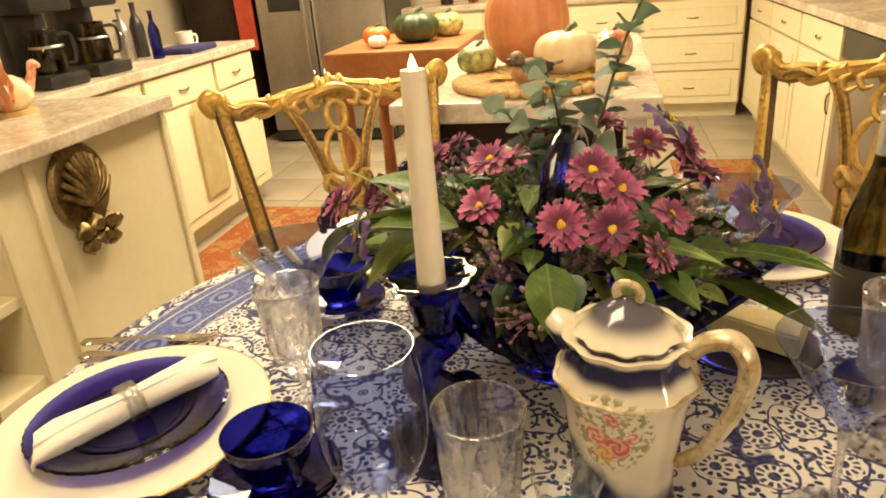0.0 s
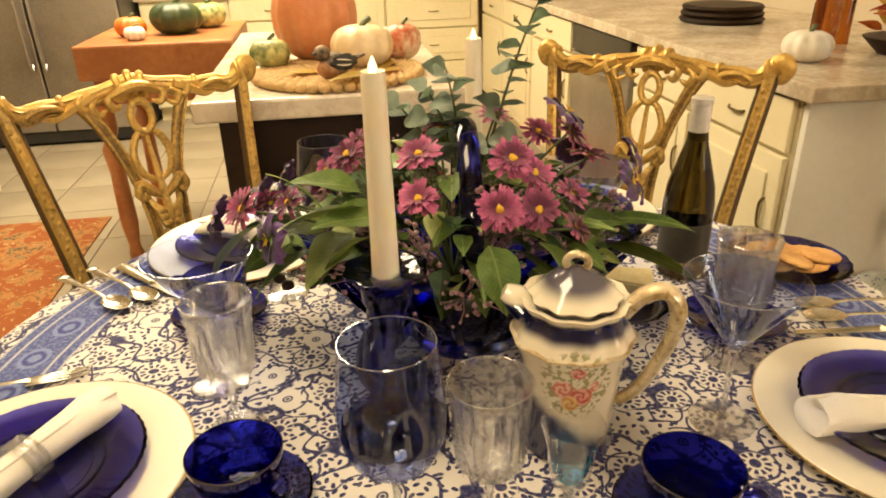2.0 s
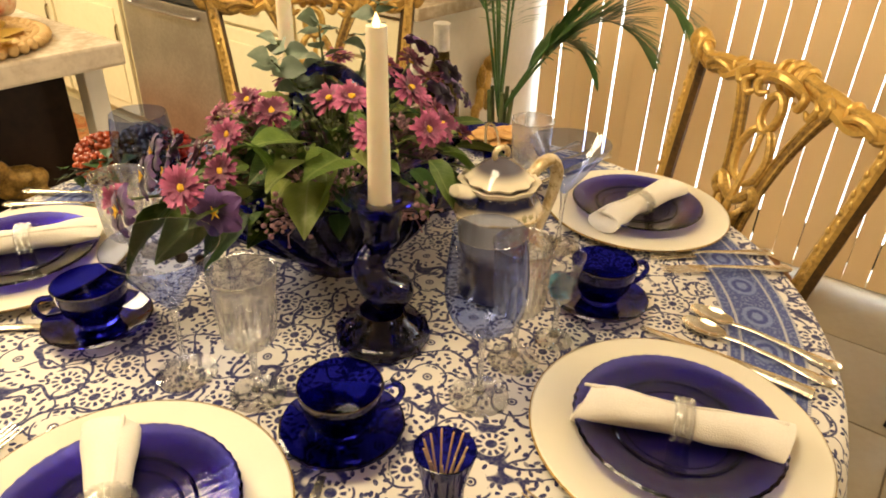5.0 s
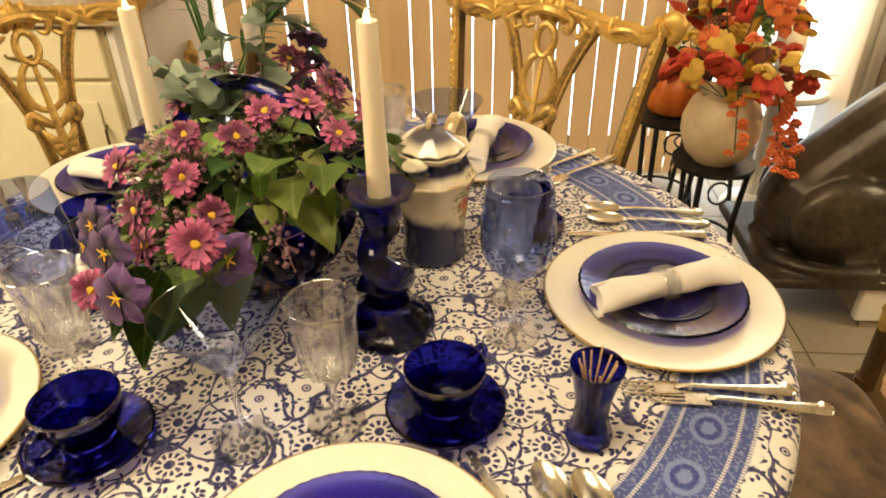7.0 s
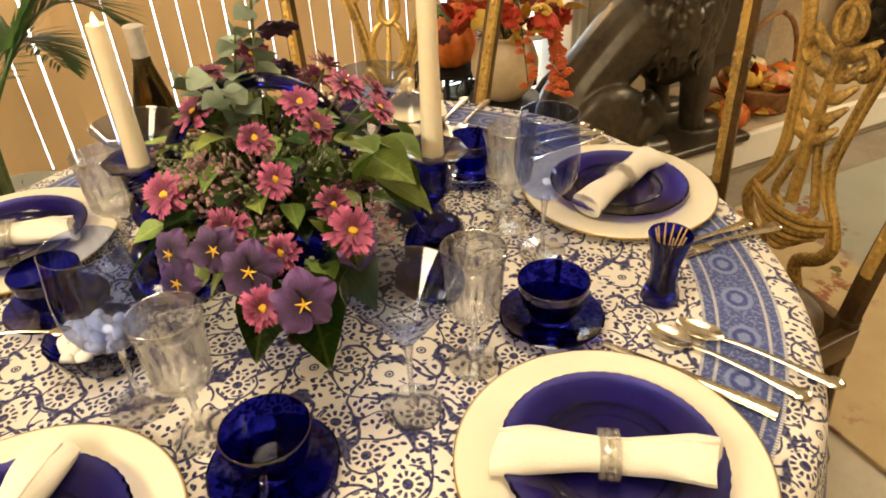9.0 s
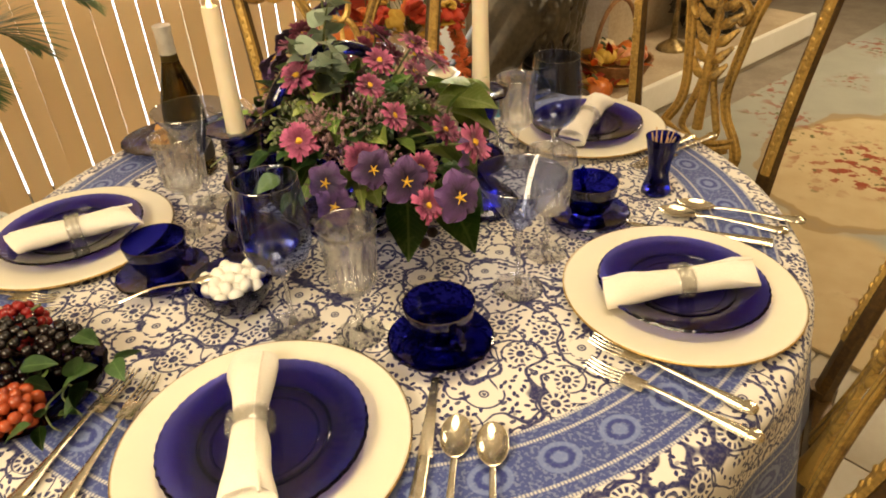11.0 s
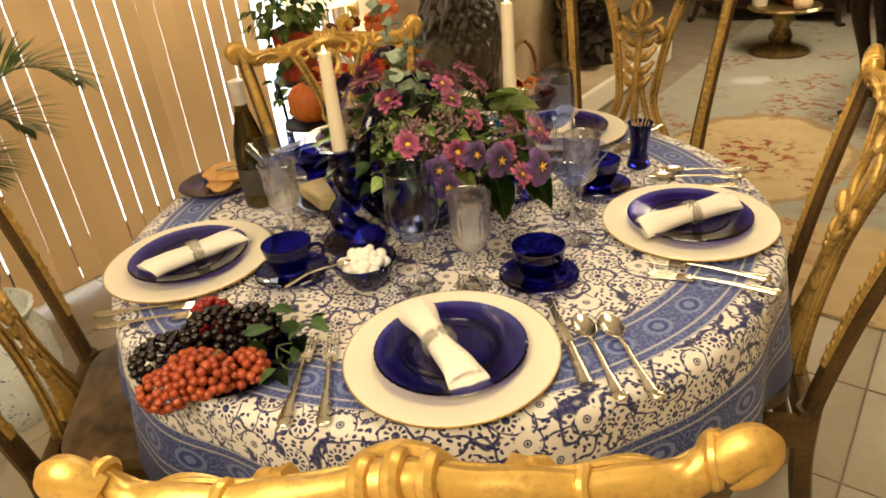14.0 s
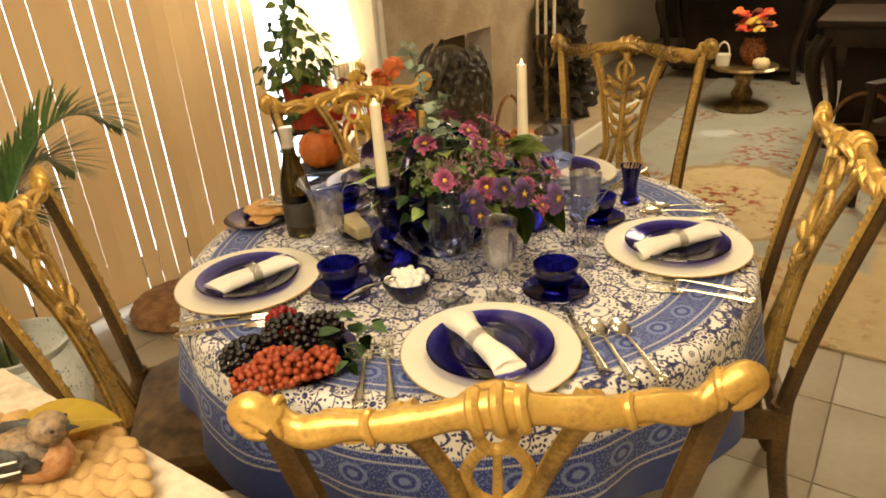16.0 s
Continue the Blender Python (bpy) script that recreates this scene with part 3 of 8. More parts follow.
slab("wall_east_head", A1, -1.05, 2.15, A1 + 0.15, 1.62, H, "wall", "plaster wall above the glass door")
slab("wall_east_south", A1, B0, -0.15, A1 + 0.15, -1.05, H, "wall", "cream wall behind the fireplace corner")
slab("backdrop", A1 + 0.6, -1.6, -0.1, A1 + 0.65, 2.6, 2.6, "daylight", "pale overcast daylight outside the glass door", "backdrop")

# ---- chairs ----
def chair(name, m, label, mat, fretted=True, top=1.0, slope=0.17, group="gilded dining chairs round the table"):
    """A carved side chair; front is +y, the back leans to -y. Origin on the floor under the seat."""
    th = thing(name, m, label, "chair", group)
    lean = lambda z: -0.215 - slope * max(0.0, z - 0.47) - 0.05 * max(0.0, z - 0.75)
    # seat
    bm = bmesh.new()
    prof = [(0.0, 0.92), (0.03, 1.0), (0.055, 0.98), (0.075, 0.86), (0.085, 0.55), (0.088, 0.0)]
    rings = []
    for dz, k in prof:
        ring = []
        for i in range(40):
            a = 2 * math.pi * i / 40
            c, s = math.cos(a), math.sin(a)
            sx = math.copysign(abs(c) ** 0.35, c)
            sy = math.copysign(abs(s) ** 0.35, s)
            w = 0.235 + 0.03 * sy
            ring.append(bm.verts.new((sx * w * k, sy * 0.215 * k + 0.02, 0.425 + dz)) if k else None)
        if k == 0.0:
            c0 = bm.verts.new((0, 0.02, 0.425 + dz))
            for i in range(40):
                bm.faces.new((rings[-1][i], rings[-1][(i + 1) % 40], c0))
        else:
            if rings:
                for i in range(40):
                    j = (i + 1) % 40
                    bm.faces.new((rings[-1][i], rings[-1][j], ring[j], ring[i]))
            rings.append(ring)
    part("seat", bm, "velvet", th, "brown figured velvet upholstered seat")
    for n_, (x0, y0, x1, y1) in (("front_rail", (-0.26, 0.225, 0.26, 0.255)), ("back_rail", (-0.21, -0.235, 0.21, -0.205))):
        part(n_, box(x0, y0, 0.385, x1, y1, 0.455, 0.006), "gilt_post", th)
    for s in (-1, 1):
        bm = box(-0.013, -0.225, 0.385, 0.013, 0.225, 0.455, 0.006)
        for v in bm.verts:
            v.co.x += s * (0.235 + 0.1 * v.co.y)
        part("side_rail", bm, "gilt_post", th)
        # front leg, cabriole
        part("front_leg", swept([(s * 0.245, 0.23, 0.43), (s * 0.262, 0.247, 0.34), (s * 0.245, 0.235, 0.2), (s * 0.235, 0.225, 0.08), (s * 0.25, 0.245, 0.02), (s * 0.25, 0.25, 0.0)],
                                [0.034, 0.038, 0.024, 0.017, 0.026, 0.028], 10), "gilt_post", th)
        # back leg and post in one sweep, in two parts
        part("back_leg", swept([(s * 0.2, -0.215, 0.47), (s * 0.198, -0.225, 0.3), (s * 0.2, -0.26, 0.12), (s * 0.205, -0.31, 0.0)], [0.024, 0.022, 0.02, 0.02], 8), "gilt_post", th)
        zs = [0.44, 0.58, 0.72, 0.86, top - 0.012]
        part("back_post", swept([(s * (0.197 + 0.058 * ((z - 0.44) / (top - 0.452)) ** 1.3), lean(z), z) for z in zs], [0.024, 0.023, 0.021, 0.02, 0.019], 8, 0.75), "gilt_post", th, "rubbed brown-gold post")
        part("post_carving", swept([(s * (0.197 + 0.058 * ((z - 0.44) / (top - 0.452)) ** 1.3), lean(z) + 0.0135, z) for z in zs[1:]], [0.0125, 0.0125, 0.012, 0.0115], 6, 0.55), "gilt_carved", th, "gilded carved strip along the post")
        for k in range(22):
            z = 0.60 + (top - 0.65) * k / 21
            part("bead", blob((s * (0.197 + 0.058 * ((z - 0.44) / (top - 0.452)) ** 1.3) + (0.004 if k % 2 else -0.004), lean(z) + 0.0195, z), (0.0055, 0.004, 0.008), 1), "gilt_carved", th)
    # crest rail: a serpentine bar with scrolled ears
    pts, rad = [], []
    for i in range(41):
        x = -0.265 + 0.53 * i / 40
        k = abs(x) / 0.265
        z = top - 0.030 + 0.024 * math.exp(-(x / 0.10) ** 2) + 0.004 * math.exp(-((abs(x) - 0.17) / 0.03) ** 2) - 0.012 * math.exp(-((abs(x) - 0.225) / 0.03) ** 2) + 0.034 * k ** 7
        pts.append((x, lean(top) - 0.012 + 0.02 * k * k, z))
        rad.append(0.0195 + 0.004 * math.exp(-(x / 0.07) ** 2) + 0.003 * math.cos(k * 16) + (0.004 if k > 0.93 else 0))
    crest = part("crest_rail", tube(pts, rad, 12, 0.72), mat, th)
    for s in (-1, 1):
        part("ear", swept([(s * 0.25, lean(top), top - 0.01), (s * 0.272, lean(top), top + 0.008), (s * 0.285, lean(top) + 0.003, top - 0.004), (s * 0.275, lean(top) + 0.004, top - 0.026), (s * 0.258, lean(top), top - 0.028)],
                          [0.02, 0.02, 0.017, 0.014, 0.008], 10, 0.8), mat, crest)
        part("acanthus", swept([(s * 0.09, lean(top) + 0.004, top - 0.012), (s * 0.13, lean(top) + 0.008, top - 0.03), (s * 0.165, lean(top) + 0.006, top - 0.045), (s * 0.2, lean(top) + 0.004, top - 0.034)], [0.013, 0.011, 0.009, 0.004], 6, 1.3), mat, crest)
    part("crest_carving", swept([(-0.055, lean(top) + 0.010, top - 0.022), (-0.028, lean(top) + 0.016, top - 0.008), (0, lean(top) + 0.018, top - 0.003), (0.028, lean(top) + 0.016, top - 0.008), (0.055, lean(top) + 0.010, top - 0.022)], [0.005, 0.011, 0.013, 0.011, 0.005], 8), mat, crest)
    for kx in (-0.246, -0.145, -0.026, 0.0, 0.026, 0.145, 0.246):
        c, r = min(zip(pts, rad), key=lambda q: abs(q[0][0] - kx))
        part("carved_band", tube([(kx + 0.003 * math.sin(q * 2), c[1] + (r * 0.72 + 0.0005) * math.cos(q), c[2] + (r + 0.0005) * math.sin(q)) for q in np.linspace(0, 6.2832, 21)[:-1]], 0.0085 if abs(kx) < 0.03 else 0.0062, 8, 1.0, (1, 0, 0), None, True), mat, crest)
    carved = "gilt_carved" if fretted else mat
    zt, zb = top - 0.028, 0.455
    h = zt - zb
    L = lambda x, f, dy=0.0: (x, lean(zb + h * f) + dy, zb + h * f)
    if fretted:
        line = [(0.110, 1.0), (0.086, 0.91), (0.062, 0.79), (0.045, 0.66), (0.036, 0.50), (0.037, 0.32), (0.054, 0.14), (0.076, 0.0)]
        for s in (-1, 1):
            strap = part("strap", swept([L(s * x, f) for x, f in line], [0.018, 0.0145, 0.0125, 0.0115, 0.011, 0.0115, 0.013, 0.018], 10, 0.62), "gilt_strap", th)
            for e in (-0.009, 0.009):
                part("moulded_edge", swept([L(s * (x + e), f, 0.0075) for x, f in line], 0.0036, 6), carved, strap)
            # small side loops under the hanging ring
            part("loop", swept([L(s * 0.004, 0.875, 0.006), L(s * 0.026, 0.845, 0.009), L(s * 0.040, 0.775, 0.009), L(s * 0.030, 0.70, 0.009), L(s * 0.006, 0.665, 0.006)], [0.006, 0.0085, 0.009, 0.0085, 0.006], 8, 0.9), carved, th)
            # palmette: two volutes and pairs of leaves
            part("volute", swept([L(s * 0.006, 0.60, 0.010), L(s * 0.028, 0.635, 0.014), L(s * 0.045, 0.665, 0.014), L(s * 0.054, 0.63, 0.013), L(s * 0.043, 0.605, 0.012), L(s * 0.038, 0.635, 0.012)], [0.008, 0.012, 0.0105, 0.0095, 0.008, 0.005], 8), carved, th)
            for f, w in ((0.575, 0.036), (0.545, 0.030), (0.515, 0.022)):
                part("carved_leaf", swept([L(0, f - 0.05, 0.010), L(s * w * 0.55, f - 0.03, 0.017), L(s * w, f + 0.02, 0.010)], [0.006, 0.0115, 0.004], 8, 0.7), carved, th)
            for f in (0.43, 0.33, 0.23):
                part("bellflower", swept([L(0, f - 0.045, 0.008), L(s * 0.011, f - 0.01, 0.012), L(s * 0.018, f + 0.03, 0.008)], [0.005, 0.0095, 0.003], 8, 0.7), carved, th)
            # crest carving: raised edges, acanthus curls beside the ring and C-scrolls on the shoulders
            for up in (-0.011, 0.011):
                part("crest_edge", tube([(x, y + 0.0125, z + up) for x, y, z in (pts[20:40] if s > 0 else pts[1:21])], 0.0036, 6), carved, crest)
            for x0, z0, k in ((0.045, -0.030, 1.0), (0.078, -0.036, 1.15), (0.105, -0.024, 0.9)):
                part("acanthus_curl", swept([(s * x0, lean(top) + 0.010, top + z0 + 0.016), (s * (x0 + 0.014 * k), lean(top) + 0.016, top + z0 + 0.004), (s * (x0 + 0.005), lean(top) + 0.017, top + z0 - 0.014 * k), (s * (x0 - 0.012 * k), lean(top) + 0.014, top + z0 - 0.008)], [0.004, 0.0085, 0.0085, 0.003], 8), carved, crest)
            part("shoulder_scroll", swept([(s * 0.135, lean(top) + 0.010, top - 0.040), (s * 0.160, lean(top) + 0.014, top - 0.024), (s * 0.190, lean(top) + 0.015, top - 0.020), (s * 0.215, lean(top) + 0.014, top - 0.032), (s * 0.208, lean(top) + 0.014, top - 0.046)], [0.004, 0.007, 0.0075, 0.007, 0.003], 8), carved, crest)
        part("ring", tube([L(0.022 * math.cos(q), 0.925 + 0.062 * math.sin(q), 0.008) for q in np.linspace(0, 6.2832, 29)[:-1]], 0.0085, 8, 1.0, (0, 1, 0), None, True), carved, th)
        part("carved_stem", swept([L(0, 0.86, 0.006), L(0, 0.72, 0.010), L(0, 0.55, 0.014), L(0, 0.30, 0.010), L(0, 0.12, 0.008), L(0, 0.0, 0.004)], [0.005, 0.007, 0.010, 0.009, 0.016, 0.034], 8, 0.7), carved, th)
    else:
        for s in (-1, 1):
            fan = [(0.128, 1.0), (0.104, 0.90), (0.084, 0.78), (0.068, 0.62), (0.058, 0.48), (0.070, 0.38), (0.102, 0.29), (0.116, 0.22), (0.096, 0.15), (0.050, 0.09), (0.066, 0.0)]
            strap = part("strap", swept([L(s * x, f) for x, f in fan], [0.022, 0.017, 0.014, 0.012, 0.012, 0.013, 0.014, 0.015, 0.015, 0.016, 0.02], 10, 0.6), mat, th)
            for e in (-0.008, 0.008):
                part("moulded_edge", swept([L(s * (x + e), f, 0.0075) for x, f in fan[:8]], 0.0036, 6), "gilt_carved", strap)
            part("inner_strap", swept([L(s * 0.010, 0.60), L(s * 0.020, 0.48), L(s * 0.042, 0.36), L(s * 0.050, 0.29), L(s * 0.022, 0.25)], [0.007, 0.009, 0.010, 0.009, 0.007], 8), mat, th)
            for f in (0.86, 0.79, 0.72, 0.65, 0.58):
                w = 0.04 + 0.075 * (f - 0.5)
                part("carved_leaf", swept([L(0, f - 0.06, 0.01), L(s * w * 0.5, f - 0.035, 0.018), L(s * w, f + 0.015, 0.008)], [0.007, 0.0135, 0.004], 8, 0.7), mat, th)
            part("scroll", swept([L(s * 0.03, 0.80, 0.012), L(s * 0.055, 0.84, 0.016), L(s * 0.075, 0.80, 0.014), L(s * 0.06, 0.76, 0.012), L(s * 0.045, 0.79, 0.012)], [0.006, 0.01, 0.011, 0.009, 0.005], 8), mat, th)
        part("medallion", tube([L(0.026 * math.cos(q), 0.90 + 0.055 * math.sin(q), 0.014) for q in np.linspace(0, 6.2832, 25)[:-1]], 0.009, 8, 1.0, (0, 1, 0), None, True), mat, th)
        part("carved_stem", swept([L(0, 1.0, 0.006), L(0, 0.8, 0.012), L(0, 0.55, 0.012), L(0, 0.3, 0.008)], [0.014, 0.011, 0.011, 0.014], 8), mat, th)
        for k in range(6):
            f, w = 0.265 - 0.026 * k, 0.104 - 0.006 * k * k * 0.5
            part("fan_rib", swept([L(-w, f + 0.03, 0.006), L(-w * 0.5, f - 0.006, 0.012), L(0, f - 0.016, 0.014), L(w * 0.5, f - 0.006, 0.012), L(w, f + 0.03, 0.006)], [0.006, 0.009, 0.0095, 0.009, 0.006], 8), "gilt_carved" if k % 2 else mat, th)
    return th


def chair_at(cx, cy, dist_dir, top, back):
    """Pose of a chair whose crest's middle stands at cx, cy and which looks along dist_dir."""
    d = Vector((*dist_dir, 0)).normalized()
    seat = Vector((cx, cy, 0)) + d * back
    return Matrix.Translation(seat) @ Matrix.Rotation(math.atan2(d.y, d.x) - math.pi / 2, 4, "Z")


BACK = 0.215 + 0.17 * 0.54 + 0.05 * 0.26
side_chair = chair("dining_chair", chair_at(-0.235, 1.645, (0.352, -0.936), 1.0, BACK), "gilded carved wooden dining chair with pierced looped splat and brown seat", "gilt", True, 1.01)
for cx, cy, dd in ((0.907, 1.325, (-0.80, -0.55)), (0.70, 0.17, (-0.65, 0.76)), (-0.735, 0.62, (1.0, 0.10))):
    copy_thing(side_chair, chair_at(cx, cy, dd, 1.0, BACK))
chair("dining_chair", chair_at(-0.175, -0.235, (0.30, 0.954), 1.08, 0.215 + 0.03 * 0.6 + 0.05 * 0.33), "tall rubbed-gilt dining chair with leaf-carved fan splat", "gilt_old", False, 1.085, 0.03)

# ---- table and cloth ----
def table():
    th = thing("dining_table", at(CX, CY), "round dining table hidden under its printed cloth", "table")
    part("tabletop", lathe([(0, 0.722), (0.66, 0.722), (0.676, 0.73), (0.68, 0.745), (0.676, 0.758), (0, 0.758)], 64), "darkwood", th)
    part("pedestal", lathe([(0.0, 0.0), (0.28, 0.0), (0.3, 0.03), (0.12, 0.1), (0.07, 0.25), (0.09, 0.4), (0.06, 0.6), (0.14, 0.72), (0, 0.72)], 32), "darkwood", th)


def tablecloth():
    bm = bmesh.new()
    seg = 220
    uvl = bm.loops.layers.uv.new("print")
    rows = [(r, r, T + 0.0) for r in (0.05, 0.15, 0.25, 0.35, 0.45, 0.55, 0.62, 0.66)]
    rho = 0.66
    bend = [(0.676, T - 0.001), (0.686, T - 0.005), (0.692, T - 0.013), (0.695, T - 0.025)]
    last = (0.66, T)
    for r, z in bend:
        rho += math.hypot(r - last[0], z - last[1])
        rows.append((rho, r, z))
        last = (r, z)
    for k in range(1, 15):
        z = T - 0.025 - 0.0175 * k
        rho += 0.0178
        rows.append((rho, 0.695 + 0.0012 * k, z))
    rng = random.Random(5)
    ph = [rng.uniform(0, 6.28) for _ in range(6)]

    def fold(a):
        return (0.45 * math.sin(5 * a + ph[0]) + 0.4 * math.sin(8 * a + ph[1]) + 0.32 * math.sin(13 * a + ph[2]) + 0.2 * math.sin(21 * a + ph[3]))

    rings, flat = [], []
    top = bm.verts.new((0, 0, T + 0.0015))
    for rho_, r, z in rows:
        ring, uvs = [], []
        for i in range(seg):
            a = 2 * math.pi * i / seg
            drop = max(0.0, T - 0.012 - z)
            f = fold(a)
            rr = r + 0.16 * drop * (f + 0.35)
            zz = z + (0.0 if drop > 0 else 0.0009 * noise.noise(Vector((math.cos(a) * rho_ * 9, math.sin(a) * rho_ * 9, 1))))
            zz += 0.05 * drop * f
            ring.append(bm.verts.new((rr * math.cos(a), rr * math.sin(a), zz)))
            uvs.append((rho_ * math.cos(a), rho_ * math.sin(a)))
        rings.append(ring)
        flat.append(uvs)
    for i in range(seg):
        j = (i + 1) % seg
        f = bm.faces.new((top, rings[0][i], rings[0][j]))
        for lp, c in zip(f.loops, ((0, 0), flat[0][i], flat[0][j])):
            lp[uvl].uv = c
        for k in range(len(rings) - 1):
            f = bm.faces.new((rings[k][i], rings[k + 1][i], rings[k + 1][j], rings[k][j]))
            for lp, c in zip(f.loops, (flat[k][i], flat[k + 1][i], flat[k + 1][j], flat[k][j])):
                lp[uvl].uv = c
    ob = part("tablecloth", bm, "cloth", None, "", True, at(CX, CY))
    tagged(ob, "white cotton tablecloth block-printed with indigo flowers and borders", "tablecloth")


table()
tablecloth()

# ---- place settings ----
SEATS = [(0.52, 0.378), (-0.036, 0.232), (-0.396, 0.702), (-0.095, 1.22), (0.528, 1.079)]
charger = thing("charger_plate", at(*SEATS[0], T + 0.002), "ivory lacquered charger plate with a thin gold edge", "plate", "charger plates")
part("plate", lathe([(0, 0.0), (0.105, 0.0), (0.12, 0.006), (0.164, 0.012), (0.166, 0.0145), (0.163, 0.0165), (0.119, 0.011), (0.105, 0.006), (0, 0.006)], 72), "charger", charger)
part("gold_edge", lathe([(0.1650, 0.0125), (0.1666, 0.0132), (0.1666, 0.0150), (0.1650, 0.0158)], 72), "gilt_old", charger, "thin gilt edge")
blue = thing("dinner_plate", at(*SEATS[0], T + 0.009), "translucent cobalt blue glass plate with scalloped rim", "plate", "cobalt glass plates")
part("plate", lathe([(0, 0.004), (0.062, 0.004), (0.072, 0.008), (0.088, 0.0125), (0.114, 0.018), (0.1175, 0.0195), (0.114, 0.0215), (0.088, 0.016), (0.070, 0.0125), (0.058, 0.0085), (0, 0.0085)], 192, 48, 0.0055,
                    lambda z: max(0.0, (z - 0.012) / 0.008)), "cobalt_plate", blue)
for rr, zz in ((0.060, 0.0092), (0.073, 0.0142)):
    part("raised_ring", lathe([(rr - 0.0018, zz - 0.0006), (rr - 0.0008, zz + 0.0008), (rr + 0.0008, zz + 0.0009), (rr + 0.0018, zz + 0.0001)], 96), "cobalt_plate", blue)
for x, y in SEATS[1:]:
    copy_thing(charger, at(x, y, T + 0.002, 20))
    copy_thing(blue, at(x, y, T + 0.009, 35))


def napkin(x0, y0, x1, y1, seed):
    """A rolled napkin with its ring, from one end to the other."""
    d = Vector((x1 - x0, y1 - y0, 0))
    ln = d.length
    th = thing("napkin", Matrix.Translation(((x0 + x1) / 2, (y0 + y1) / 2, T + 0.0315)) @ Matrix.Rotation(math.atan2(d.y, d.x), 4, "Z"), "rolled ivory linen napkin lying on a blue plate", "napkin", "rolled napkins")
    rng = random.Random(seed)
    bm = bmesh.new()
    n, seg = 26, 22
    rings = []
    for i in range(n):
        t = i / (n - 1)
        x = (t - 0.5) * ln
        w = 0.0185 + 0.013 * abs(2 * t - 1) ** 1.2 + 0.004 * noise.noise(Vector((x * 20, seed, 0)))
        hgt = 0.0165 + 0.0015 * abs(2 * t - 1) ** 1.3 - 0.004 * max(0.0, abs(2 * t - 1) - 0.75) * 4
        ring = []
        for k in range(seg):
            a = 2 * math.pi * k / seg
            q = 1 + 0.13 * noise.noise(Vector((x * 22, math.cos(a) * 1.5 + seed, math.sin(a) * 1.5)))
            ring.append(bm.verts.new((x + (0.004 + 0.006 * abs(2 * t - 1) ** 3) * math.sin(a + seed), w * q * math.cos(a), hgt * q * math.sin(a) + (hgt - 0.0165) * 1.0)))
        rings.append(ring)
    for p, q in zip(rings, rings[1:]):
        for k in range(seg):
            j = (k + 1) % seg
            bm.faces.new((p[k], p[j], q[j], q[k]))
    for ring, s in ((rings[0], 1), (rings[-1], -1)):
        inner = [bm.verts.new(Vector((v.co.x + s * 0.0, v.co.y * 0.8, v.co.z * 0.7))) for v in ring]
        deep = [bm.verts.new(Vector((v.co.x + s * 0.006, v.co.y * 0.3, v.co.z * 0.2))) for v in ring]
        for k in range(seg):
            j = (k + 1) % seg
            bm.faces.new((ring[k], ring[j], inner[j], inner[k]))
            bm.faces.new((inner[k], inner[j], deep[j], deep[k]))
        bm.faces.new(deep)
    part("roll", bm, "linen", th)
    # overlapping edge of the cloth along the roll
    part("hem", swept([(-ln * 0.5, 0.014, 0.0125), (-ln * 0.25, 0.010, 0.0155), (0, 0.008, 0.0145), (ln * 0.25, 0.010, 0.0155), (ln * 0.5, 0.014, 0.0125)], 0.0022, 6), "linen", th)
    ring_t = tagged(part("napkin_ring", tube([(0.0, 0.0225 * math.cos(a), 0.0195 * math.sin(a) + 0.0005) for a in np.linspace(0, 2 * math.pi, 33)[:-1]], 0.0028, 8, 4.0, (1, 0, 0), None, True), "crystal", None, "", True, th.matrix_basis.copy()),
                    "clear beaded crystal napkin ring round a rolled napkin", "napkin ring", "napkin rings")
    for k in range(24):
        a = 2 * math.pi * k / 24
        for dx in (-0.008, 0.0, 0.008):
            bm = blob((dx, 0.0255 * math.cos(a), 0.0225 * math.sin(a)), (0.0038, 0.0038, 0.0038), 1)
            part("bead", bm, "crystal", ring_t)


for i, q in enumerate([(0.405, 0.415, 0.608, 0.325), (-0.053, 0.338, -0.020, 0.118), (-0.317, 0.788, -0.478, 0.632), (-0.002, 1.150, -0.154, 1.297), (0.556, 1.166, 0.462, 0.998)]):
    napkin(*q, i)

# cups and saucers
cup = thing("cup", at(-0.195, 0.575, T + 0.012), "cobalt blue glass teacup standing on its saucer", "cup", "cobalt teacups")
part("bowl", lathe([(0, 0.004), (0.02, 0.004), (0.022, 0.0), (0.026, 0.002), (0.029, 0.012), (0.040, 0.03), (0.0455, 0.052), (0.047, 0.064), (0.0455, 0.065), (0.0435, 0.052), (0.038, 0.031), (0.026, 0.013), (0, 0.010)], 48), "cobalt", cup)
part("rim_line", lathe([(0.0458, 0.0647), (0.0470, 0.0643), (0.0472, 0.0646), (0.0460, 0.0651)], 48), "darkwood", cup, "dark worn rim line")
part("handle", swept([(0.043, 0, 0.055), (0.060, 0, 0.058), (0.068, 0, 0.046), (0.060, 0, 0.031), (0.040, 0, 0.026)], [0.0045, 0.004, 0.004, 0.004, 0.005], 8), "cobalt", cup)
saucer = thing("saucer", at(-0.195, 0.575, T + 0.002), "cobalt blue glass saucer under a teacup", "saucer", "cobalt saucers")
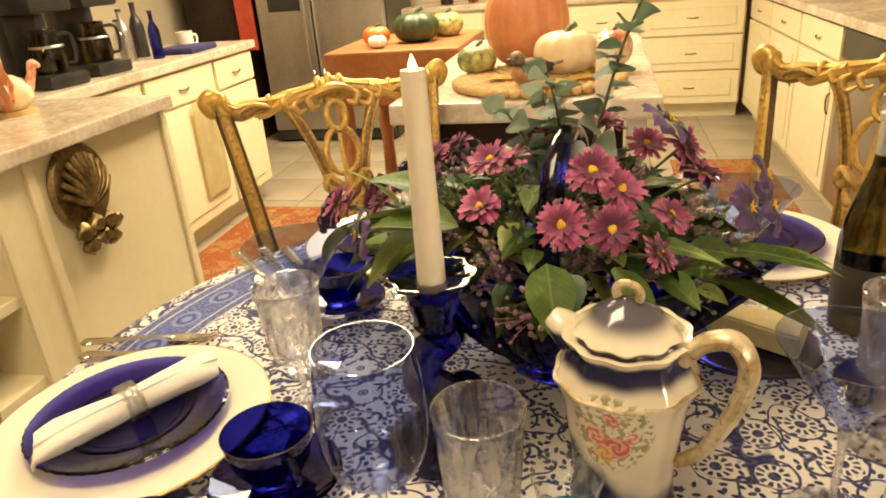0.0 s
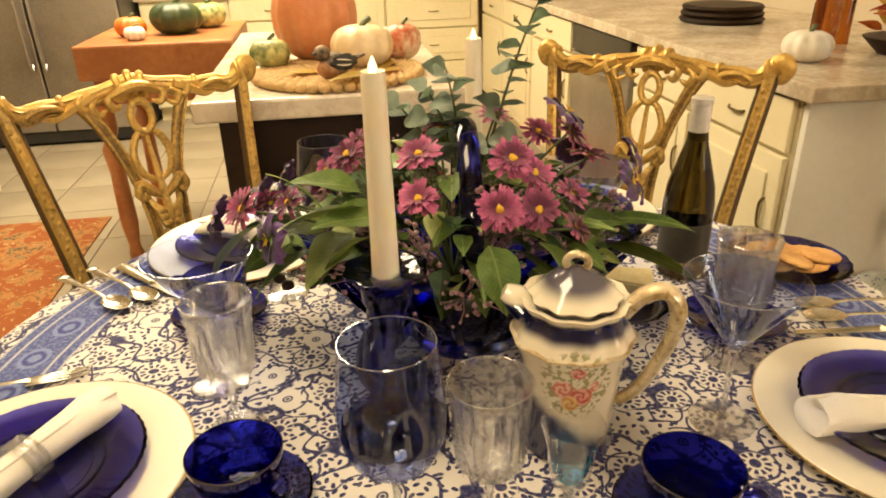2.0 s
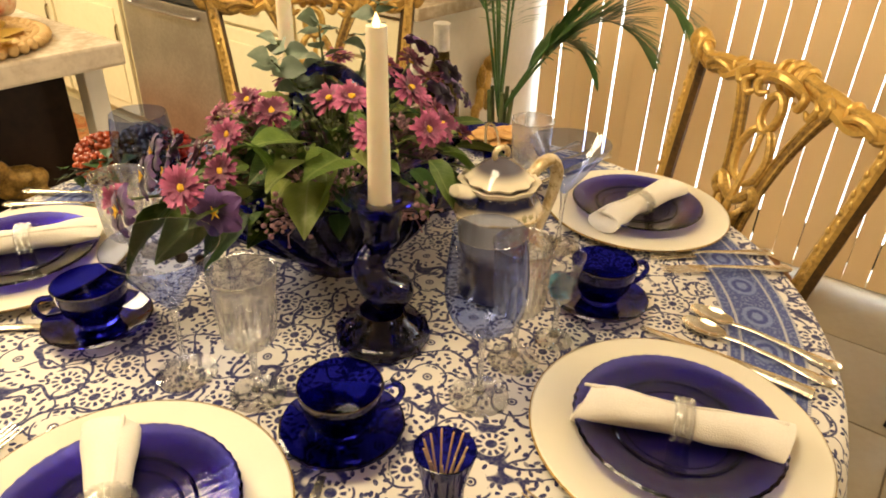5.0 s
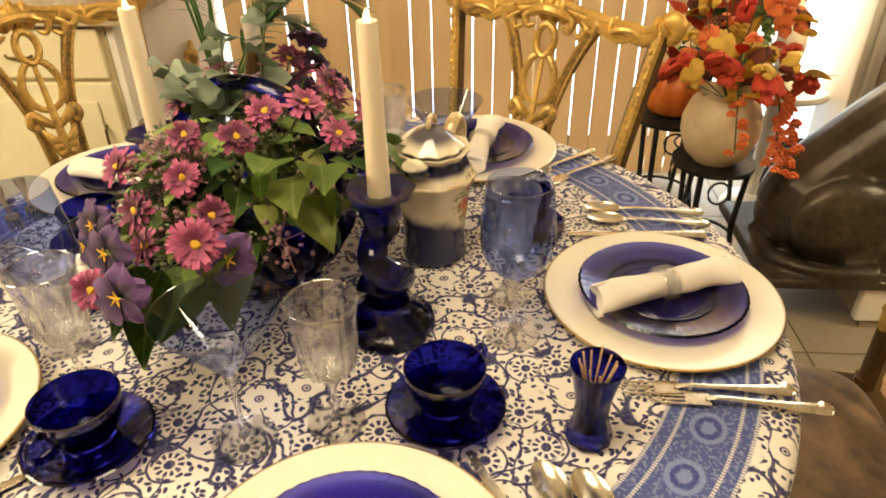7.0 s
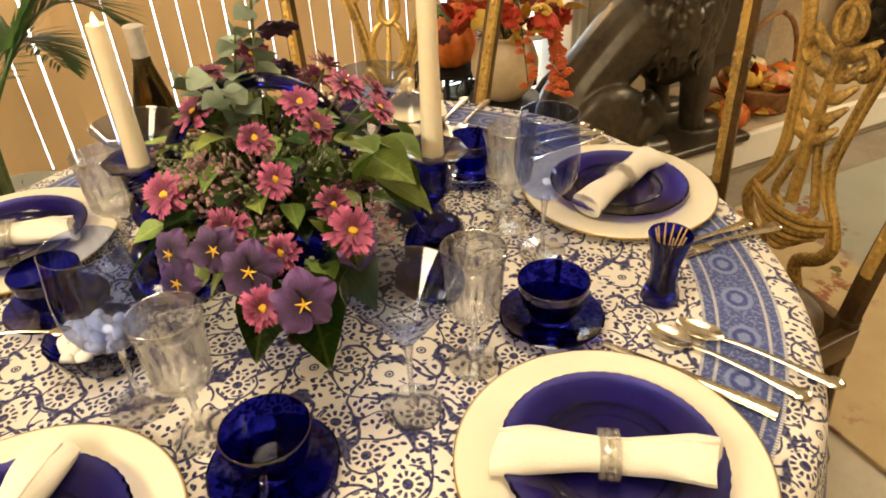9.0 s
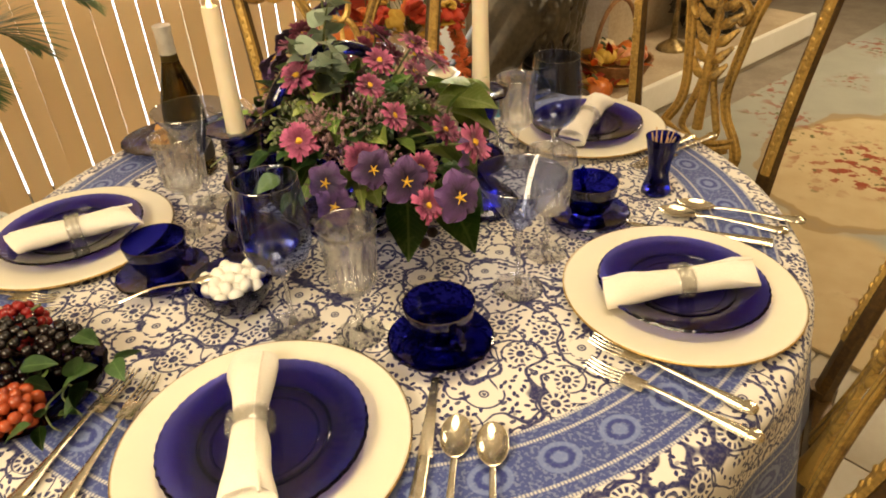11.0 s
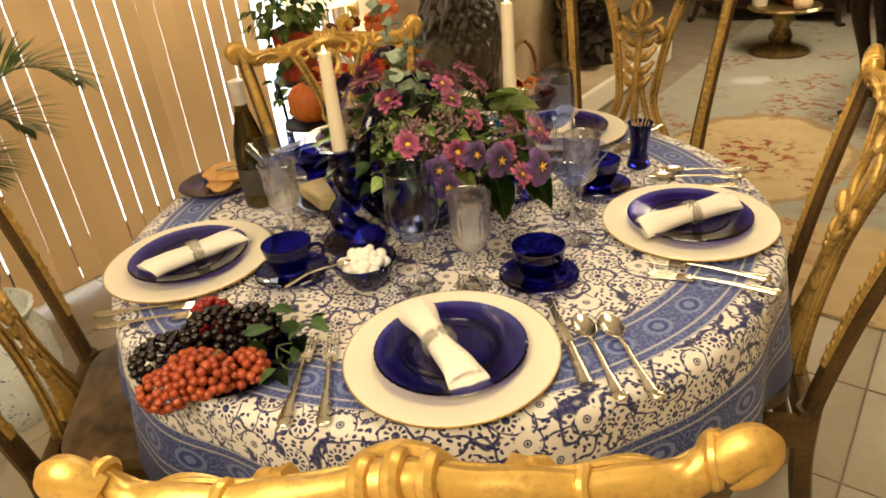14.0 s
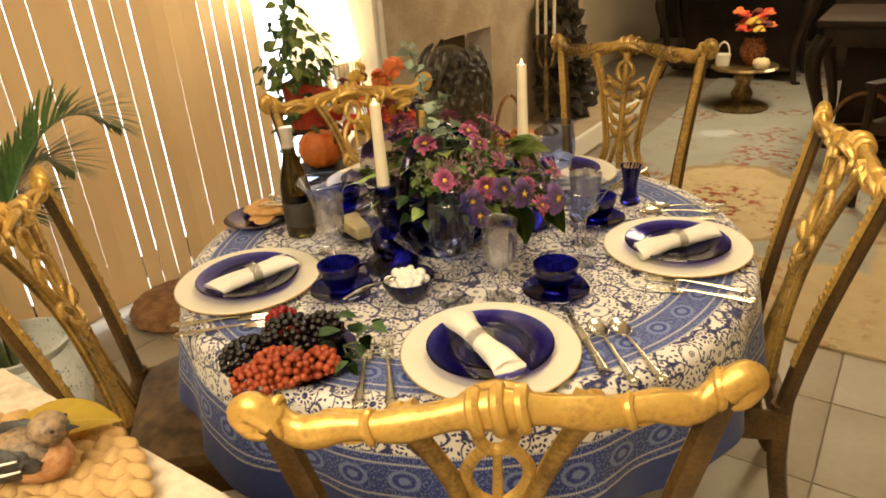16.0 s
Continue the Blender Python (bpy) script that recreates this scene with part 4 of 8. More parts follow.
part("dish", lathe([(0, 0.003), (0.028, 0.003), (0.032, 0.0), (0.036, 0.001), (0.062, 0.0125), (0.069, 0.0165), (0.0705, 0.018), (0.068, 0.0195), (0.058, 0.0145), (0.034, 0.008), (0, 0.007)], 64, 16, 0.006, lambda z: max(0.0, z / 0.018)), "cobalt", saucer)
for x, y, a in ((-0.167, 0.975, 150), (0.192, 0.372, -55), (0.289, 1.072, 200), (0.504, 0.629, 20)):
    copy_thing(cup, at(x, y, T + 0.012, a))
    copy_thing(saucer, at(x, y, T + 0.002, a))
cup.matrix_basis = at(-0.195, 0.575, T + 0.012, -55)


# stemware
_d = part("cut_diamond", lathe([(0, -1), (1, 0), (0, 1)], 4), "crystal", None, "", False)
DIAMOND = _d.data
bpy.data.objects.remove(_d)


def stem_and_foot(th, top, r_top, r_foot, knop=0.0):
    """A drawn solid stem, thickening into bowl and foot, and the domed disc that it stands on."""
    prof = [(0.0, top + 0.002), (r_top, top), (0.0052, top - 0.008), (0.0037, top - 0.022), (0.0033, top * 0.55)]
    if knop:
        prof += [(0.0040, top * 0.50), (knop, top * 0.44), (0.0040, top * 0.38)]
    prof += [(0.0034, top * 0.28), (0.0042, 0.016), (0.0075, 0.0085), (0.0, 0.0078)]
    part("stem", lathe(prof, 16), "solid", th, "clear solid glass stem")
    part("foot", lathe([(0.0, 0.0076), (0.009, 0.0066), (0.020, 0.0036), (r_foot - 0.003, 0.0021), (r_foot, 0.0014), (r_foot, 0.0006), (r_foot - 0.001, 0.0), (0, 0.0)], 56), "solid", th, "clear glass foot")


def wine_glass(x, y):
    th = thing("wine_glass", at(x, y, T + 0.002), "large empty wine glass with smoky blue bowl and clear stem", "wine glass", "stemware")
    part("bowl", lathe([(0.0, 0.0985), (0.010, 0.0995), (0.025, 0.106), (0.0375, 0.119), (0.0445, 0.137), (0.0468, 0.155), (0.0460, 0.180), (0.0430, 0.206), (0.0400, 0.231)], 64), "tint", th, "smoky blue bowl")
    part("rim", tube([(0.0400 * math.cos(q), 0.0400 * math.sin(q), 0.2312) for q in np.linspace(0, 6.2832, 65)[:-1]], 0.0006, 6, 1.0, (0, 0, 1), None, True), "rim_glass", th, "bright rim")
    stem_and_foot(th, 0.0975, 0.009, 0.037)


def crystal_goblet(x, y):
    """Plain flaring lip over a bowl of tall cut flutes that end in arches, on a faceted stem."""
    th = thing("crystal_goblet", at(x, y, T + 0.002), "clear cut-crystal goblet with fluted bowl", "goblet", "stemware")
    fl = lambda z: max(0.0, min(1.0, (0.140 - z) / 0.012)) * max(0.0, min(1.0, (z - 0.076) / 0.008))
    part("bowl", lathe([(0.0, 0.0715), (0.007, 0.072), (0.019, 0.0765), (0.0265, 0.084), (0.0305, 0.094), (0.0320, 0.108), (0.0330, 0.122), (0.0340, 0.134), (0.0350, 0.146), (0.0366, 0.162), (0.0381, 0.1755), (0.0376, 0.1765), (0.0368, 0.1755),
                        (0.0353, 0.162), (0.0337, 0.146), (0.0315, 0.128), (0.0298, 0.110), (0.0275, 0.096), (0.021, 0.086), (0.010, 0.082), (0, 0.081)], 96, 16, 0.045, fl), "cut", th, "fluted cut-crystal bowl")
    for k in range(16):
        o = new("cut_diamond", DIAMOND)
        o.parent = th
        o.matrix_basis = Matrix.Rotation(2 * math.pi * (k + 0.5) / 16, 4, "Z") @ Matrix.Translation((0.0306, 0, 0.094)) @ Matrix.Diagonal((0.0022, 0.0042, 0.009, 1))
    part("rim", lathe([(0.0366, 0.1756), (0.0382, 0.1752), (0.0385, 0.1764), (0.0376, 0.1772), (0.0367, 0.1766)], 64), "rim_glass", th, "bright ground rim")
    stem_and_foot(th, 0.0710, 0.0085, 0.034, 0.0068)


def martini_glass(x, y):
    th = thing("martini_glass", at(x, y, T + 0.002), "blue-tinted martini glass with conical bowl and clear stem", "martini glass", "stemware")
    part("bowl", lathe([(0.0, 0.0985), (0.006, 0.1005), (0.016, 0.114), (0.034, 0.140), (0.0645, 0.186)], 64), "tint", th, "smoky blue cone")
    part("rim", tube([(0.0645 * math.cos(q), 0.0645 * math.sin(q), 0.1862) for q in np.linspace(0, 6.2832, 65)[:-1]], 0.0007, 6, 1.0, (0, 0, 1), None, True), "rim_glass", th, "bright rim")
    stem_and_foot(th, 0.0980, 0.0065, 0.037)


wine_glass(-0.069, 0.459)
wine_glass(0.032, 1.049)
for g in ((0.017, 0.444), (-0.182, 0.702), (-0.058, 1.011), (0.372, 0.945), (0.439, 0.567)):
    crystal_goblet(*g)
for g in ((-0.189, 0.806), (0.337, 0.475), (0.420, 0.870)):
    martini_glass(*g)


def cordial(x, y):
    th = thing("cordial_glass", at(x, y, T + 0.002), "small clear cordial glass holding bright turquoise liqueur", "cordial glass", "stemware")
    part("bowl", lathe([(0.004, 0.064), (0.016, 0.07), (0.0195, 0.085), (0.0215, 0.11), (0.028, 0.136), (0.0274, 0.1365), (0.027, 0.136)], 40, 12, 0.02), "crystal", th)
    part("liqueur", lathe([(0, 0.0735), (0.0125, 0.0755), (0.0172, 0.087), (0.0183, 0.097), (0, 0.097)], 40), "liqueur", th, "bright turquoise liqueur")
    stem_and_foot(th, 0.0635, 0.006, 0.026, 0.0055)


cordial(0.08, 0.408)


# candles in dolphin candlesticks
def candlestick(x, y, tip, turn):
    th = thing("candlestick", at(x, y, T + 0.002, turn), "cobalt pressed-glass candlestick with twisted dolphin stem", "candlestick", "candlesticks")
    part("base", lathe([(0, 0.0), (0.060, 0.0), (0.064, 0.004), (0.064, 0.012), (0.058, 0.017), (0.052, 0.020), (0.048, 0.028), (0.036, 0.034), (0.03, 0.045), (0, 0.048)], 48, 10, 0.02, lambda z: 1.0 if z < 0.018 else 0.0), "cobalt_cut", th)
    for k in range(36):
        a = 2 * math.pi * k / 36
        part("bead", blob((0.0555 * math.cos(a), 0.0555 * math.sin(a), 0.019), (0.0024, 0.0024, 0.0024), 1), "cobalt_cut", th)
    part("dolphin", swept([(0.012, 0.016, 0.042), (0.024, 0.004, 0.062), (0.006, -0.016, 0.075), (-0.018, -0.006, 0.092), (-0.010, 0.014, 0.112), (0.010, 0.010, 0.132), (0.004, 0.0, 0.152)], [0.028, 0.027, 0.025, 0.023, 0.021, 0.019, 0.021], 14), "cobalt_cut", th)
    part("fin", swept([(0.02, -0.012, 0.06), (0.036, -0.018, 0.07), (0.03, -0.02, 0.085)], [0.004, 0.009, 0.002], 8, 0.4), "cobalt_cut", th)
    part("socket", lathe([(0, 0.145), (0.018, 0.145), (0.024, 0.155), (0.022, 0.166), (0.027, 0.176), (0.027, 0.19), (0.021, 0.197), (0.030, 0.204), (0.043, 0.208), (0.044, 0.212), (0.034, 0.212), (0.016, 0.206), (0.014, 0.196), (0, 0.196)], 40, 8, 0.05, lambda z: 1.0 if z > 0.2 else 0.0), "cobalt_cut", th)
    zb = 0.199
    zt = tip - T - 0.002 - 0.014
    c = thing("candle", at(x, y, T + 0.002 + zb, turn), "tall ivory flameless taper candle with glowing wick", "candle", "taper candles")
    hgt = zt - zb
    part("taper", lathe([(0, 0), (0.0145, 0), (0.0145, 0.004), (0.0125, hgt * 0.6), (0.0118, hgt - 0.004), (0.0112, hgt), (0.0085, hgt - 0.001), (0.006, hgt - 0.006), (0, hgt - 0.007)], 28), "wax", c)
    part("flame", lathe([(0, hgt - 0.006), (0.0034, hgt - 0.003), (0.0046, hgt + 0.002), (0.0032, hgt + 0.007), (0.0012, hgt + 0.012), (0, hgt + 0.014)], 14), "flame", c, "warm glowing flame tip")


candlestick(-0.014, 0.622, 1.194, 0)
candlestick(0.234, 0.922, 1.168, 70)


# coffee pot
def coffee_pot(x, y, turn):
    th = thing("coffee_pot", at(x, y, T + 0.002, turn), "antique cream porcelain coffee pot with roses and cobalt shading", "coffee pot")
    fl = lambda z: 0.4 if z < 0.13 else 1.0
    part("body", lathe([(0, 0.004), (0.044, 0.004), (0.047, 0.0), (0.051, 0.004), (0.050, 0.014), (0.047, 0.03), (0.049, 0.06), (0.0535, 0.095), (0.057, 0.122), (0.064, 0.139), (0.0615, 0.145), (0.056, 0.156), (0.051, 0.166), (0.050, 0.172), (0.055, 0.180), (0.057, 0.184), (0.050, 0.183), (0.042, 0.176), (0, 0.174)], 80, 10, 0.030, fl), "porcelain", th)
    part("gold_line", lathe([(0.0615, 0.1395), (0.0655, 0.1405), (0.0655, 0.1425), (0.0615, 0.1435)], 80, 10, 0.022), "pot_gold", th, "gilt edge line")
    lid = part("lid", lathe([(0.0, 0.182), (0.043, 0.183), (0.047, 0.187), (0.042, 0.192), (0.036, 0.197), (0.026, 0.207), (0.014, 0.213), (0.007, 0.216), (0, 0.217)], 80, 10, 0.045, lambda z: max(0.0, 1.0 - (z - 0.187) / 0.012)), "porcelain", th)
    part("knob", tube([(0.011 * math.cos(a), 0.0, 0.222 + 0.009 * math.sin(a)) for a in np.linspace(-0.6, math.pi + 0.6, 17)], 0.0042, 8), "pot_gold", lid, "looped gilt finial")
    part("spout", swept([(-0.040, 0, 0.158), (-0.052, 0, 0.167), (-0.062, 0, 0.176), (-0.074, 0, 0.183)], [0.014, 0.016, 0.014, 0.008], 12, 1.4), "porcelain", th)
    part("handle", swept([(0.050, 0, 0.168), (0.068, 0, 0.19), (0.090, 0, 0.196), (0.103, 0, 0.176), (0.100, 0, 0.145), (0.086, 0, 0.105), (0.070, 0, 0.075), (0.051, 0, 0.058)], [0.008, 0.0085, 0.009, 0.009, 0.008, 0.007, 0.0065, 0.006], 10, 1.25), "pot_gold", th, "cream and gilt scrolled handle")


coffee_pot(0.158, 0.528, -35)


# wine bottle
bt = thing("wine_bottle", at(0.553, 0.795, T + 0.002), "dark green wine bottle with silver foil neck and grey label", "bottle")
part("glass", lathe([(0, 0.004), (0.032, 0.0), (0.0385, 0.006), (0.0395, 0.02), (0.0395, 0.125), (0.036, 0.155), (0.025, 0.195), (0.0165, 0.225), (0.0145, 0.25), (0.0145, 0.29), (0, 0.29)], 48), "bottle", bt)
part("foil", lathe([(0.0152, 0.228), (0.0152, 0.283), (0.0165, 0.284), (0.0165, 0.292), (0.015, 0.293), (0, 0.293)], 36), "foil", bt, "silver foil capsule")
part("label", lathe([(0.0399, 0.035), (0.0401, 0.036), (0.0401, 0.098), (0.0399, 0.099)], 48), "label", bt, "grey paper label")

# toothpick glass
tg = thing("toothpick_glass", at(-0.26, 0.423, T + 0.002), "slim flared cobalt glass holding wooden toothpicks", "toothpick holder")
part("tumbler", lathe([(0, 0.006), (0.022, 0.004), (0.024, 0.0), (0.0265, 0.004), (0.0235, 0.018), (0.0185, 0.035), (0.0195, 0.06), (0.0255, 0.09), (0.0295, 0.108), (0.0282, 0.1085), (0.0238, 0.09), (0.0176, 0.06), (0.0165, 0.036), (0.0165, 0.02), (0, 0.016)], 40, 10, 0.03, lambda z: 1.0 if z < 0.06 else 0.2), "cobalt", tg)
M["pick"] = stuff_mat("birch_wood", (0.52, 0.32, 0.14), (0.66, 0.45, 0.22), 0.7, 0, 30, 200, 0.1)
rngp = random.Random(3)
for k in range(11):
    a = 2 * math.pi * k / 11
    part("toothpick", tube([(0.006 * math.cos(a + 2.5), 0.006 * math.sin(a + 2.5), 0.02), (0.02 * math.cos(a), 0.02 * math.sin(a), 0.112 + rngp.uniform(-0.003, 0.006))], 0.0011, 5), "pick", tg)


# cutlery
def handle_pts(ln):
    return [(0, 0, 0.006), (0, ln * 0.35, 0.009), (0, ln * 0.75, 0.006), (0, ln, 0.004)]


def fork():
    th = thing("fork", at(0, 0), "ornate silver dinner fork lying on the cloth", "fork", "silver cutlery")
    part("handle", swept([(0, -0.02, 0.008), (0, 0.0, 0.010), (0, 0.05, 0.008), (0, 0.09, 0.006), (0, 0.118, 0.005)], [0.0040, 0.0036, 0.0048, 0.0090, 0.0098], 8, 0.38, (0, 0, 1)), "silver", th)
    part("neck", box(-0.011, -0.045, 0.0045, 0.011, -0.015, 0.0065, 0.0008), "silver", th)
    for k in range(4):
        x = -0.0094 + 0.0063 * k
        part("tine", swept([(x, -0.042, 0.0055), (x, -0.07, 0.004), (x, -0.092, 0.0075)], [0.0019, 0.0017, 0.0009], 6, 0.7, (0, 0, 1)), "silver", th)
    part("shell_tip", blob((0, 0.112, 0.006), (0.0112, 0.0135, 0.0032), 2, None, 0.3), "silver", th)
    return th


def spoon():
    th = thing("spoon", at(0, 0), "ornate silver spoon lying on the cloth", "spoon", "silver cutlery")
    part("handle", swept([(0, -0.03, 0.008), (0, 0.0, 0.010), (0, 0.05, 0.008), (0, 0.08, 0.006), (0, 0.108, 0.005)], [0.0036, 0.0036, 0.0046, 0.0086, 0.0094], 8, 0.38, (0, 0, 1)), "silver", th)
    part("bowl", lathe([(0.0, 0.0), (0.008, 0.0008), (0.015, 0.0036), (0.0185, 0.0075), (0.0178, 0.0078), (0.0142, 0.0046), (0.0075, 0.002), (0, 0.0013)], 32), "silver", th, "", True, pose(0, -0.060, 0.0015) @ Matrix.Diagonal((1.0, 1.72, 1.1, 1)))
    part("shell_tip", blob((0, 0.102, 0.006), (0.0112, 0.0135, 0.0032), 2, None, 0.3), "silver", th)
    return th


def knife():
    th = thing("knife", at(0, 0), "silver table knife with ornate hollow handle", "knife", "silver cutlery")
    part("handle", swept([(0, 0.0, 0.006), (0, 0.03, 0.006), (0, 0.08, 0.006), (0, 0.1, 0.005)], [0.0075, 0.0080, 0.0105, 0.0125], 8, 0.5, (0, 0, 1)), "silver", th)
    bm = box(-0.009, -0.125, 0.004, 0.008, 0.0, 0.0062, 0.0006)
    for v in bm.verts:
        if v.co.y < -0.1:
            v.co.x = v.co.x * 0.5 + 0.004
    part("blade", bm, "silver", th)
    return th


def lay(proto, first, x0, y0, x1, y1):
    """Lays a piece with its head towards x0, y0 and its handle's end towards x1, y1."""
    m = at((x0 + x1) / 2, (y0 + y1) / 2, T + 0.0012, math.degrees(math.atan2(y1 - y0, x1 - x0)) - 90)
    if first:
        proto.matrix_basis = m
    else:
        copy_thing(proto, m)


FORKS = [(0.149, 1.224, 0.084, 1.405), (0.121, 1.206, 0.028, 1.397), (-0.318, 0.858, -0.525, 0.878), (-0.345, 0.905, -0.53, 0.918), (0.361, 0.335, 0.462, 0.155), (0.330, 0.305, 0.415, 0.135),
         (-0.215, 0.33, -0.27, 0.165), (-0.195, 0.36, -0.235, 0.19), (0.355, 1.215, 0.52, 1.305), (0.385, 1.195, 0.55, 1.275)]
SPOONS = [(-0.258, 1.072, -0.345, 1.228), (-0.303, 1.069, -0.385, 1.205), (-0.29, 0.492, -0.468, 0.458), (-0.318, 0.452, -0.475, 0.415), (0.2, 0.246, 0.15, 0.085), (0.235, 0.235, 0.19, 0.08), (0.64, 0.62, 0.78, 0.57), (0.62, 0.59, 0.76, 0.53)]
KNIVES = [(-0.204, 1.036, -0.312, 1.244), (-0.268, 0.555, -0.491, 0.5), (0.158, 0.286, 0.11, 0.075), (0.60, 0.56, 0.76, 0.49)]
for proto, rows in ((fork(), FORKS), (spoon(), SPOONS), (knife(), KNIVES)):
    for i, q in enumerate(rows):
        lay(proto, i == 0, *q)

# ---- flower basket ----
BX, BY = 0.155, 0.785
E1 = Vector((0.93, -0.36, 0)).normalized()
E2 = Vector((0.36, 0.93, 0)).normalized()


def flower_basket():
    th = thing("glass_basket", at(BX, BY, T + 0.002, math.degrees(math.atan2(E1.y, E1.x))) @ Matrix.Diagonal((1.28, 1.25, 1.2, 1)), "boat-shaped cobalt pressed-glass basket with arched handle, full of flowers", "basket")
    bm = bmesh.new()
    seg, rows = 72, [(0.0, 0.004, 0), (0.055, 0.004, 0), (0.062, 0.0, 0), (0.064, 0.006, 0), (0.058, 0.016, 0), (0.075, 0.03, 0.1), (0.098, 0.055, 0.3), (0.112, 0.085, 0.55), (0.118, 0.108, 0.85), (0.120, 0.122, 1.0), (0.115, 0.122, 1.0), (0.107, 0.09, 0.6), (0.09, 0.058, 0.3), (0.06, 0.036, 0.1), (0, 0.03, 0)]
    prev = None
    for r, z, k in rows:
        if r == 0:
            ring = [bm.verts.new((0, 0, z))]
        else:
            ring = []
            for i in range(seg):
                a = 2 * math.pi * i / seg
                c, s = math.cos(a), math.sin(a)
                long = 1 + k * (0.30 + 0.32 * abs(c) ** 6)
                wv = 1 + 0.03 * k * math.cos(18 * a)
                ring.append(bm.verts.new((r * c * long * wv, r * s * wv * (1 - 0.1 * k), z + 0.014 * k * abs(c) ** 4 + 0.004 * k * math.cos(18 * a))))
        if prev:
            for i in range(seg):
                j = (i + 1) % seg
                if len(prev) == 1:
                    bm.faces.new((prev[0], ring[i], ring[j]))
                elif len(ring) == 1:
                    bm.faces.new((prev[i], prev[j], ring[0]))
                else:
                    bm.faces.new((prev[i], prev[j], ring[j], ring[i]))
        prev = ring
    part("bowl", bm, "cobalt_cut", th)
    pts = [(0.0, 0.098 * math.cos(a) * (1 if abs(math.cos(a)) > 0.9 else 1), 0.115 + 0.137 * max(0.0, math.sin(a)) ** 0.8) for a in np.linspace(0, math.pi, 25)]
    part("handle", tube(pts, 0.0085, 10, 1.3, (1, 0, 0)), "cobalt", th, "arched cobalt glass handle")
    for k in range(22):
        a = 2 * math.pi * k / 22
        c, s = math.cos(a), math.sin(a)
        part("cut_rib", swept([(0.064 * c, 0.062 * s, 0.02), (0.088 * c * 1.05, 0.084 * s, 0.04), (0.112 * c * 1.2, 0.104 * s, 0.075), (0.118 * c * (1.26 + 0.25 * abs(c) ** 6), 0.107 * s, 0.108)], [0.003, 0.006, 0.006, 0.003], 5), "cobalt_cut", th)


flower_basket()
bouquet = thing("bouquet", at(BX, BY, T + 0.06), "mixed silk bouquet of magenta daisies, violet pansies and green leaves", "flowers")
HEART = Vector((0.135, 0.785, 0.90))
BASE = Vector((BX, BY, T + 0.06))


def facing(p, normal, spin=0.0, s=1.0):
    """Pose in the bouquet with z along the normal."""
    q = Vector(normal).to_track_quat("Z", "Y").to_matrix().to_4x4()
    return Matrix.Translation(Vector(p) - BASE) @ q @ Matrix.Rotation(spin, 4, "Z") @ Matrix.Scale(s, 4)


def leaf_mesh(ln, w, bend=0.25, cup=0.15, n=8, tip=1.0):
    """A leaf along +x with a keeled midrib, bending down; two-sided with a little thickness."""
    bm = bmesh.new()
    rows = []
    for i in range(n + 1):
        t = i / n
        hw = w * (math.sin(math.pi * min(1, t ** 0.75)) ** 0.9) * (1 - 0.25 * t) if 0 < t < 1 else 0.0006
        x, z = ln * t, ln * (0.18 * t - bend * t * t)
        rows.append([bm.verts.new((x, k * hw, z + cup * abs(k) * hw + 0.0012 * math.sin(9 * t + k))) for k in (-1, -0.5, 0, 0.5, 1)])
    for a, b in zip(rows, rows[1:]):
        for k in range(4):
            bm.faces.new((a[k], a[k + 1], b[k + 1], b[k]))
    bmesh.ops.solidify(bm, geom=bm.faces[:], thickness=0.0006)
    return bm


def shared(name, bm, mat):
    ob = part(name, bm, mat)
    me = ob.data
    bpy.data.objects.remove(ob)
    return me


def stick(name, me, parent, m):
    ob = new(name, me)
    ob.parent = parent
    ob.matrix_basis = m
    return ob


rng = random.Random(11)
# daisy: two rows of notched petals and a pollen eye
def daisy_petals(seed):
    r = random.Random(seed)
    bm = bmesh.new()
    for row, (cnt, ln, up) in enumerate(((15, 0.0345, 0.22), (12, 0.029, 0.58), (8, 0.02, 0.9))):
        for k in range(cnt):
            a = 2 * math.pi * (k + 0.5 * row) / cnt + r.uniform(-0.08, 0.08)
            l2, lift = ln * r.uniform(0.8, 1.1), up + r.uniform(-0.25, 0.25)
            prevr = None
            for i in range(6):
                t = i / 5
                hw = 0.0042 * (0.35 + 0.9 * math.sin(math.pi * (0.10 + 0.62 * t)))
                rr = 0.004 + l2 * t
                z = l2 * (lift * t - 0.28 * t * t) + 0.0015 * row
                pr = []
                for s in (-1, 0, 1):
                    rad_ = rr - (0.003 * (s == 0) if i == 5 else 0)
                    pr.append(bm.verts.new((rad_ * math.cos(a) - s * hw * math.sin(a), rad_ * math.sin(a) + s * hw * math.cos(a), z + 0.0016 * abs(s))))
                if prevr:
                    for s in range(2):
                        bm.faces.new((prevr[s], prevr[s + 1], pr[s + 1], pr[s]))
                prevr = pr
    return bm


PETALS = [shared("petals", daisy_petals(s), "petal") for s in (1, 2, 3)]
EYE_ME = shared("eye", blob((0, 0, 0.003), (0.0078, 0.0078, 0.006), 2, None, 0.4, 30.0), "pollen")
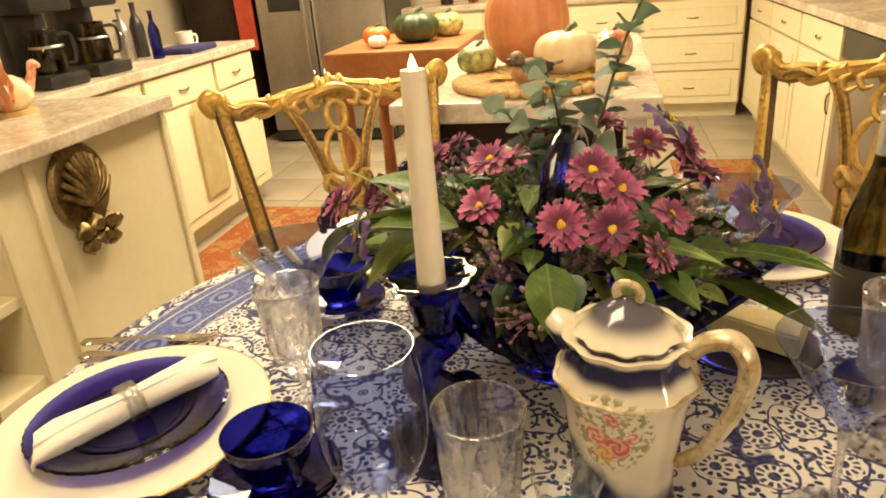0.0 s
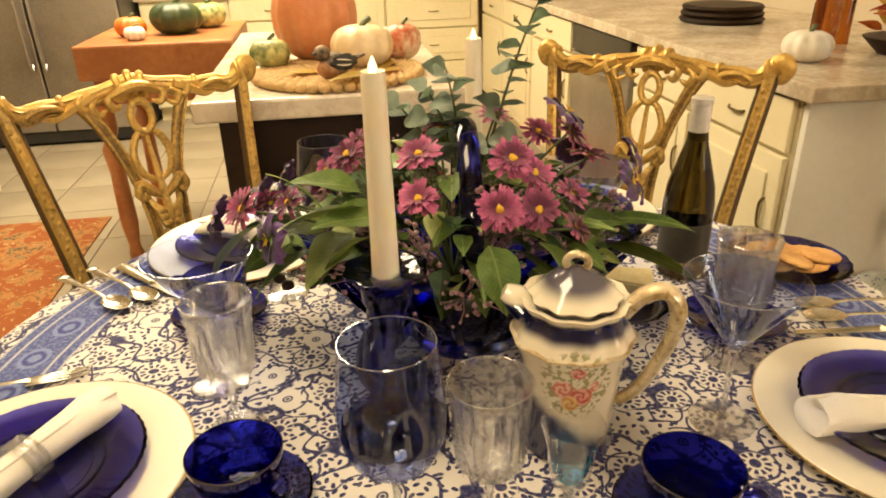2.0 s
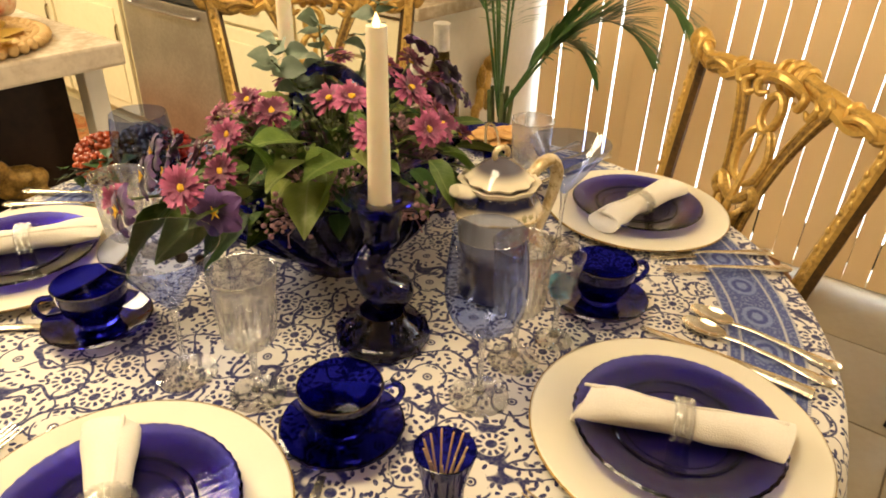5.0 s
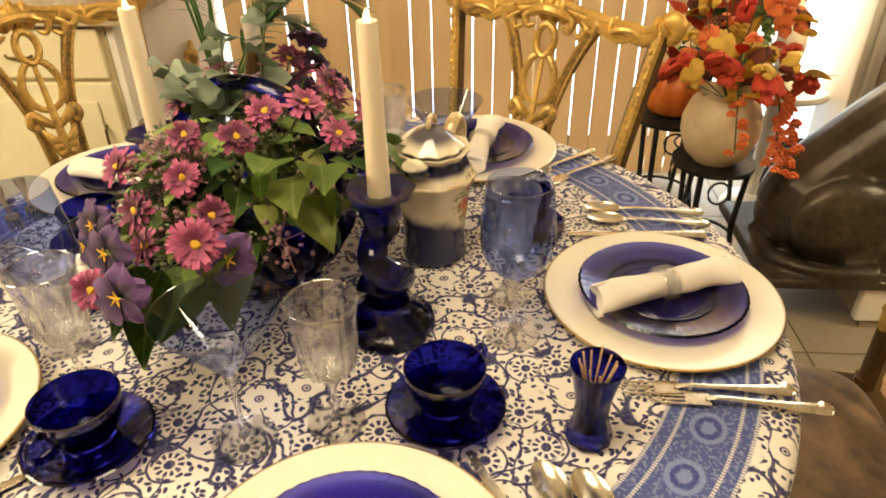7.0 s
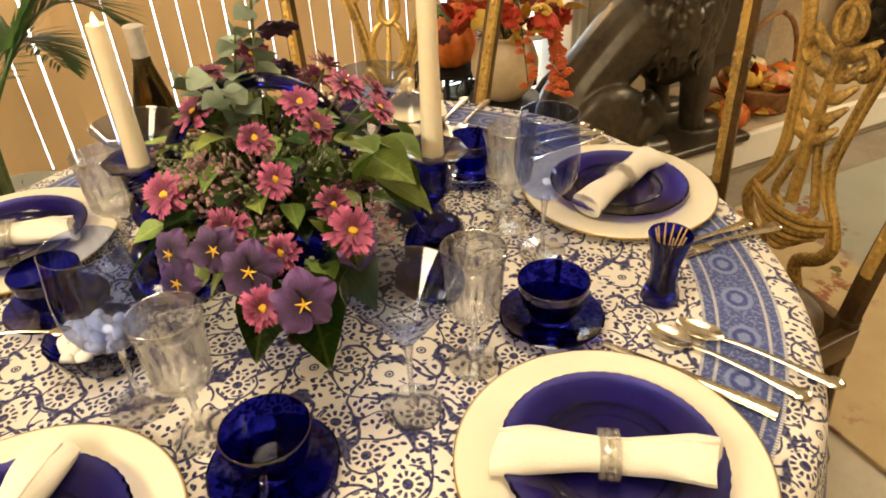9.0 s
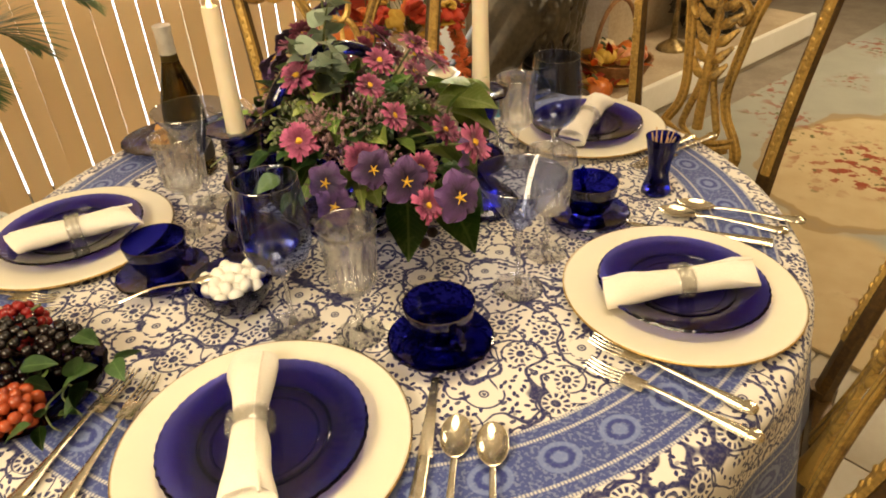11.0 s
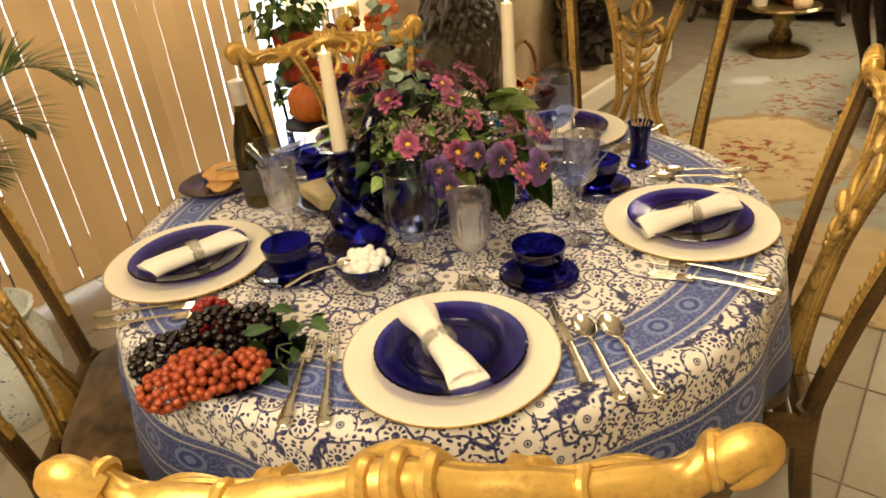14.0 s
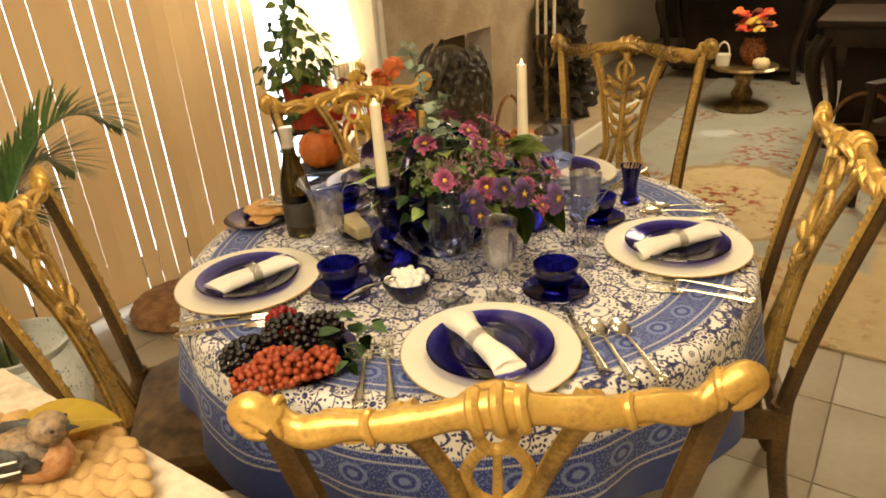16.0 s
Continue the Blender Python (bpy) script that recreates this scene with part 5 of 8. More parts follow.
DAISIES = [(0.042, 0.664, 1.030), (0.189, 0.671, 1.034), (0.118, 0.620, 1.020), (0.086, 0.751, 1.050), (0.237, 0.744, 1.060), (0.158, 0.667, 1.058), (0.240, 0.664, 1.003), 
           (0.285, 0.70, 1.035), (0.080, 0.940, 0.995), (-0.002, 0.908, 0.974), (-0.126, 0.823, 0.992), (-0.002, 0.780, 1.055), (0.030, 0.842, 1.050), (-0.012, 0.846, 1.016),
           (0.262, 0.806, 1.000), (-0.128, 0.935, 0.952), (-0.084, 0.884, 0.972), (0.150, 0.86, 1.05), (0.21, 0.81, 1.07), (0.168, 0.622, 1.010), (0.058, 0.700, 1.068), (0.270, 0.72, 1.062), (-0.072, 0.811, 0.995), (0.212, 0.612, 0.985)]
for i, p in enumerate(DAISIES):
    p = Vector(p)
    nrm = (p - HEART).normalized() + Vector((rng.uniform(-0.5, 0.5), rng.uniform(-0.5, 0.5), rng.uniform(0.0, 0.6)))
    d = stick("daisy", PETALS[i % 3], bouquet, facing(p, nrm, rng.uniform(0, 6), rng.uniform(0.56, 0.76)))
    stick("eye", EYE_ME, d, Matrix.Identity(4))
    part("stalk", swept([p - nrm.normalized() * 0.004 - BASE, (p * 0.6 + HEART * 0.4) - BASE, HEART - BASE + Vector((0, 0, -0.04))], 0.0018, 5, n=4), "stalk", bouquet)


def pansy_petals():
    bm = bmesh.new()
    for a, ln, w, zz in ((0.95, 0.036, 0.0185, 0.0), (2.2, 0.036, 0.0185, 0.001), (-0.25, 0.034, 0.0165, 0.004), (3.40, 0.034, 0.0165, 0.005), (-1.57, 0.037, 0.0195, 0.007)):
        prevr = None
        for i in range(8):
            t = i / 7
            hw = w * (0.12 + 0.88 * math.sin(math.pi * (0.04 + 0.76 * t)) ** 1.3)
            pr = []
            for s in (-1, -0.6, -0.2, 0.2, 0.6, 1):
                rr = 0.002 + ln * t * (1 - 0.16 * abs(s) ** 2)
                pr.append(bm.verts.new((rr * math.cos(a) - s * hw * math.sin(a), rr * math.sin(a) + s * hw * math.cos(a), zz + 0.016 * t - 0.020 * t * t + 0.0030 * t * math.sin(5.5 * s + 4 * t + a))))
            if prevr:
                for s in range(5):
                    bm.faces.new((prevr[s], prevr[s + 1], pr[s + 1], pr[s]))
            prevr = pr
    return bm


PANSY = shared("petals", pansy_petals(), "pansy")
bm = blob((0, 0, 0.009), (0.0032, 0.0032, 0.003), 1)
for a in (0.95, 2.2, -0.25, 3.40, -1.57):
    swept([(0, 0, 0.009), (0.005 * math.cos(a), 0.005 * math.sin(a), 0.0105), (0.0095 * math.cos(a), 0.0095 * math.sin(a), 0.0118)], [0.0014, 0.0012, 0.0004], 5, 1.0, (0, 0, 1), bm, 3)
STAR = shared("eye", bm, "pollen")
for p in ((-0.085, 0.922, 0.970), (-0.004, 0.972, 0.935), (-0.048, 0.940, 0.985), (0.01, 0.967, 0.963), (0.345, 0.69, 1.030), (0.315, 0.655, 1.008), (0.365, 0.71, 0.985), (0.24, 0.69, 1.095), (-0.10, 0.80, 0.955), (0.30, 0.76, 1.02), (-0.15, 0.90, 0.955)):
    p = Vector(p)
    nrm = (p - HEART) * 1.0 + Vector((rng.uniform(-0.09, 0.09), rng.uniform(-0.09, 0.09), 0.02))
    d = stick("pansy", PANSY, bouquet, facing(p, nrm, rng.uniform(-1.6, 1.6), rng.uniform(0.70, 0.95)))
    stick("eye", STAR, d, Matrix.Identity(4))

# leaves: broad variegated ones, long ones and small filling ones
BROAD = [shared("leaf", leaf_mesh(0.086, 0.031, 0.35, 0.25), m) for m in ("leaf", "leaf_pale", "leaf_dark")]
LONG = [shared("leaf", leaf_mesh(0.13, 0.015, 0.40, 0.2, 10), m) for m in ("leaf", "leaf_pale", "leaf_dark")]


def put_leaf(me, p, out, droop, s):
    out = Vector(out).normalized()
    x = (out + Vector((0, 0, droop))).normalized()
    side = Vector((0, 0, 1)).cross(x).normalized()
    up = x.cross(side)
    m = Matrix((x, side, up)).transposed().to_4x4()
    stick("leaf", me, bouquet, Matrix.Translation(Vector(p) - BASE) @ m @ Matrix.Rotation(rng.uniform(-0.5, 0.5), 4, "X") @ Matrix.Scale(s, 4))


for k in range(150):
    a = 2 * math.pi * k / 150 * 7 + rng.uniform(-0.2, 0.2)
    lev = rng.random()
    out = E1 * (math.cos(a) * 1.3) + E2 * math.sin(a)
    rr = 0.05 + 0.075 * rng.random()
    p = Vector((0.14, 0.785, 0)) + out * rr * (1.15 - 0.5 * lev) + Vector((0, 0, 0.895 + 0.115 * lev))
    if lev < 0.35 and rng.random() < 0.22:
        put_leaf(rng.choice(LONG), p + Vector((0, 0, 0.03)), out, rng.uniform(-0.15, 0.35), rng.uniform(0.6, 1.0))
    else:
        put_leaf(rng.choice((BROAD[0], BROAD[0], BROAD[1], BROAD[2], BROAD[2])), p, out, rng.uniform(-0.25, 0.9), rng.uniform(0.45, 0.8))
for p, out, dr, s, kind in (((0.02, 0.69, 1.0), (-0.95, -0.05, 0), 0.25, 1.1, BROAD[0]), ((-0.01, 0.69, 0.985), (-0.95, 0.1, 0), -0.6, 0.9, BROAD[1]), ((0.10, 0.61, 0.985), (0.05, -1, 0), -1.3, 0.9, BROAD[0]), ((0.17, 0.62, 0.97), (0.3, -0.9, 0), -0.6, 1.0, BROAD[0]),
                           ((-0.06, 0.80, 0.97), (-0.9, 0.25, 0), -0.2, 0.9, BROAD[1]), ((-0.05, 0.80, 0.93), (-0.95, 0.1, 0), -0.45, 1.1, BROAD[2]), ((-0.07, 0.84, 0.93), (-0.9, 0.5, 0), -0.5, 1.1, BROAD[0]), ((-0.06, 0.89, 0.93), (-0.6, 0.8, 0), -0.75, 1.1, BROAD[0]), ((-0.10, 0.87, 0.95), (-0.9, 0.35, 0), -0.75, 1.25, BROAD[0]),
                           ((0.30, 0.68, 0.95), (0.95, -0.35, 0), 0.0, 1.0, LONG[0]), ((0.31, 0.71, 0.93), (1.0, -0.1, 0), 0.05, 1.1, LONG[0]), ((0.29, 0.65, 0.93), (0.8, -0.6, 0), -0.2, 0.95, LONG[1]), ((-0.02, 0.72, 0.98), (-0.75, -0.4, 0), -0.35, 1.0, BROAD[1]), ((0.0, 0.74, 1.02), (-0.6, 0.1, 0), 0.4, 1.0, BROAD[0]),
                           ((0.0, 0.72, 1.0), (-0.95, 0.05, 0), 0.15, 1.2, BROAD[1]), ((-0.04, 0.76, 0.99), (-0.5, -0.1, 0), 1.6, 0.7, LONG[0])):
    put_leaf(kind, p, out, dr, s)

for k in range(75):
    a, lev = k * 2.39996, (k + 0.5) / 75
    out = E1 * (math.cos(a) * 1.35) + E2 * math.sin(a)
    p = Vector((0.14, 0.785, 0)) + out * (0.15 - 0.11 * lev ** 1.5) + Vector((0, 0, 0.915 + 0.115 * lev))
    put_leaf((BROAD[0], BROAD[1], BROAD[0], BROAD[2])[k % 4], p, out, rng.uniform(-0.55, 0.5), rng.uniform(0.4, 0.75))
# near-black blobs added to fill in dark holes low among the leaves
for p in ((-0.079, 0.862, 0.858), (-0.045, 0.872, 0.848), (-0.085, 0.890, 0.857)):
    part("dark_berry", blob(Vector(p) - BASE, (0.009, 0.009, 0.008), 2), "darkwood", bouquet, "near-black blob low in the bouquet")

# filler sprays of tiny buds
def spray(mat, n, seed):
    r = random.Random(seed)
    bm = bmesh.new()
    for k in range(n):
        p = Vector((r.gauss(0, 0.014), r.gauss(0, 0.014), r.uniform(-0.005, 0.035)))
        s = r.uniform(0.0018, 0.0036)
        blob(p, (s, s, s * 1.2), 1, bm)
        if k % 3 == 0:
            tube([(0, 0, -0.05), p * 0.6, p], 0.0007, 4, 1.0, (0, 1, 0), bm)
    return shared("buds", bm, mat)


SPRAYS = [spray("filler", 42, 1), spray("filler", 36, 2), spray("filler_green", 36, 3)]
for k in range(70):
    a = rng.uniform(0, 6.28)
    lev = rng.random()
    out = E1 * (math.cos(a) * 1.45) + E2 * math.sin(a)
    p = Vector((0.14, 0.785, 0)) + out * (0.06 + 0.085 * rng.random()) * (1.2 - 0.55 * lev) + Vector((0, 0, 0.905 + 0.10 * lev))
    stick("filler_spray", SPRAYS[k % 3], bouquet, facing(p, (p - HEART).normalized() + Vector((0, 0, 0.4)), rng.uniform(0, 6), rng.uniform(0.75, 1.15)))

# eucalyptus stems
EUC = shared("leaf", leaf_mesh(0.040, 0.0205, 0.25, 0.25, 6), "eucalyptus")
for pts in ([(0.16, 0.77, 0.98), (0.185, 0.755, 1.08), (0.205, 0.735, 1.17), (0.232, 0.722, 1.245)], [(0.14, 0.79, 0.98), (0.15, 0.80, 1.07), (0.135, 0.795, 1.14)], [(0.13, 0.80, 0.98), (0.12, 0.82, 1.04), (0.09, 0.845, 1.09)], [(0.15, 0.80, 0.98), (0.15, 0.83, 1.05), (0.14, 0.87, 1.10)]):
    path = smooth_path(pts, 6)
    st = part("eucalyptus_stem", tube([p - BASE for p in path], lerp_list([0.0026, 0.001], len(path)), 6), "stalk", bouquet)
    for i, p in enumerate(path[4:]):
        for s in ((0, 1) if i % 3 == 0 else (i % 2,)):
            a = i * 1.9 + s * math.pi
            out = Vector((math.cos(a), math.sin(a), rng.uniform(-0.1, 0.5)))
            x = out.normalized()
            side = Vector((0, 0, 1)).cross(x).normalized()
            m = Matrix((x, side, x.cross(side))).transposed().to_4x4()
            stick("eucalyptus_leaf", EUC, st, Matrix.Translation(p - BASE) @ m @ Matrix.Rotation(rng.uniform(-0.9, 0.9), 4, "X") @ Matrix.Scale(rng.uniform(0.75, 1.15) * (1.0 - 0.25 * i / len(path)), 4))

# ---- food on the table ----
M["cheese"] = stuff_mat("pale_cheese", (0.62, 0.50, 0.22), (0.74, 0.64, 0.36), 0.6, 0, 15, 90, 0.25, 0.002)
M["cracker"] = stuff_mat("toasted_cracker", (0.50, 0.24, 0.07), (0.70, 0.43, 0.16), 0.8, 0, 30, 140, 0.4, 0.002, vary=0.4)
M["mint"] = stuff_mat("white_sugar", (0.78, 0.74, 0.66), (0.84, 0.81, 0.74), 0.6, 0, 20, 100, 0.1)
M["grape_red"] = stuff_mat("red_orange_grape", (0.20, 0.024, 0.008), (0.42, 0.085, 0.028), 0.22, 0, 30, 120, 0.01, vary=0.6)
M["grape_black"] = stuff_mat("black_grape", (0.003, 0.002, 0.003), (0.012, 0.006, 0.006), 0.17, 0, 30, 120, 0.01, vary=0.5)
M["grape_crimson"] = stuff_mat("crimson_grape", (0.16, 0.006, 0.007), (0.30, 0.02, 0.018), 0.17, 0, 30, 120, 0.01, vary=0.5)


def small_plate(x, y, r, label, name="side_plate"):
    th = thing(name, at(x, y, T + 0.002, 12), label, "plate", "cobalt glass plates")
    k = r / 0.1
    part("plate", lathe([(0, 0.002), (0.055 * k, 0.002), (0.06 * k, 0.0), (0.07 * k, 0.004), (0.095 * k, 0.013), (0.1 * k, 0.0155), (0.094 * k, 0.017), (0.066 * k, 0.008), (0, 0.006)], 72, 20, 0.010, lambda z: max(0.0, z / 0.015)), "cobalt", th)


small_plate(0.385, 0.755, 0.088, "small cobalt glass plate under a wedge of cheese")
small_plate(0.728, 0.735, 0.098, "cobalt glass plate holding toasted crackers")
small_plate(0.24, 1.325, 0.105, "cobalt glass plate under bunches of grapes")
ch = bmesh.new()
vs = [[ch.verts.new((x, y, z)) for x, y in ((-0.06, -0.028), (0.055, -0.036), (0.062, 0.0), (-0.052, 0.036))] for z in (0.0, 0.032)]
ch.faces.new(vs[0][::-1])
ch.faces.new(vs[1])
for i in range(4):
    ch.faces.new((vs[0][i], vs[0][(i + 1) % 4], vs[1][(i + 1) % 4], vs[1][i]))
bmesh.ops.bevel(ch, geom=ch.edges[:], offset=0.003, segments=2, affect="EDGES")
tagged(part("cheese", ch, "cheese", None, "", True, at(0.40, 0.768, T + 0.0115, 150)), "pale yellow wedge of cheese on a blue plate", "cheese")
ck = shared("cracker", lathe([(0, 0), (0.026, 0), (0.029, 0.002), (0.029, 0.005), (0.026, 0.007), (0, 0.0072)], 28, 14, 0.03), "cracker")
for k in range(14):
    o = new("cracker", ck)
    f = k / 13
    o.matrix_basis = at(0.728 + 0.055 * math.cos(2.2 + f * 3.4) * (0.9 if k % 2 else 0.35), 0.735 + 0.055 * math.sin(2.2 + f * 3.4) * (0.9 if k % 2 else 0.35), T + 0.017 + 0.0055 * (k % 4), k * 40) @ pose(0, 0, 0, rng.uniform(-14, 14), rng.uniform(-14, 14))
    tagged(o, "round toasted golden cracker on a blue plate", "cracker", "crackers on the plate")
tg2 = thing("tongs", at(0.715, 0.745, T + 0.047, 115), "small silver serving tongs lying on crackers", "tongs")
for s in (-1, 1):
    part("arm", swept([(0, 0, 0.004), (s * 0.008, 0.02, 0.008), (s * 0.013, 0.07, 0.003), (s * 0.014, 0.11, -0.012)], [0.004, 0.003, 0.003, 0.005], 6), "silver", tg2)

nb = thing("mint_bowl", at(0.133, 1.06, T + 0.002), "fluted cobalt glass bowl filled with white mints", "bowl")
part("bowl", lathe([(0, 0.004), (0.024, 0.004), (0.027, 0.0), (0.03, 0.004), (0.044, 0.022), (0.054, 0.042), (0.058, 0.056), (0.0555, 0.056), (0.050, 0.042), (0.040, 0.025), (0.024, 0.011), (0, 0.009)], 64, 20, 0.015), "cobalt_cut", nb)
mint = shared("mint", blob((0, 0, 0), (0.011, 0.011, 0.0085), 2), "mint")
for k in range(30):
    a, r = k * 2.4, 0.0075 * math.sqrt(k)
    o = new("mint", mint)
    o.matrix_basis = at(0.133 + r * math.cos(a), 1.06 + r * math.sin(a), T + 0.058 - 0.35 * r + 0.004 * (k % 3)) @ pose(0, 0, 0, k * 33, k * 57)
    tagged(o, "smooth white oval mint heaped in a blue bowl", "mint", "mints in the bowl")
lad = thing("small_spoon", at(0.165, 1.10, T + 0.062, -35), "small silver spoon resting on the mint bowl", "spoon")
part("handle", swept([(0, 0, 0), (0, 0.05, 0.004), (0, 0.1, -0.006)], [0.002, 0.002, 0.0035], 6, 0.6, (0, 0, 1)), "silver", lad)
part("bowl", blob((0, -0.014, 0), (0.009, 0.014, 0.003), 2), "silver", lad)


def grape_bunch(name, mat, centres, n, size, label, seed):
    """Grapes packed on the hull of a few overlapping lumps."""
    r = random.Random(seed)
    th = thing(name, at(0, 0, 0), label, "grapes", "bunches of grapes")
    me = shared("grape", blob((0, 0, 0), (1, 1, 1.06), 2), mat)
    placed = []
    tries = 0
    while len(placed) < n and tries < 9000:
        tries += 1
        c, rad_ = r.choice(centres)
        d = Vector((r.gauss(0, 1), r.gauss(0, 1), r.gauss(0, 1))).normalized()
        p = Vector(c) + Vector((d.x * rad_[0], d.y * rad_[1], d.z * rad_[2]))
        s = size * r.uniform(0.85, 1.1)
        if p.z < T + s + 0.002 or any((p - q).length < 1.55 * size for q in placed):
            continue
        placed.append(p)
        stick("grape", me, th, Matrix.Translation(p) @ pose(0, 0, 0, r.uniform(0, 180), r.uniform(0, 180)) @ Matrix.Scale(s, 4))
    c0 = Vector(centres[0][0])
    part("stem", swept([c0 + Vector((0, 0, -0.02)), c0 + Vector((0.0, 0, 0.01)), c0 + Vector((-0.03, -0.02, 0.035))], 0.002, 5), "stalk", th)


grape_bunch("black_grapes", "grape_black", [((0.265, 1.315, T + 0.045), (0.055, 0.05, 0.035)), ((0.325, 1.375, T + 0.03), (0.045, 0.05, 0.026)), ((0.22, 1.27, T + 0.04), (0.035, 0.03, 0.03))], 210, 0.0074, "bunch of glossy black grapes spilling off a blue plate", 1)
grape_bunch("red_grapes", "grape_red", [((0.235, 1.395, T + 0.035), (0.055, 0.038, 0.03)), ((0.275, 1.43, T + 0.022), (0.04, 0.035, 0.022)), ((0.18, 1.36, T + 0.03), (0.03, 0.03, 0.022))], 180, 0.0074, "bunch of orange-red grapes lying on the tablecloth", 2)
grape_bunch("crimson_grapes", "grape_crimson", [((0.305, 1.275, T + 0.045), (0.034, 0.028, 0.028))], 60, 0.0068, "small bunch of crimson grapes behind the black ones", 3)
vine = thing("vine_leaves", at(0.165, 1.30, T + 0.03), "green silk vine leaves beside the grapes", "leaf")
for k in range(16):
    stick("leaf", BROAD[2 if k % 4 else 0], vine, Matrix.Translation((-0.02 + 0.05 * math.cos(k * 2.1), 0.055 * math.sin(k * 1.7) + 0.01, 0.006 + 0.010 * (k % 4))) @ pose(0, 0, 0, 14 * math.sin(k), 22 - 9 * (k % 4), k * 63) @ Matrix.Scale(0.34 + 0.05 * (k % 4), 4))
for k in range(3):
    part("tendril", swept([(0, 0, 0.0), (-0.03, 0.02 * k, 0.012), (-0.055, 0.03 * k - 0.01, 0.006), (-0.08, 0.025 * k, 0.012)], [0.0014, 0.0012, 0.001, 0.0006], 5), "stalk", vine)

# ---- floor tiles ----
TILE = 0.405
tile_me = shared("floor_tile", box(-TILE / 2 + 0.003, -TILE / 2 + 0.003, -0.006, TILE / 2 - 0.003, TILE / 2 - 0.003, 0.0, 0.0012), "tile")
for i in range(-8, 5):
    for j in range(-2, 15):
        o = stick("floor_tile", tile_me, floor, Matrix.Identity(4))
        a, b = 0.1 + TILE * i, 0.12 + TILE * j
        o.matrix_basis = Matrix.Translation((a, b, 0))


# ---- carpet and rugs ----
def carpet_mat():
    n = Net("aubusson_carpet")
    co = n.co()
    x, y, _ = n.xyz(co)
    wob = n.m("MULTIPLY", n.m("SUBTRACT", n.noise(co, 3.0, 3), 0.5), 0.5)
    d = n.m("SQRT", n.m("ADD", n.m("POWER", n.m("DIVIDE", n.m("ADD", x, 0.17), 0.42), 2.0), n.m("POWER", n.m("DIVIDE", n.m("ADD", y, 1.72), 0.62), 2.0)))
    d = n.m("ADD", d, wob)
    field = n.mix(n.noise(co, 5.0, 4), (0.28, 0.275, 0.235), (0.37, 0.36, 0.31))
    cream = n.mix(n.noise(co, 9.0, 4), (0.42, 0.31, 0.165), (0.54, 0.43, 0.265))
    oval = n.m("SUBTRACT", 1.0, n.step(d, 0.98, 1.04))
    edge = n.step(n.m("ADD", y, n.m("MULTIPLY", wob, 0.35)), -1.12, -1.04)
    side = n.m("SUBTRACT", 1.0, n.step(n.m("ADD", x, n.m("MULTIPLY", wob, 0.35)), -0.96, -0.90))
    pale = n.m("MAXIMUM", n.m("MAXIMUM", oval, edge), side)
    c = n.mix(pale, field, cream)
    ring = n.m("SUBTRACT", 1.0, n.step(n.m("ABSOLUTE", n.m("SUBTRACT", d, 1.02)), 0.04, 0.06))
    c = n.mix(n.m("MULTIPLY", ring, 0.7), c, (0.30, 0.20, 0.09))
    heart = n.m("SUBTRACT", 1.0, n.step(d, 0.35, 0.62))
    border = n.step(n.noise(co, 2.2, 2), 0.48, 0.62)
    rose = n.m("MULTIPLY", n.m("MAXIMUM", heart, n.m("MULTIPLY", border, 0.8)), n.step(n.noise(co, 17.0, 3), 0.52, 0.59))
    c = n.mix(rose, c, (0.25, 0.065, 0.035))
    leafy = n.m("MULTIPLY", n.m("MAXIMUM", heart, border), n.step(n.noise(co, 23.0, 3), 0.61, 0.66))
    c = n.mix(leafy, c, (0.13, 0.12, 0.05))
    n.set(Base_Color=c, Roughness=0.95, Specular_IOR_Level=0.1)
    n.bump(n.noise(co, 400.0, 2), 0.5, 0.003)
    return n.mat


M["carpet"] = carpet_mat()
tagged(part("carpet", box(-2.9, -5.6, 0.0, 0.62, -0.41, 0.012, 0.003), "carpet", None, "", False, room(0, 0)), "large floral carpet in cream, grey-blue and red", "carpet")
for a0, b0, a1, b1 in ((-1.93, 2.15, -1.36, 3.43), (0.42, 2.9, 0.95, 4.28)):
    tagged(part("kitchen_rug", box(a0, b0, 0.001, a1, b1, 0.010, 0.002), "red_rug", None, "", False, room(0, 0)), "small rust-red oriental rug on the kitchen tiles", "rug", "kitchen rugs")


# ---- kitchen units ----
def pull(parent, x, z, upright=False):
    if upright:
        part("handle", swept([(x, -0.006, z - 0.05), (x, -0.03, z - 0.035), (x, -0.032, z + 0.035), (x, -0.006, z + 0.05)], [0.006, 0.004, 0.004, 0.006], 6), "bronze", parent, "antique bronze pull")
    else:
        part("handle", swept([(x - 0.045, -0.006, z), (x - 0.03, -0.028, z - 0.008), (x + 0.03, -0.028, z - 0.008), (x + 0.045, -0.006, z)], [0.007, 0.004, 0.004, 0.007], 6), "bronze", parent, "antique bronze pull")


def framed(parent, name, x0, x1, z0, z1):
    """A raised-panel front."""
    d = part(name, box(x0, -0.02, z0, x1, -0.002, z1, 0.004), "cabinet", parent, "", False)
    if z1 - z0 > 0.2:
        part("panel", box(x0 + 0.055, -0.026, z0 + 0.055, x1 - 0.055, -0.0205, z1 - 0.055, 0.005), "cabinet", d, "", False)
    return d


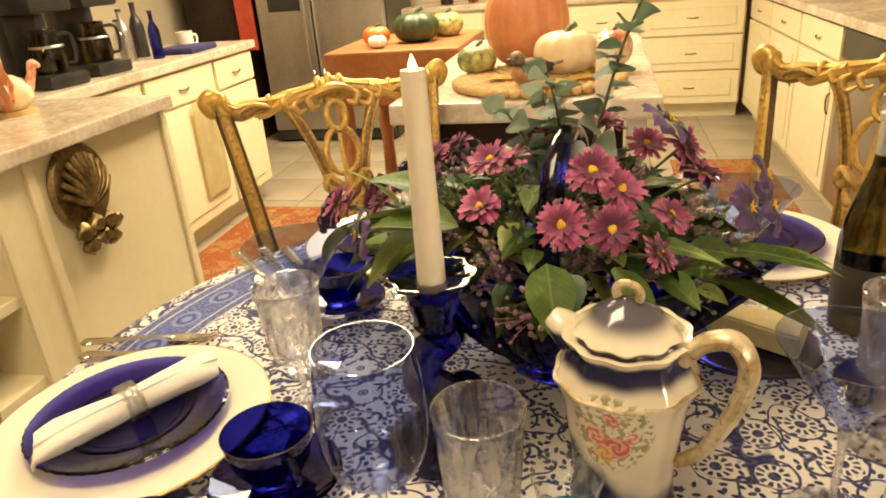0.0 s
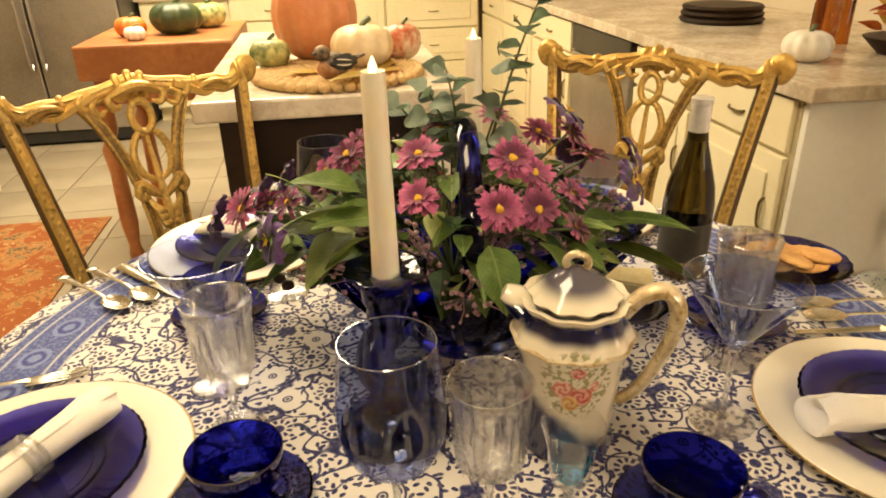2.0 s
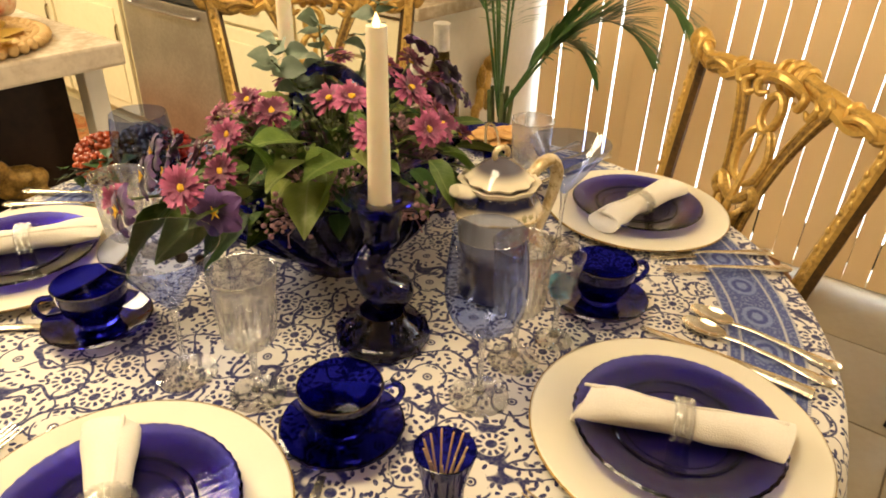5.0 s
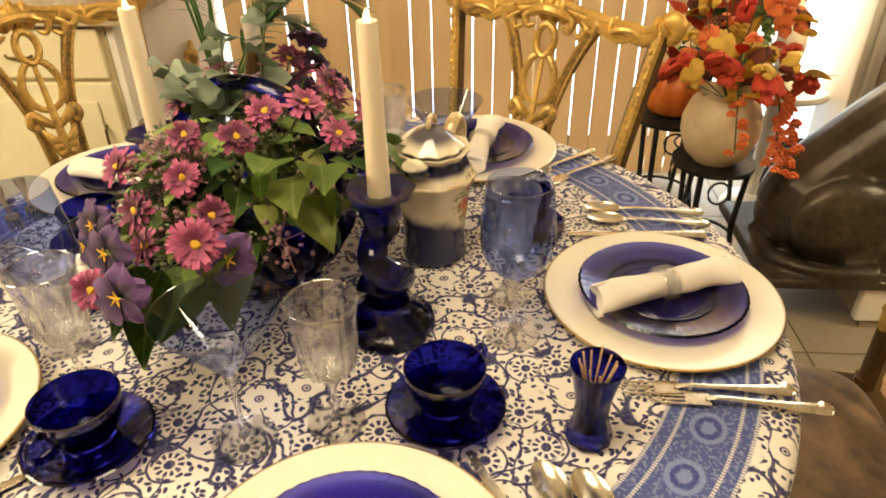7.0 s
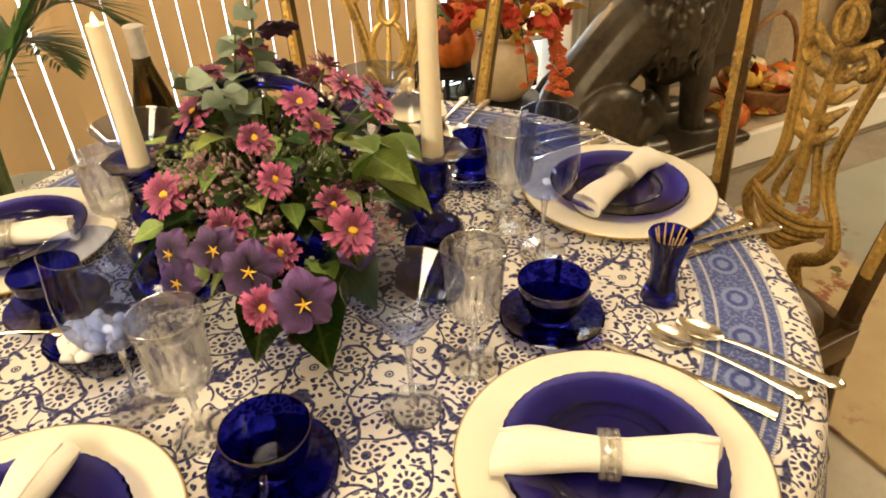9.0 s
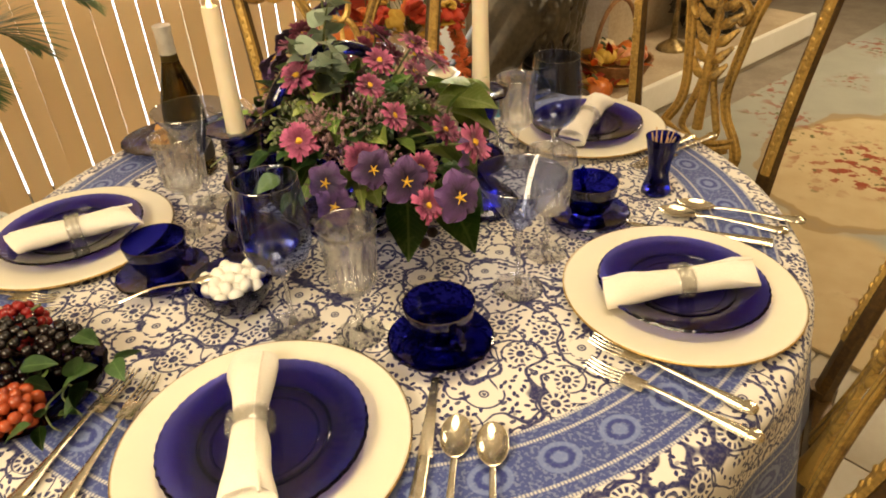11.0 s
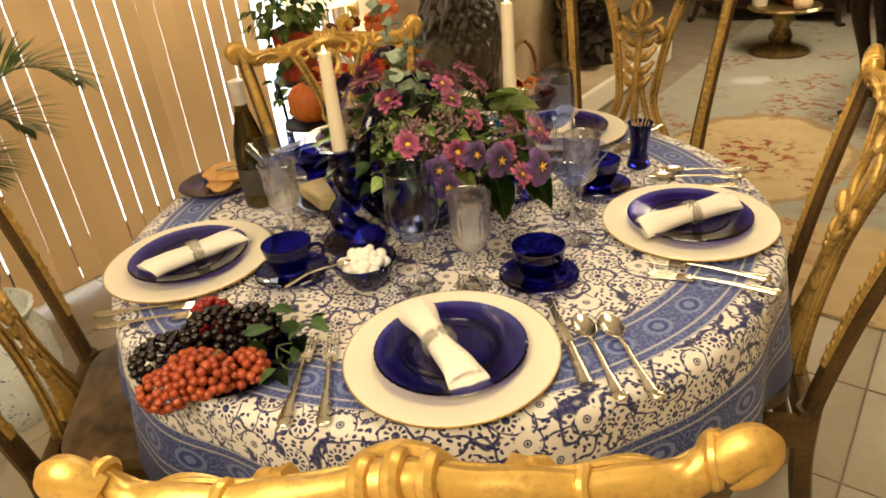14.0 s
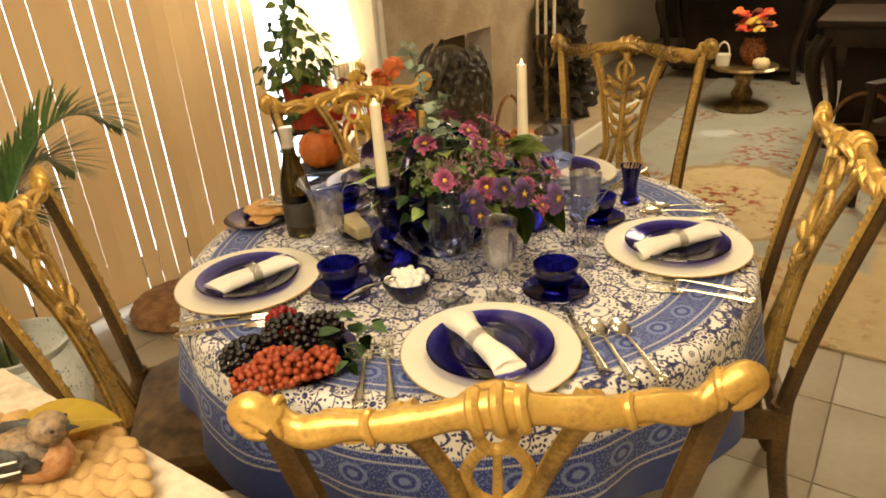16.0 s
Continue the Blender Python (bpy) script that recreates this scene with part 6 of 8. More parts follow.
def cabinet(m, w, rows, depth=0.58, doors=1):
    th = thing("base_cabinet", m, "cream painted base cabinet with bronze pulls", "cabinet", "kitchen base cabinets")
    part("body", box(0.002, 0.0, 0.10, w - 0.002, depth, 0.872, 0.002), "cabinet", th, "", False)
    part("plinth", box(0.002, 0.06, 0.0, w - 0.002, depth, 0.10), "cabinet", th, "", False)
    if rows == "door":
        d = framed(th, "drawer_front", 0.015, w - 0.015, 0.715, 0.86)
        pull(d, w / 2, 0.787)
        for k in range(doors):
            x0, x1 = 0.015 + k * (w - 0.02) / doors, 0.005 + (k + 1) * (w - 0.02) / doors
            d = framed(th, "door", x0, x1, 0.115, 0.70)
            pull(d, x1 - 0.05 if k == 0 else x0 + 0.05, 0.52, True)
    else:
        zs = [0.115, 0.36, 0.61, 0.86]
        for z0, z1 in zip(zs, zs[1:]):
            d = framed(th, "drawer_front", 0.015, w - 0.015, z0, z1 - 0.012)
            pull(d, w / 2, (z0 + z1) / 2)
    return th


def counter(name, a0, b0, a1, b1, label="polished beige granite worktop on the cream cabinets", z=0.872):
    tagged(part(name, box(a0, b0, z, a1, b1, z + 0.043, 0.006), "granite", None, "", False, room(0, 0)), label, "worktop")


for b, w in ((2.05, 0.60), (2.65, 0.60), (3.25, 0.43)):
    cabinet(room(-1.96, b, 0, 90), w, "door", 1.3)
counter("worktop", A0 + 0.02, 2.052, -1.925, 3.71)
for b1, w, kind in ((2.12, 0.54, "door"), (2.60, 0.48, "door"), (4.05, 0.7, "door"), (4.75, 0.7, "door"), (5.4, 0.65, "door")):
    cabinet(room(1.03, b1, 0, -90), w, kind, 0.9)
counter("worktop", 0.99, 1.50, A1 - 0.002, 5.40)
for a, w, kind in ((-1.5, 0.62, "drawers"), (-0.88, 0.6, "door"), (-0.28, 0.55, "drawers"), (0.27, 0.72, "drawers")):
    cabinet(room(a, 5.42, 0, 0), w, kind, 0.6)
counter("worktop", -1.52, 5.385, 1.6, 6.04)
dw = thing("dishwasher", room(1.03, 3.33, 0, -90), "stainless steel dishwasher with black control strip", "dishwasher")
part("body", box(0.004, 0.02, 0.1, 0.70, 0.6, 0.87, 0.003), "black", dw, "", False)
part("door", box(0.006, -0.02, 0.115, 0.694, 0.018, 0.735, 0.006), "steel", dw, "", False)
part("control_strip", box(0.006, -0.024, 0.742, 0.694, 0.018, 0.865, 0.006), "black", dw, "", False)
part("handle", swept([(0.1, -0.022, 0.70), (0.12, -0.05, 0.70), (0.58, -0.05, 0.70), (0.6, -0.022, 0.70)], 0.009, 8), "steel", dw)

# end panel of the worktop by the window, with its gilt cherub
tagged(part("end_panel", box(1.03, 1.555, 0.0, A1 - 0.004, 1.578, 0.872, 0.003), "white", None, "", False, room(0, 0)), "plain white panel closing the cabinet run", "panel", kind="structure")
M["cherub"] = gilt_mat("old_gilt_plaster", (0.13, 0.065, 0.018), (0.62, 0.40, 0.11), 0.42, 0.35, 0.7)
bm = bmesh.new()
for c, r in (((0, 0, 0.0), (0.035, 0.03, 0.055)), ((0.02, -0.01, 0.075), (0.027, 0.026, 0.03)), ((-0.035, -0.01, -0.06), (0.02, 0.02, 0.045)), ((-0.06, -0.01, -0.105), (0.017, 0.018, 0.04)), ((0.02, -0.005, -0.065), (0.02, 0.02, 0.05)), ((0.055, 0, 0.045), (0.045, 0.012, 0.035)), ((-0.035, -0.015, 0.04), (0.015, 0.015, 0.045)), ((0.05, 0.0, 0.09), (0.02, 0.012, 0.035))):
    blob(c, r, 2, bm, 0.25, 12.0)
orn = tagged(part("cherub_ornament", bm, "cherub", None, "", True, room(1.42, 1.532, 0.58)), "small gilded ornament hanging on the white panel", "ornament")
md = orn.modifiers.new("fuse", "REMESH")
md.mode, md.voxel_size, md.use_smooth_shade = "VOXEL", 0.005, True

# near cabinet with the carved shell
nc = thing("bar_cabinet", room(-1.45, 0.45, 0, 90), "cream bar cabinet with glazed niche and carved shell panel", "cabinet")
part("body", box(0.84, 0.0, 0.0, 1.60, 1.8, 0.872, 0.004), "cabinet", nc, "", False)
part("niche_back", box(0.0, 0.35, 0.0, 0.84, 1.8, 0.872, 0.002), "cabinet", nc, "", False)
part("niche_side", box(0.0, 0.0, 0.0, 0.05, 0.349, 0.872, 0.002), "cabinet", nc, "", False)
for z in (0.0, 0.28, 0.52, 0.80):
    part("shelf", box(0.052, 0.0, z, 0.838, 0.349, z + (0.072 if z > 0.7 else 0.03), 0.003), "cabinet", nc, "", False)
for x in (0.84, 0.965, 1.57):
    part("stile", box(x, -0.012, 0.0, x + 0.03, -0.001, 0.872, 0.003), "cabinet", nc, "", False)
counter("worktop", A0 + 0.02, 0.42, -1.40, 2.05)
glass_me = shared("tumbler", lathe([(0, 0.004), (0.03, 0.004), (0.032, 0), (0.034, 0.004), (0.037, 0.11), (0.036, 0.111)], 24), "crystal")
for k in range(8):
    o = new("tumbler", glass_me)
    o.matrix_basis = room(-1.56 - 0.12 * (k % 2), 0.60 + 0.17 * (k // 2), 0.31 + (0.24 if k % 3 == 0 else 0))
    tagged(o, "clear glass tumbler on a cabinet shelf", "tumbler", "tumblers in the niche")
sh = thing("shell_carving", room(-1.447, 1.585, 0.72, 90), "dark bronze carved scallop shell with scrolls", "carving")
part("back", lathe([(0, 0), (0.115, 0.0), (0.12, 0.008), (0.112, 0.02), (0, 0.022)], 40), "bronze", sh, "", True, pose(0, 0, 0.03, 90) @ Matrix.Diagonal((0.95, 1.05, 1, 1)))
for k in range(11):
    a = math.pi * (0.08 + 0.84 * k / 10)
    part("rib", swept([(0.0, -0.032, -0.03), (0.05 * math.cos(a), -0.045, -0.02 + 0.075 * math.sin(a)), (0.098 * math.cos(a), -0.03, 0.0 + 0.125 * math.sin(a))], [0.006, 0.011, 0.008], 6), "bronze", sh)
for c in ((-0.06, -0.035, -0.09), (-0.02, -0.045, -0.075), (0.03, -0.045, -0.08), (0.065, -0.035, -0.095), (0.0, -0.04, -0.12), (-0.045, -0.03, -0.135), (0.045, -0.03, -0.14)):
    part("scroll", blob(c, (0.03, 0.02, 0.026), 2, None, 0.5, 9.0), "bronze", sh)

# towel over a cabinet door
M["towel"] = stuff_mat("pale_yellow_terry", (0.70, 0.58, 0.27), (0.78, 0.68, 0.38), 0.95, 0, 12, 400, 0.5, 0.002)
bm = bmesh.new()
grid = [[bm.verts.new((-1.915 + 0.006 * math.sin(9 * i / 12 * 2.2) * j / 12 + 0.003 * noise.noise(Vector((i, j, 3)) * 0.4), 2.94 + 0.215 * i / 12, 0.235 + 0.475 * j / 12)) for j in range(13)] for i in range(13)]
for i in range(12):
    for j in range(12):
        bm.faces.new((grid[i][j], grid[i + 1][j], grid[i + 1][j + 1], grid[i][j + 1]))
bmesh.ops.solidify(bm, geom=bm.faces[:], thickness=0.006)
tagged(part("dish_towel", bm, "towel", None, "", True, room(0, 0)), "pale yellow dish towel hanging on a cabinet front", "towel")

# refrigerator
fr = thing("refrigerator", room(-2.5, 4.95), "stainless steel side-by-side refrigerator with ice dispenser", "refrigerator")
part("cabinet", box(0.0, 0.04, 0.02, 0.98, 0.75, 1.78, 0.01), "black", fr, "", False)
for x0, x1 in ((0.005, 0.43), (0.44, 0.975)):
    d = part("door", box(x0, -0.03, 0.10, x1, 0.035, 1.775, 0.012), "steel", fr, "", False)
    hx = x1 - 0.035 if x0 < 0.1 else x0 + 0.035
    part("handle", swept([(hx, -0.03, 0.55), (hx, -0.075, 0.58), (hx, -0.075, 1.42), (hx, -0.03, 1.45)], 0.011, 8), "steel", d)
part("ice_dispenser", box(0.10, -0.034, 0.98, 0.35, -0.028, 1.32, 0.002), "black", fr, "black ice dispenser", False)
part("grille", box(0.01, -0.01, 0.02, 0.97, 0.038, 0.095), "black", fr, "", False)
M["red"] = stuff_mat("red_cloth", (0.34, 0.03, 0.012), (0.46, 0.07, 0.025), 0.8, 0, 6, 60, 0.1)
tagged(part("hanging_towel", box(-2.66, 4.90, 0.72, -2.53, 4.94, 1.7, 0.01), "red", None, "", False, room(0, 0)), "red cloth hanging beside the refrigerator", "towel")
tagged(part("tall_panel", box(-3.1, 4.95, 0.0, -2.68, 5.7, 2.44, 0.003), "darkwood", None, "", False, room(0, 0)), "dark wooden tall panel beside the refrigerator", "panel", kind="structure")

# ---- island ----
isl = thing("island", room(0, 0), "dark kitchen island with gilded carving and granite top", "island")
part("body", box(-0.46, 1.90, 0.0, 0.06, 3.0, 0.86, 0.004), "darkwood", isl, "", False)
part("worktop", box(-0.552, 1.735, 0.862, 0.147, 3.06, 0.918, 0.008), "granite", isl, "beige granite top", False)
part("post", box(0.065, 1.80, 0.0, 0.115, 1.85, 0.861, 0.004), "white", isl, "", False)
part("post", box(-0.50, 1.80, 0.0, -0.45, 1.85, 0.861, 0.004), "darkwood", isl, "", False)
bm = bmesh.new()
r8 = random.Random(8)
for k in range(26):
    t = k / 25
    x = -0.40 + 0.40 * t
    z = 0.50 + 0.15 * math.sin(t * 3.4) + r8.uniform(-0.04, 0.04)
    blob((x, 1.885 - r8.uniform(0, 0.02), z), (r8.uniform(0.025, 0.05), 0.025, r8.uniform(0.022, 0.045)), 2, bm, 0.5, 10.0)
swept([(-0.42, 1.885, 0.60), (-0.47, 1.87, 0.50), (-0.40, 1.875, 0.42), (-0.3, 1.88, 0.44), (-0.26, 1.88, 0.52)], [0.015, 0.03, 0.035, 0.028, 0.015], 10, 1.0, (0, 1, 0), bm)
swag = part("gilded_swag", bm, "cherub", isl, "gilded carved fruit swag")
md = swag.modifiers.new("fuse", "REMESH")
md.mode, md.voxel_size, md.use_smooth_shade = "VOXEL", 0.006, True

# braided mat, pumpkins and bird on the island
M["straw"] = stuff_mat("braided_straw", (0.38, 0.23, 0.085), (0.58, 0.39, 0.16), 0.85, 0, 20, 120, 0.4, 0.003, vary=0.4)
mat = thing("braided_mat", room(-0.175, 1.985, 0.9185), "round braided straw mat on the granite top", "mat")
lobe = shared("braid_lobe", blob((0, 0, 0), (0.0195, 0.0122, 0.0125), 2, None, 0.15, 6.0), "straw")
part("backing", lathe([(0, 0.0), (0.225, 0.0), (0.228, 0.003), (0.225, 0.006), (0, 0.006)], 48), "straw", mat)
for ring_i in range(7):
    r = 0.02 + 0.034 * ring_i
    n_ = max(8, int(2 * math.pi * r / 0.030))
    for k in range(n_):
        a = 2 * math.pi * k / n_
        for s in (-1, 1):
            stick("braid_lobe", lobe, mat, Matrix.Translation(((r + s * 0.0085) * math.cos(a + 0.25 * s * 0.03 / max(r, 0.03)), (r + s * 0.0085) * math.sin(a + 0.25 * s * 0.03 / max(r, 0.03)), 0.0125)) @ Matrix.Rotation(a + math.pi / 2 + s * 0.75, 4, "Z"))
M["orange"] = stuff_mat("orange_pumpkin_skin", (0.52, 0.12, 0.018), (0.66, 0.20, 0.03), 0.42, 0, 8, 60, 0.15)
M["salmon"] = stuff_mat("salmon_pumpkin_glaze", (0.56, 0.20, 0.08), (0.66, 0.29, 0.13), 0.35, 0, 7, 60, 0.1)
M["cream_pumpkin"] = stuff_mat("cream_pumpkin_skin", (0.70, 0.52, 0.28), (0.78, 0.64, 0.42), 0.45, 0, 7, 60, 0.12)
M["white_pumpkin"] = stuff_mat("white_pumpkin_skin", (0.72, 0.66, 0.54), (0.80, 0.75, 0.65), 0.5, 0, 7, 60, 0.12)
M["gourd"] = stuff_mat("striped_green_gourd", (0.08, 0.12, 0.03), (0.60, 0.56, 0.22), 0.45, 0, 14, 60, 0.15)
M["dark_gourd"] = stuff_mat("dark_green_squash", (0.02, 0.035, 0.012), (0.06, 0.08, 0.025), 0.4, 0, 10, 60, 0.1)
M["striped"] = stuff_mat("red_striped_gourd", (0.50, 0.10, 0.03), (0.74, 0.60, 0.40), 0.45, 0, 16, 60, 0.1)


def pumpkin(m, r, h, mat_, label, ribs=10):
    th = thing("pumpkin", m, label, "pumpkin", "pumpkins and gourds")
    prof = [(0.0, 0.08 * h)] + [(r * math.sin(math.pi * (0.06 + 0.88 * t)) ** 0.75, h * (0.5 - 0.5 * math.cos(math.pi * t))) for t in np.linspace(0, 1, 13)] + [(0.0, 0.93 * h)]
    part("flesh", lathe(prof, 60, ribs, 0.05), mat_, th)
    part("stem", swept([(0, 0, h * 0.9), (0.01 * r / 0.1, 0, h * 1.05), (0.03 * r / 0.1, 0.01, h * 1.15)], [0.012 * r / 0.1, 0.009 * r / 0.1, 0.011 * r / 0.1], 6), "stalk", th)


ZI = 0.936
pumpkin(room(-0.23, 2.22, ZI), 0.125, 0.25, "salmon", "large salmon-orange ceramic pumpkin on the mat")
pumpkin(room(-0.10, 2.03, ZI), 0.088, 0.115, "cream_pumpkin", "pale cream pumpkin on the braided mat")
pumpkin(room(0.03, 2.13, ZI), 0.055, 0.10, "striped", "red and cream striped gourd on the mat", 8)
pumpkin(room(-0.37, 2.10, ZI), 0.058, 0.078, "gourd", "green striped gourd on the braided mat", 9)
pumpkin(room(1.20, 1.84, 0.9155), 0.068, 0.085, "white_pumpkin", "small white pumpkin on the granite worktop")
bird = thing("bird_figurine", room(-0.187, 1.845, 0.9395, 214), "small brown songbird figurine on the braided mat", "figurine")
M["bird"] = stuff_mat("brown_painted_feathers", (0.06, 0.045, 0.03), (0.30, 0.20, 0.11), 0.6, 0, 30, 120, 0.3, 0.002)
bm = blob((0, 0, 0.035), (0.045, 0.03, 0.033), 3, None, 0.1)
blob((0.035, 0, 0.07), (0.022, 0.02, 0.02), 3, bm)
swept([(-0.03, 0, 0.035), (-0.07, 0, 0.045), (-0.10, 0, 0.05)], [0.02, 0.013, 0.008], 8, 0.5, (0, 0, 1), bm)
part("body", bm, "bird", bird)
part("beak", lathe([(0.005, 0), (0, 0.016)], 8), "black", bird, "", True, pose(0.055, 0, 0.07, 0, 90, 0))
M["wing"] = stuff_mat("dark_painted_wing", (0.012, 0.011, 0.011), (0.05, 0.045, 0.04), 0.6, 0, 60, 200, 0.4, 0.002)
M["rust"] = stuff_mat("rust_painted_breast", (0.30, 0.13, 0.05), (0.48, 0.26, 0.12), 0.6, 0, 40, 160, 0.3, 0.002)
part("breast", blob((0.012, 0, 0.030), (0.039, 0.029, 0.029), 3), "rust", bird, "rust-brown breast")
for s in (-1, 1):
    wing = part("wing", blob((-0.014, s * 0.026, 0.042), (0.042, 0.008, 0.021), 3, None, 0.3), "wing", bird, "dark wing")
    for q in (-0.006, 0.008):
        part("wing_bar", swept([(0.012, s * 0.0335, 0.046 + q), (-0.015, s * 0.0352, 0.042 + q), (-0.040, s * 0.031, 0.040 + q * 0.6)], [0.001, 0.002, 0.0008], 6), "linen", wing, "pale wing bar")
    part("eye", blob((0.048, s * 0.014, 0.076), (0.003, 0.003, 0.003), 1), "black", bird)
M["autumn"] = stuff_mat("yellow_autumn_leaf", (0.55, 0.33, 0.04), (0.68, 0.46, 0.08), 0.6, 0, 25, 90, 0.2, vary=0.4)
for a, b, t in ((-0.10, 1.86, 20), (-0.22, 1.93, 200), (-0.05, 1.95, 75)):
    ob = part("autumn_leaf", leaf_mesh(0.11, 0.035, 0.1, 0.2), "autumn", None, "", True, room(a, b, 0.9375, t))
    tagged(ob, "yellow silk autumn leaf on the braided mat", "leaf", "autumn leaves")

M["dry_leaf"] = leaf_mat("yellow_autumn_leaf", (0.42, 0.28, 0.03), (0.60, 0.42, 0.06), (0.66, 0.55, 0.16))
tagged(part("autumn_leaf", leaf_mesh(0.15, 0.045, 0.15, 0.12, 10), "dry_leaf", None, "", True, room(-0.072, 1.815, 0.948, -150)), "large yellow autumn leaf lying on the braided mat", "leaf")

# ---- butcher block cart ----
cart = thing("butcher_block", room(-0.84, 3.1), "orange-brown butcher block table on turned legs", "table")
part("top", box(-0.30, -0.33, 0.80, 0.28, 0.33, 0.93, 0.01), "redwood", cart, "", False)
part("apron", box(-0.26, -0.29, 0.70, 0.24, 0.29, 0.799, 0.005), "redwood", cart, "", False)
for x in (-0.25, 0.23):
    for y in (-0.28, 0.28):
        part("leg", lathe([(0, 0), (0.025, 0), (0.03, 0.06), (0.022, 0.1), (0.035, 0.2), (0.03, 0.42), (0.04, 0.52), (0.024, 0.56), (0.038, 0.6), (0.038, 0.70), (0, 0.70)], 20), "redwood", cart, "", True, at(x, y))
pumpkin(room(-0.80, 3.05, 0.931), 0.10, 0.12, "dark_gourd", "dark green squash on the butcher block")
pumpkin(room(-0.97, 3.0, 0.931), 0.06, 0.075, "orange", "small orange gourd on the butcher block")
pumpkin(room(-0.93, 2.88, 0.931), 0.04, 0.05, "white_pumpkin", "tiny white gourd on the butcher block")
pumpkin(room(-0.70, 3.22, 0.931), 0.075, 0.10, "gourd", "pale striped gourd on the butcher block")


# ---- counter clutter ----
def coffee_maker(m):
    th = thing("coffee_maker", m, "black drip coffee maker with glass jug", "coffee maker", "coffee makers")
    part("base", box(-0.09, -0.12, 0.0, 0.09, 0.12, 0.05, 0.012), "black", th)
    part("column", box(-0.09, 0.04, 0.05, 0.09, 0.12, 0.27, 0.012), "black", th)
    part("head", box(-0.09, -0.12, 0.27, 0.09, 0.12, 0.36, 0.015), "black", th)
    jug = part("jug", lathe([(0, 0.052), (0.055, 0.052), (0.062, 0.08), (0.06, 0.14), (0.045, 0.19), (0.048, 0.21), (0.044, 0.212)], 32, off=(0, -0.035, 0)), "bottle", th, "dark glass jug")
    part("handle", swept([(0.05, -0.05, 0.19), (0.09, -0.07, 0.18), (0.09, -0.07, 0.09), (0.06, -0.05, 0.08)], 0.007, 6), "black", jug)
    part("steel_band", lathe([(0.0605, 0.145), (0.063, 0.15), (0.0605, 0.155)], 32, off=(0, -0.035, 0)), "steel", th)


coffee_maker(room(-2.10, 2.32, 0.9155, 80))
coffee_maker(room(-2.12, 2.62, 0.9155, 80))
coffee_maker(room(-2.35, 2.02, 0.9155, 80))


def bottle(m, r, h, mat_, label):
    th = thing("bottle", m, label, "bottle", "bottles on the worktops")
    part("glass", lathe([(0, 0), (r, 0), (r, h * 0.55), (r * 0.75, h * 0.68), (r * 0.35, h * 0.78), (r * 0.35, h * 0.95), (0, h * 0.95)], 24), mat_, th)
    part("cap", lathe([(0, h * 0.951), (r * 0.4, h * 0.951), (r * 0.4, h), (0, h)], 20), "black", th)


M["amber"] = thick_glass("amber_glass", (0.45, 0.16, 0.02))
for a, b, r, h, mt, lb in ((-2.15, 2.86, 0.03, 0.2, "crystal", "small clear bottle on the worktop"), (-2.2, 2.96, 0.035, 0.24, "steel", "steel shaker on the worktop"), (-2.1, 3.05, 0.028, 0.22, "cobalt", "blue glass bottle on the worktop"), (-2.25, 3.14, 0.035, 0.26, "black", "black bottle on the worktop"), (-2.3, 2.8, 0.04, 0.3, "black", "tall black flask on the worktop"),
                           (1.35, 1.98, 0.04, 0.26, "amber", "amber glass candle holder on the worktop"), (1.5, 2.1, 0.035, 0.3, "amber", "tall amber bottle on the worktop"), (1.75, 2.0, 0.045, 0.22, "red", "red jar on the worktop"), (-1.2, 5.6, 0.05, 0.22, "darkwood", "dark jar on the back worktop"), (-1.0, 5.65, 0.04, 0.28, "amber", "amber bottle on the back worktop"), (-0.3, 5.65, 0.06, 0.2, "black", "black pot on the back worktop")):
    bottle(room(a, b, 0.9155), r, h, mt, lb)
M["towel_blue"] = stuff_mat("dark_blue_terry", (0.018, 0.014, 0.06), (0.045, 0.04, 0.13), 0.95, 0, 12, 300, 0.4, 0.002)
mug = thing("mug", room(-2.15, 3.38, 0.9155, 60), "white ceramic mug on the worktop", "mug")
part("cup", lathe([(0, 0.004), (0.036, 0), (0.04, 0.01), (0.042, 0.09), (0.039, 0.09), (0.036, 0.012), (0, 0.01)], 32), "white_pumpkin", mug)
part("handle", swept([(0.04, 0, 0.07), (0.065, 0, 0.065), (0.065, 0, 0.03), (0.04, 0, 0.022)], 0.006, 6), "white_pumpkin", mug)
tagged(part("folded_towel", box(-2.2, 3.15, 0.9155, -1.98, 3.40, 0.945, 0.012), "towel_blue", None, "", True, room(0, 0)), "folded dark blue kitchen towel on the worktop", "towel")
tk = thing("turkey_figurine", room(-1.78, 1.80, 0.9155, 60), "cream and rust ceramic turkey figurine on the worktop", "figurine")
part("body", blob((0, 0, 0.06), (0.06, 0.05, 0.055), 3, None, 0.2), "cream_pumpkin", tk)
part("tail", blob((-0.03, 0, 0.095), (0.025, 0.085, 0.08), 3, None, 0.5), "salmon", tk)
part("head", swept([(0.05, 0, 0.07), (0.07, 0, 0.11), (0.08, 0, 0.14), (0.1, 0, 0.13)], [0.018, 0.013, 0.015, 0.006], 8), "striped", tk)
part("base", lathe([(0, 0), (0.06, 0), (0.055, 0.012), (0, 0.014)], 24), "straw", tk)
tv = thing("rattan_trays", room(1.45, 2.75, 0.9155), "stack of round dark rattan trays on the worktop", "trays")
for k in range(3):
    part("tray", lathe([(0, 0.024 * k), (0.16 - 0.004 * k, 0.024 * k), (0.172 - 0.004 * k, 0.012 + 0.024 * k), (0.162 - 0.004 * k, 0.022 + 0.024 * k), (0, 0.018 + 0.024 * k)], 40, 30, 0.006), "darkwood", tv)
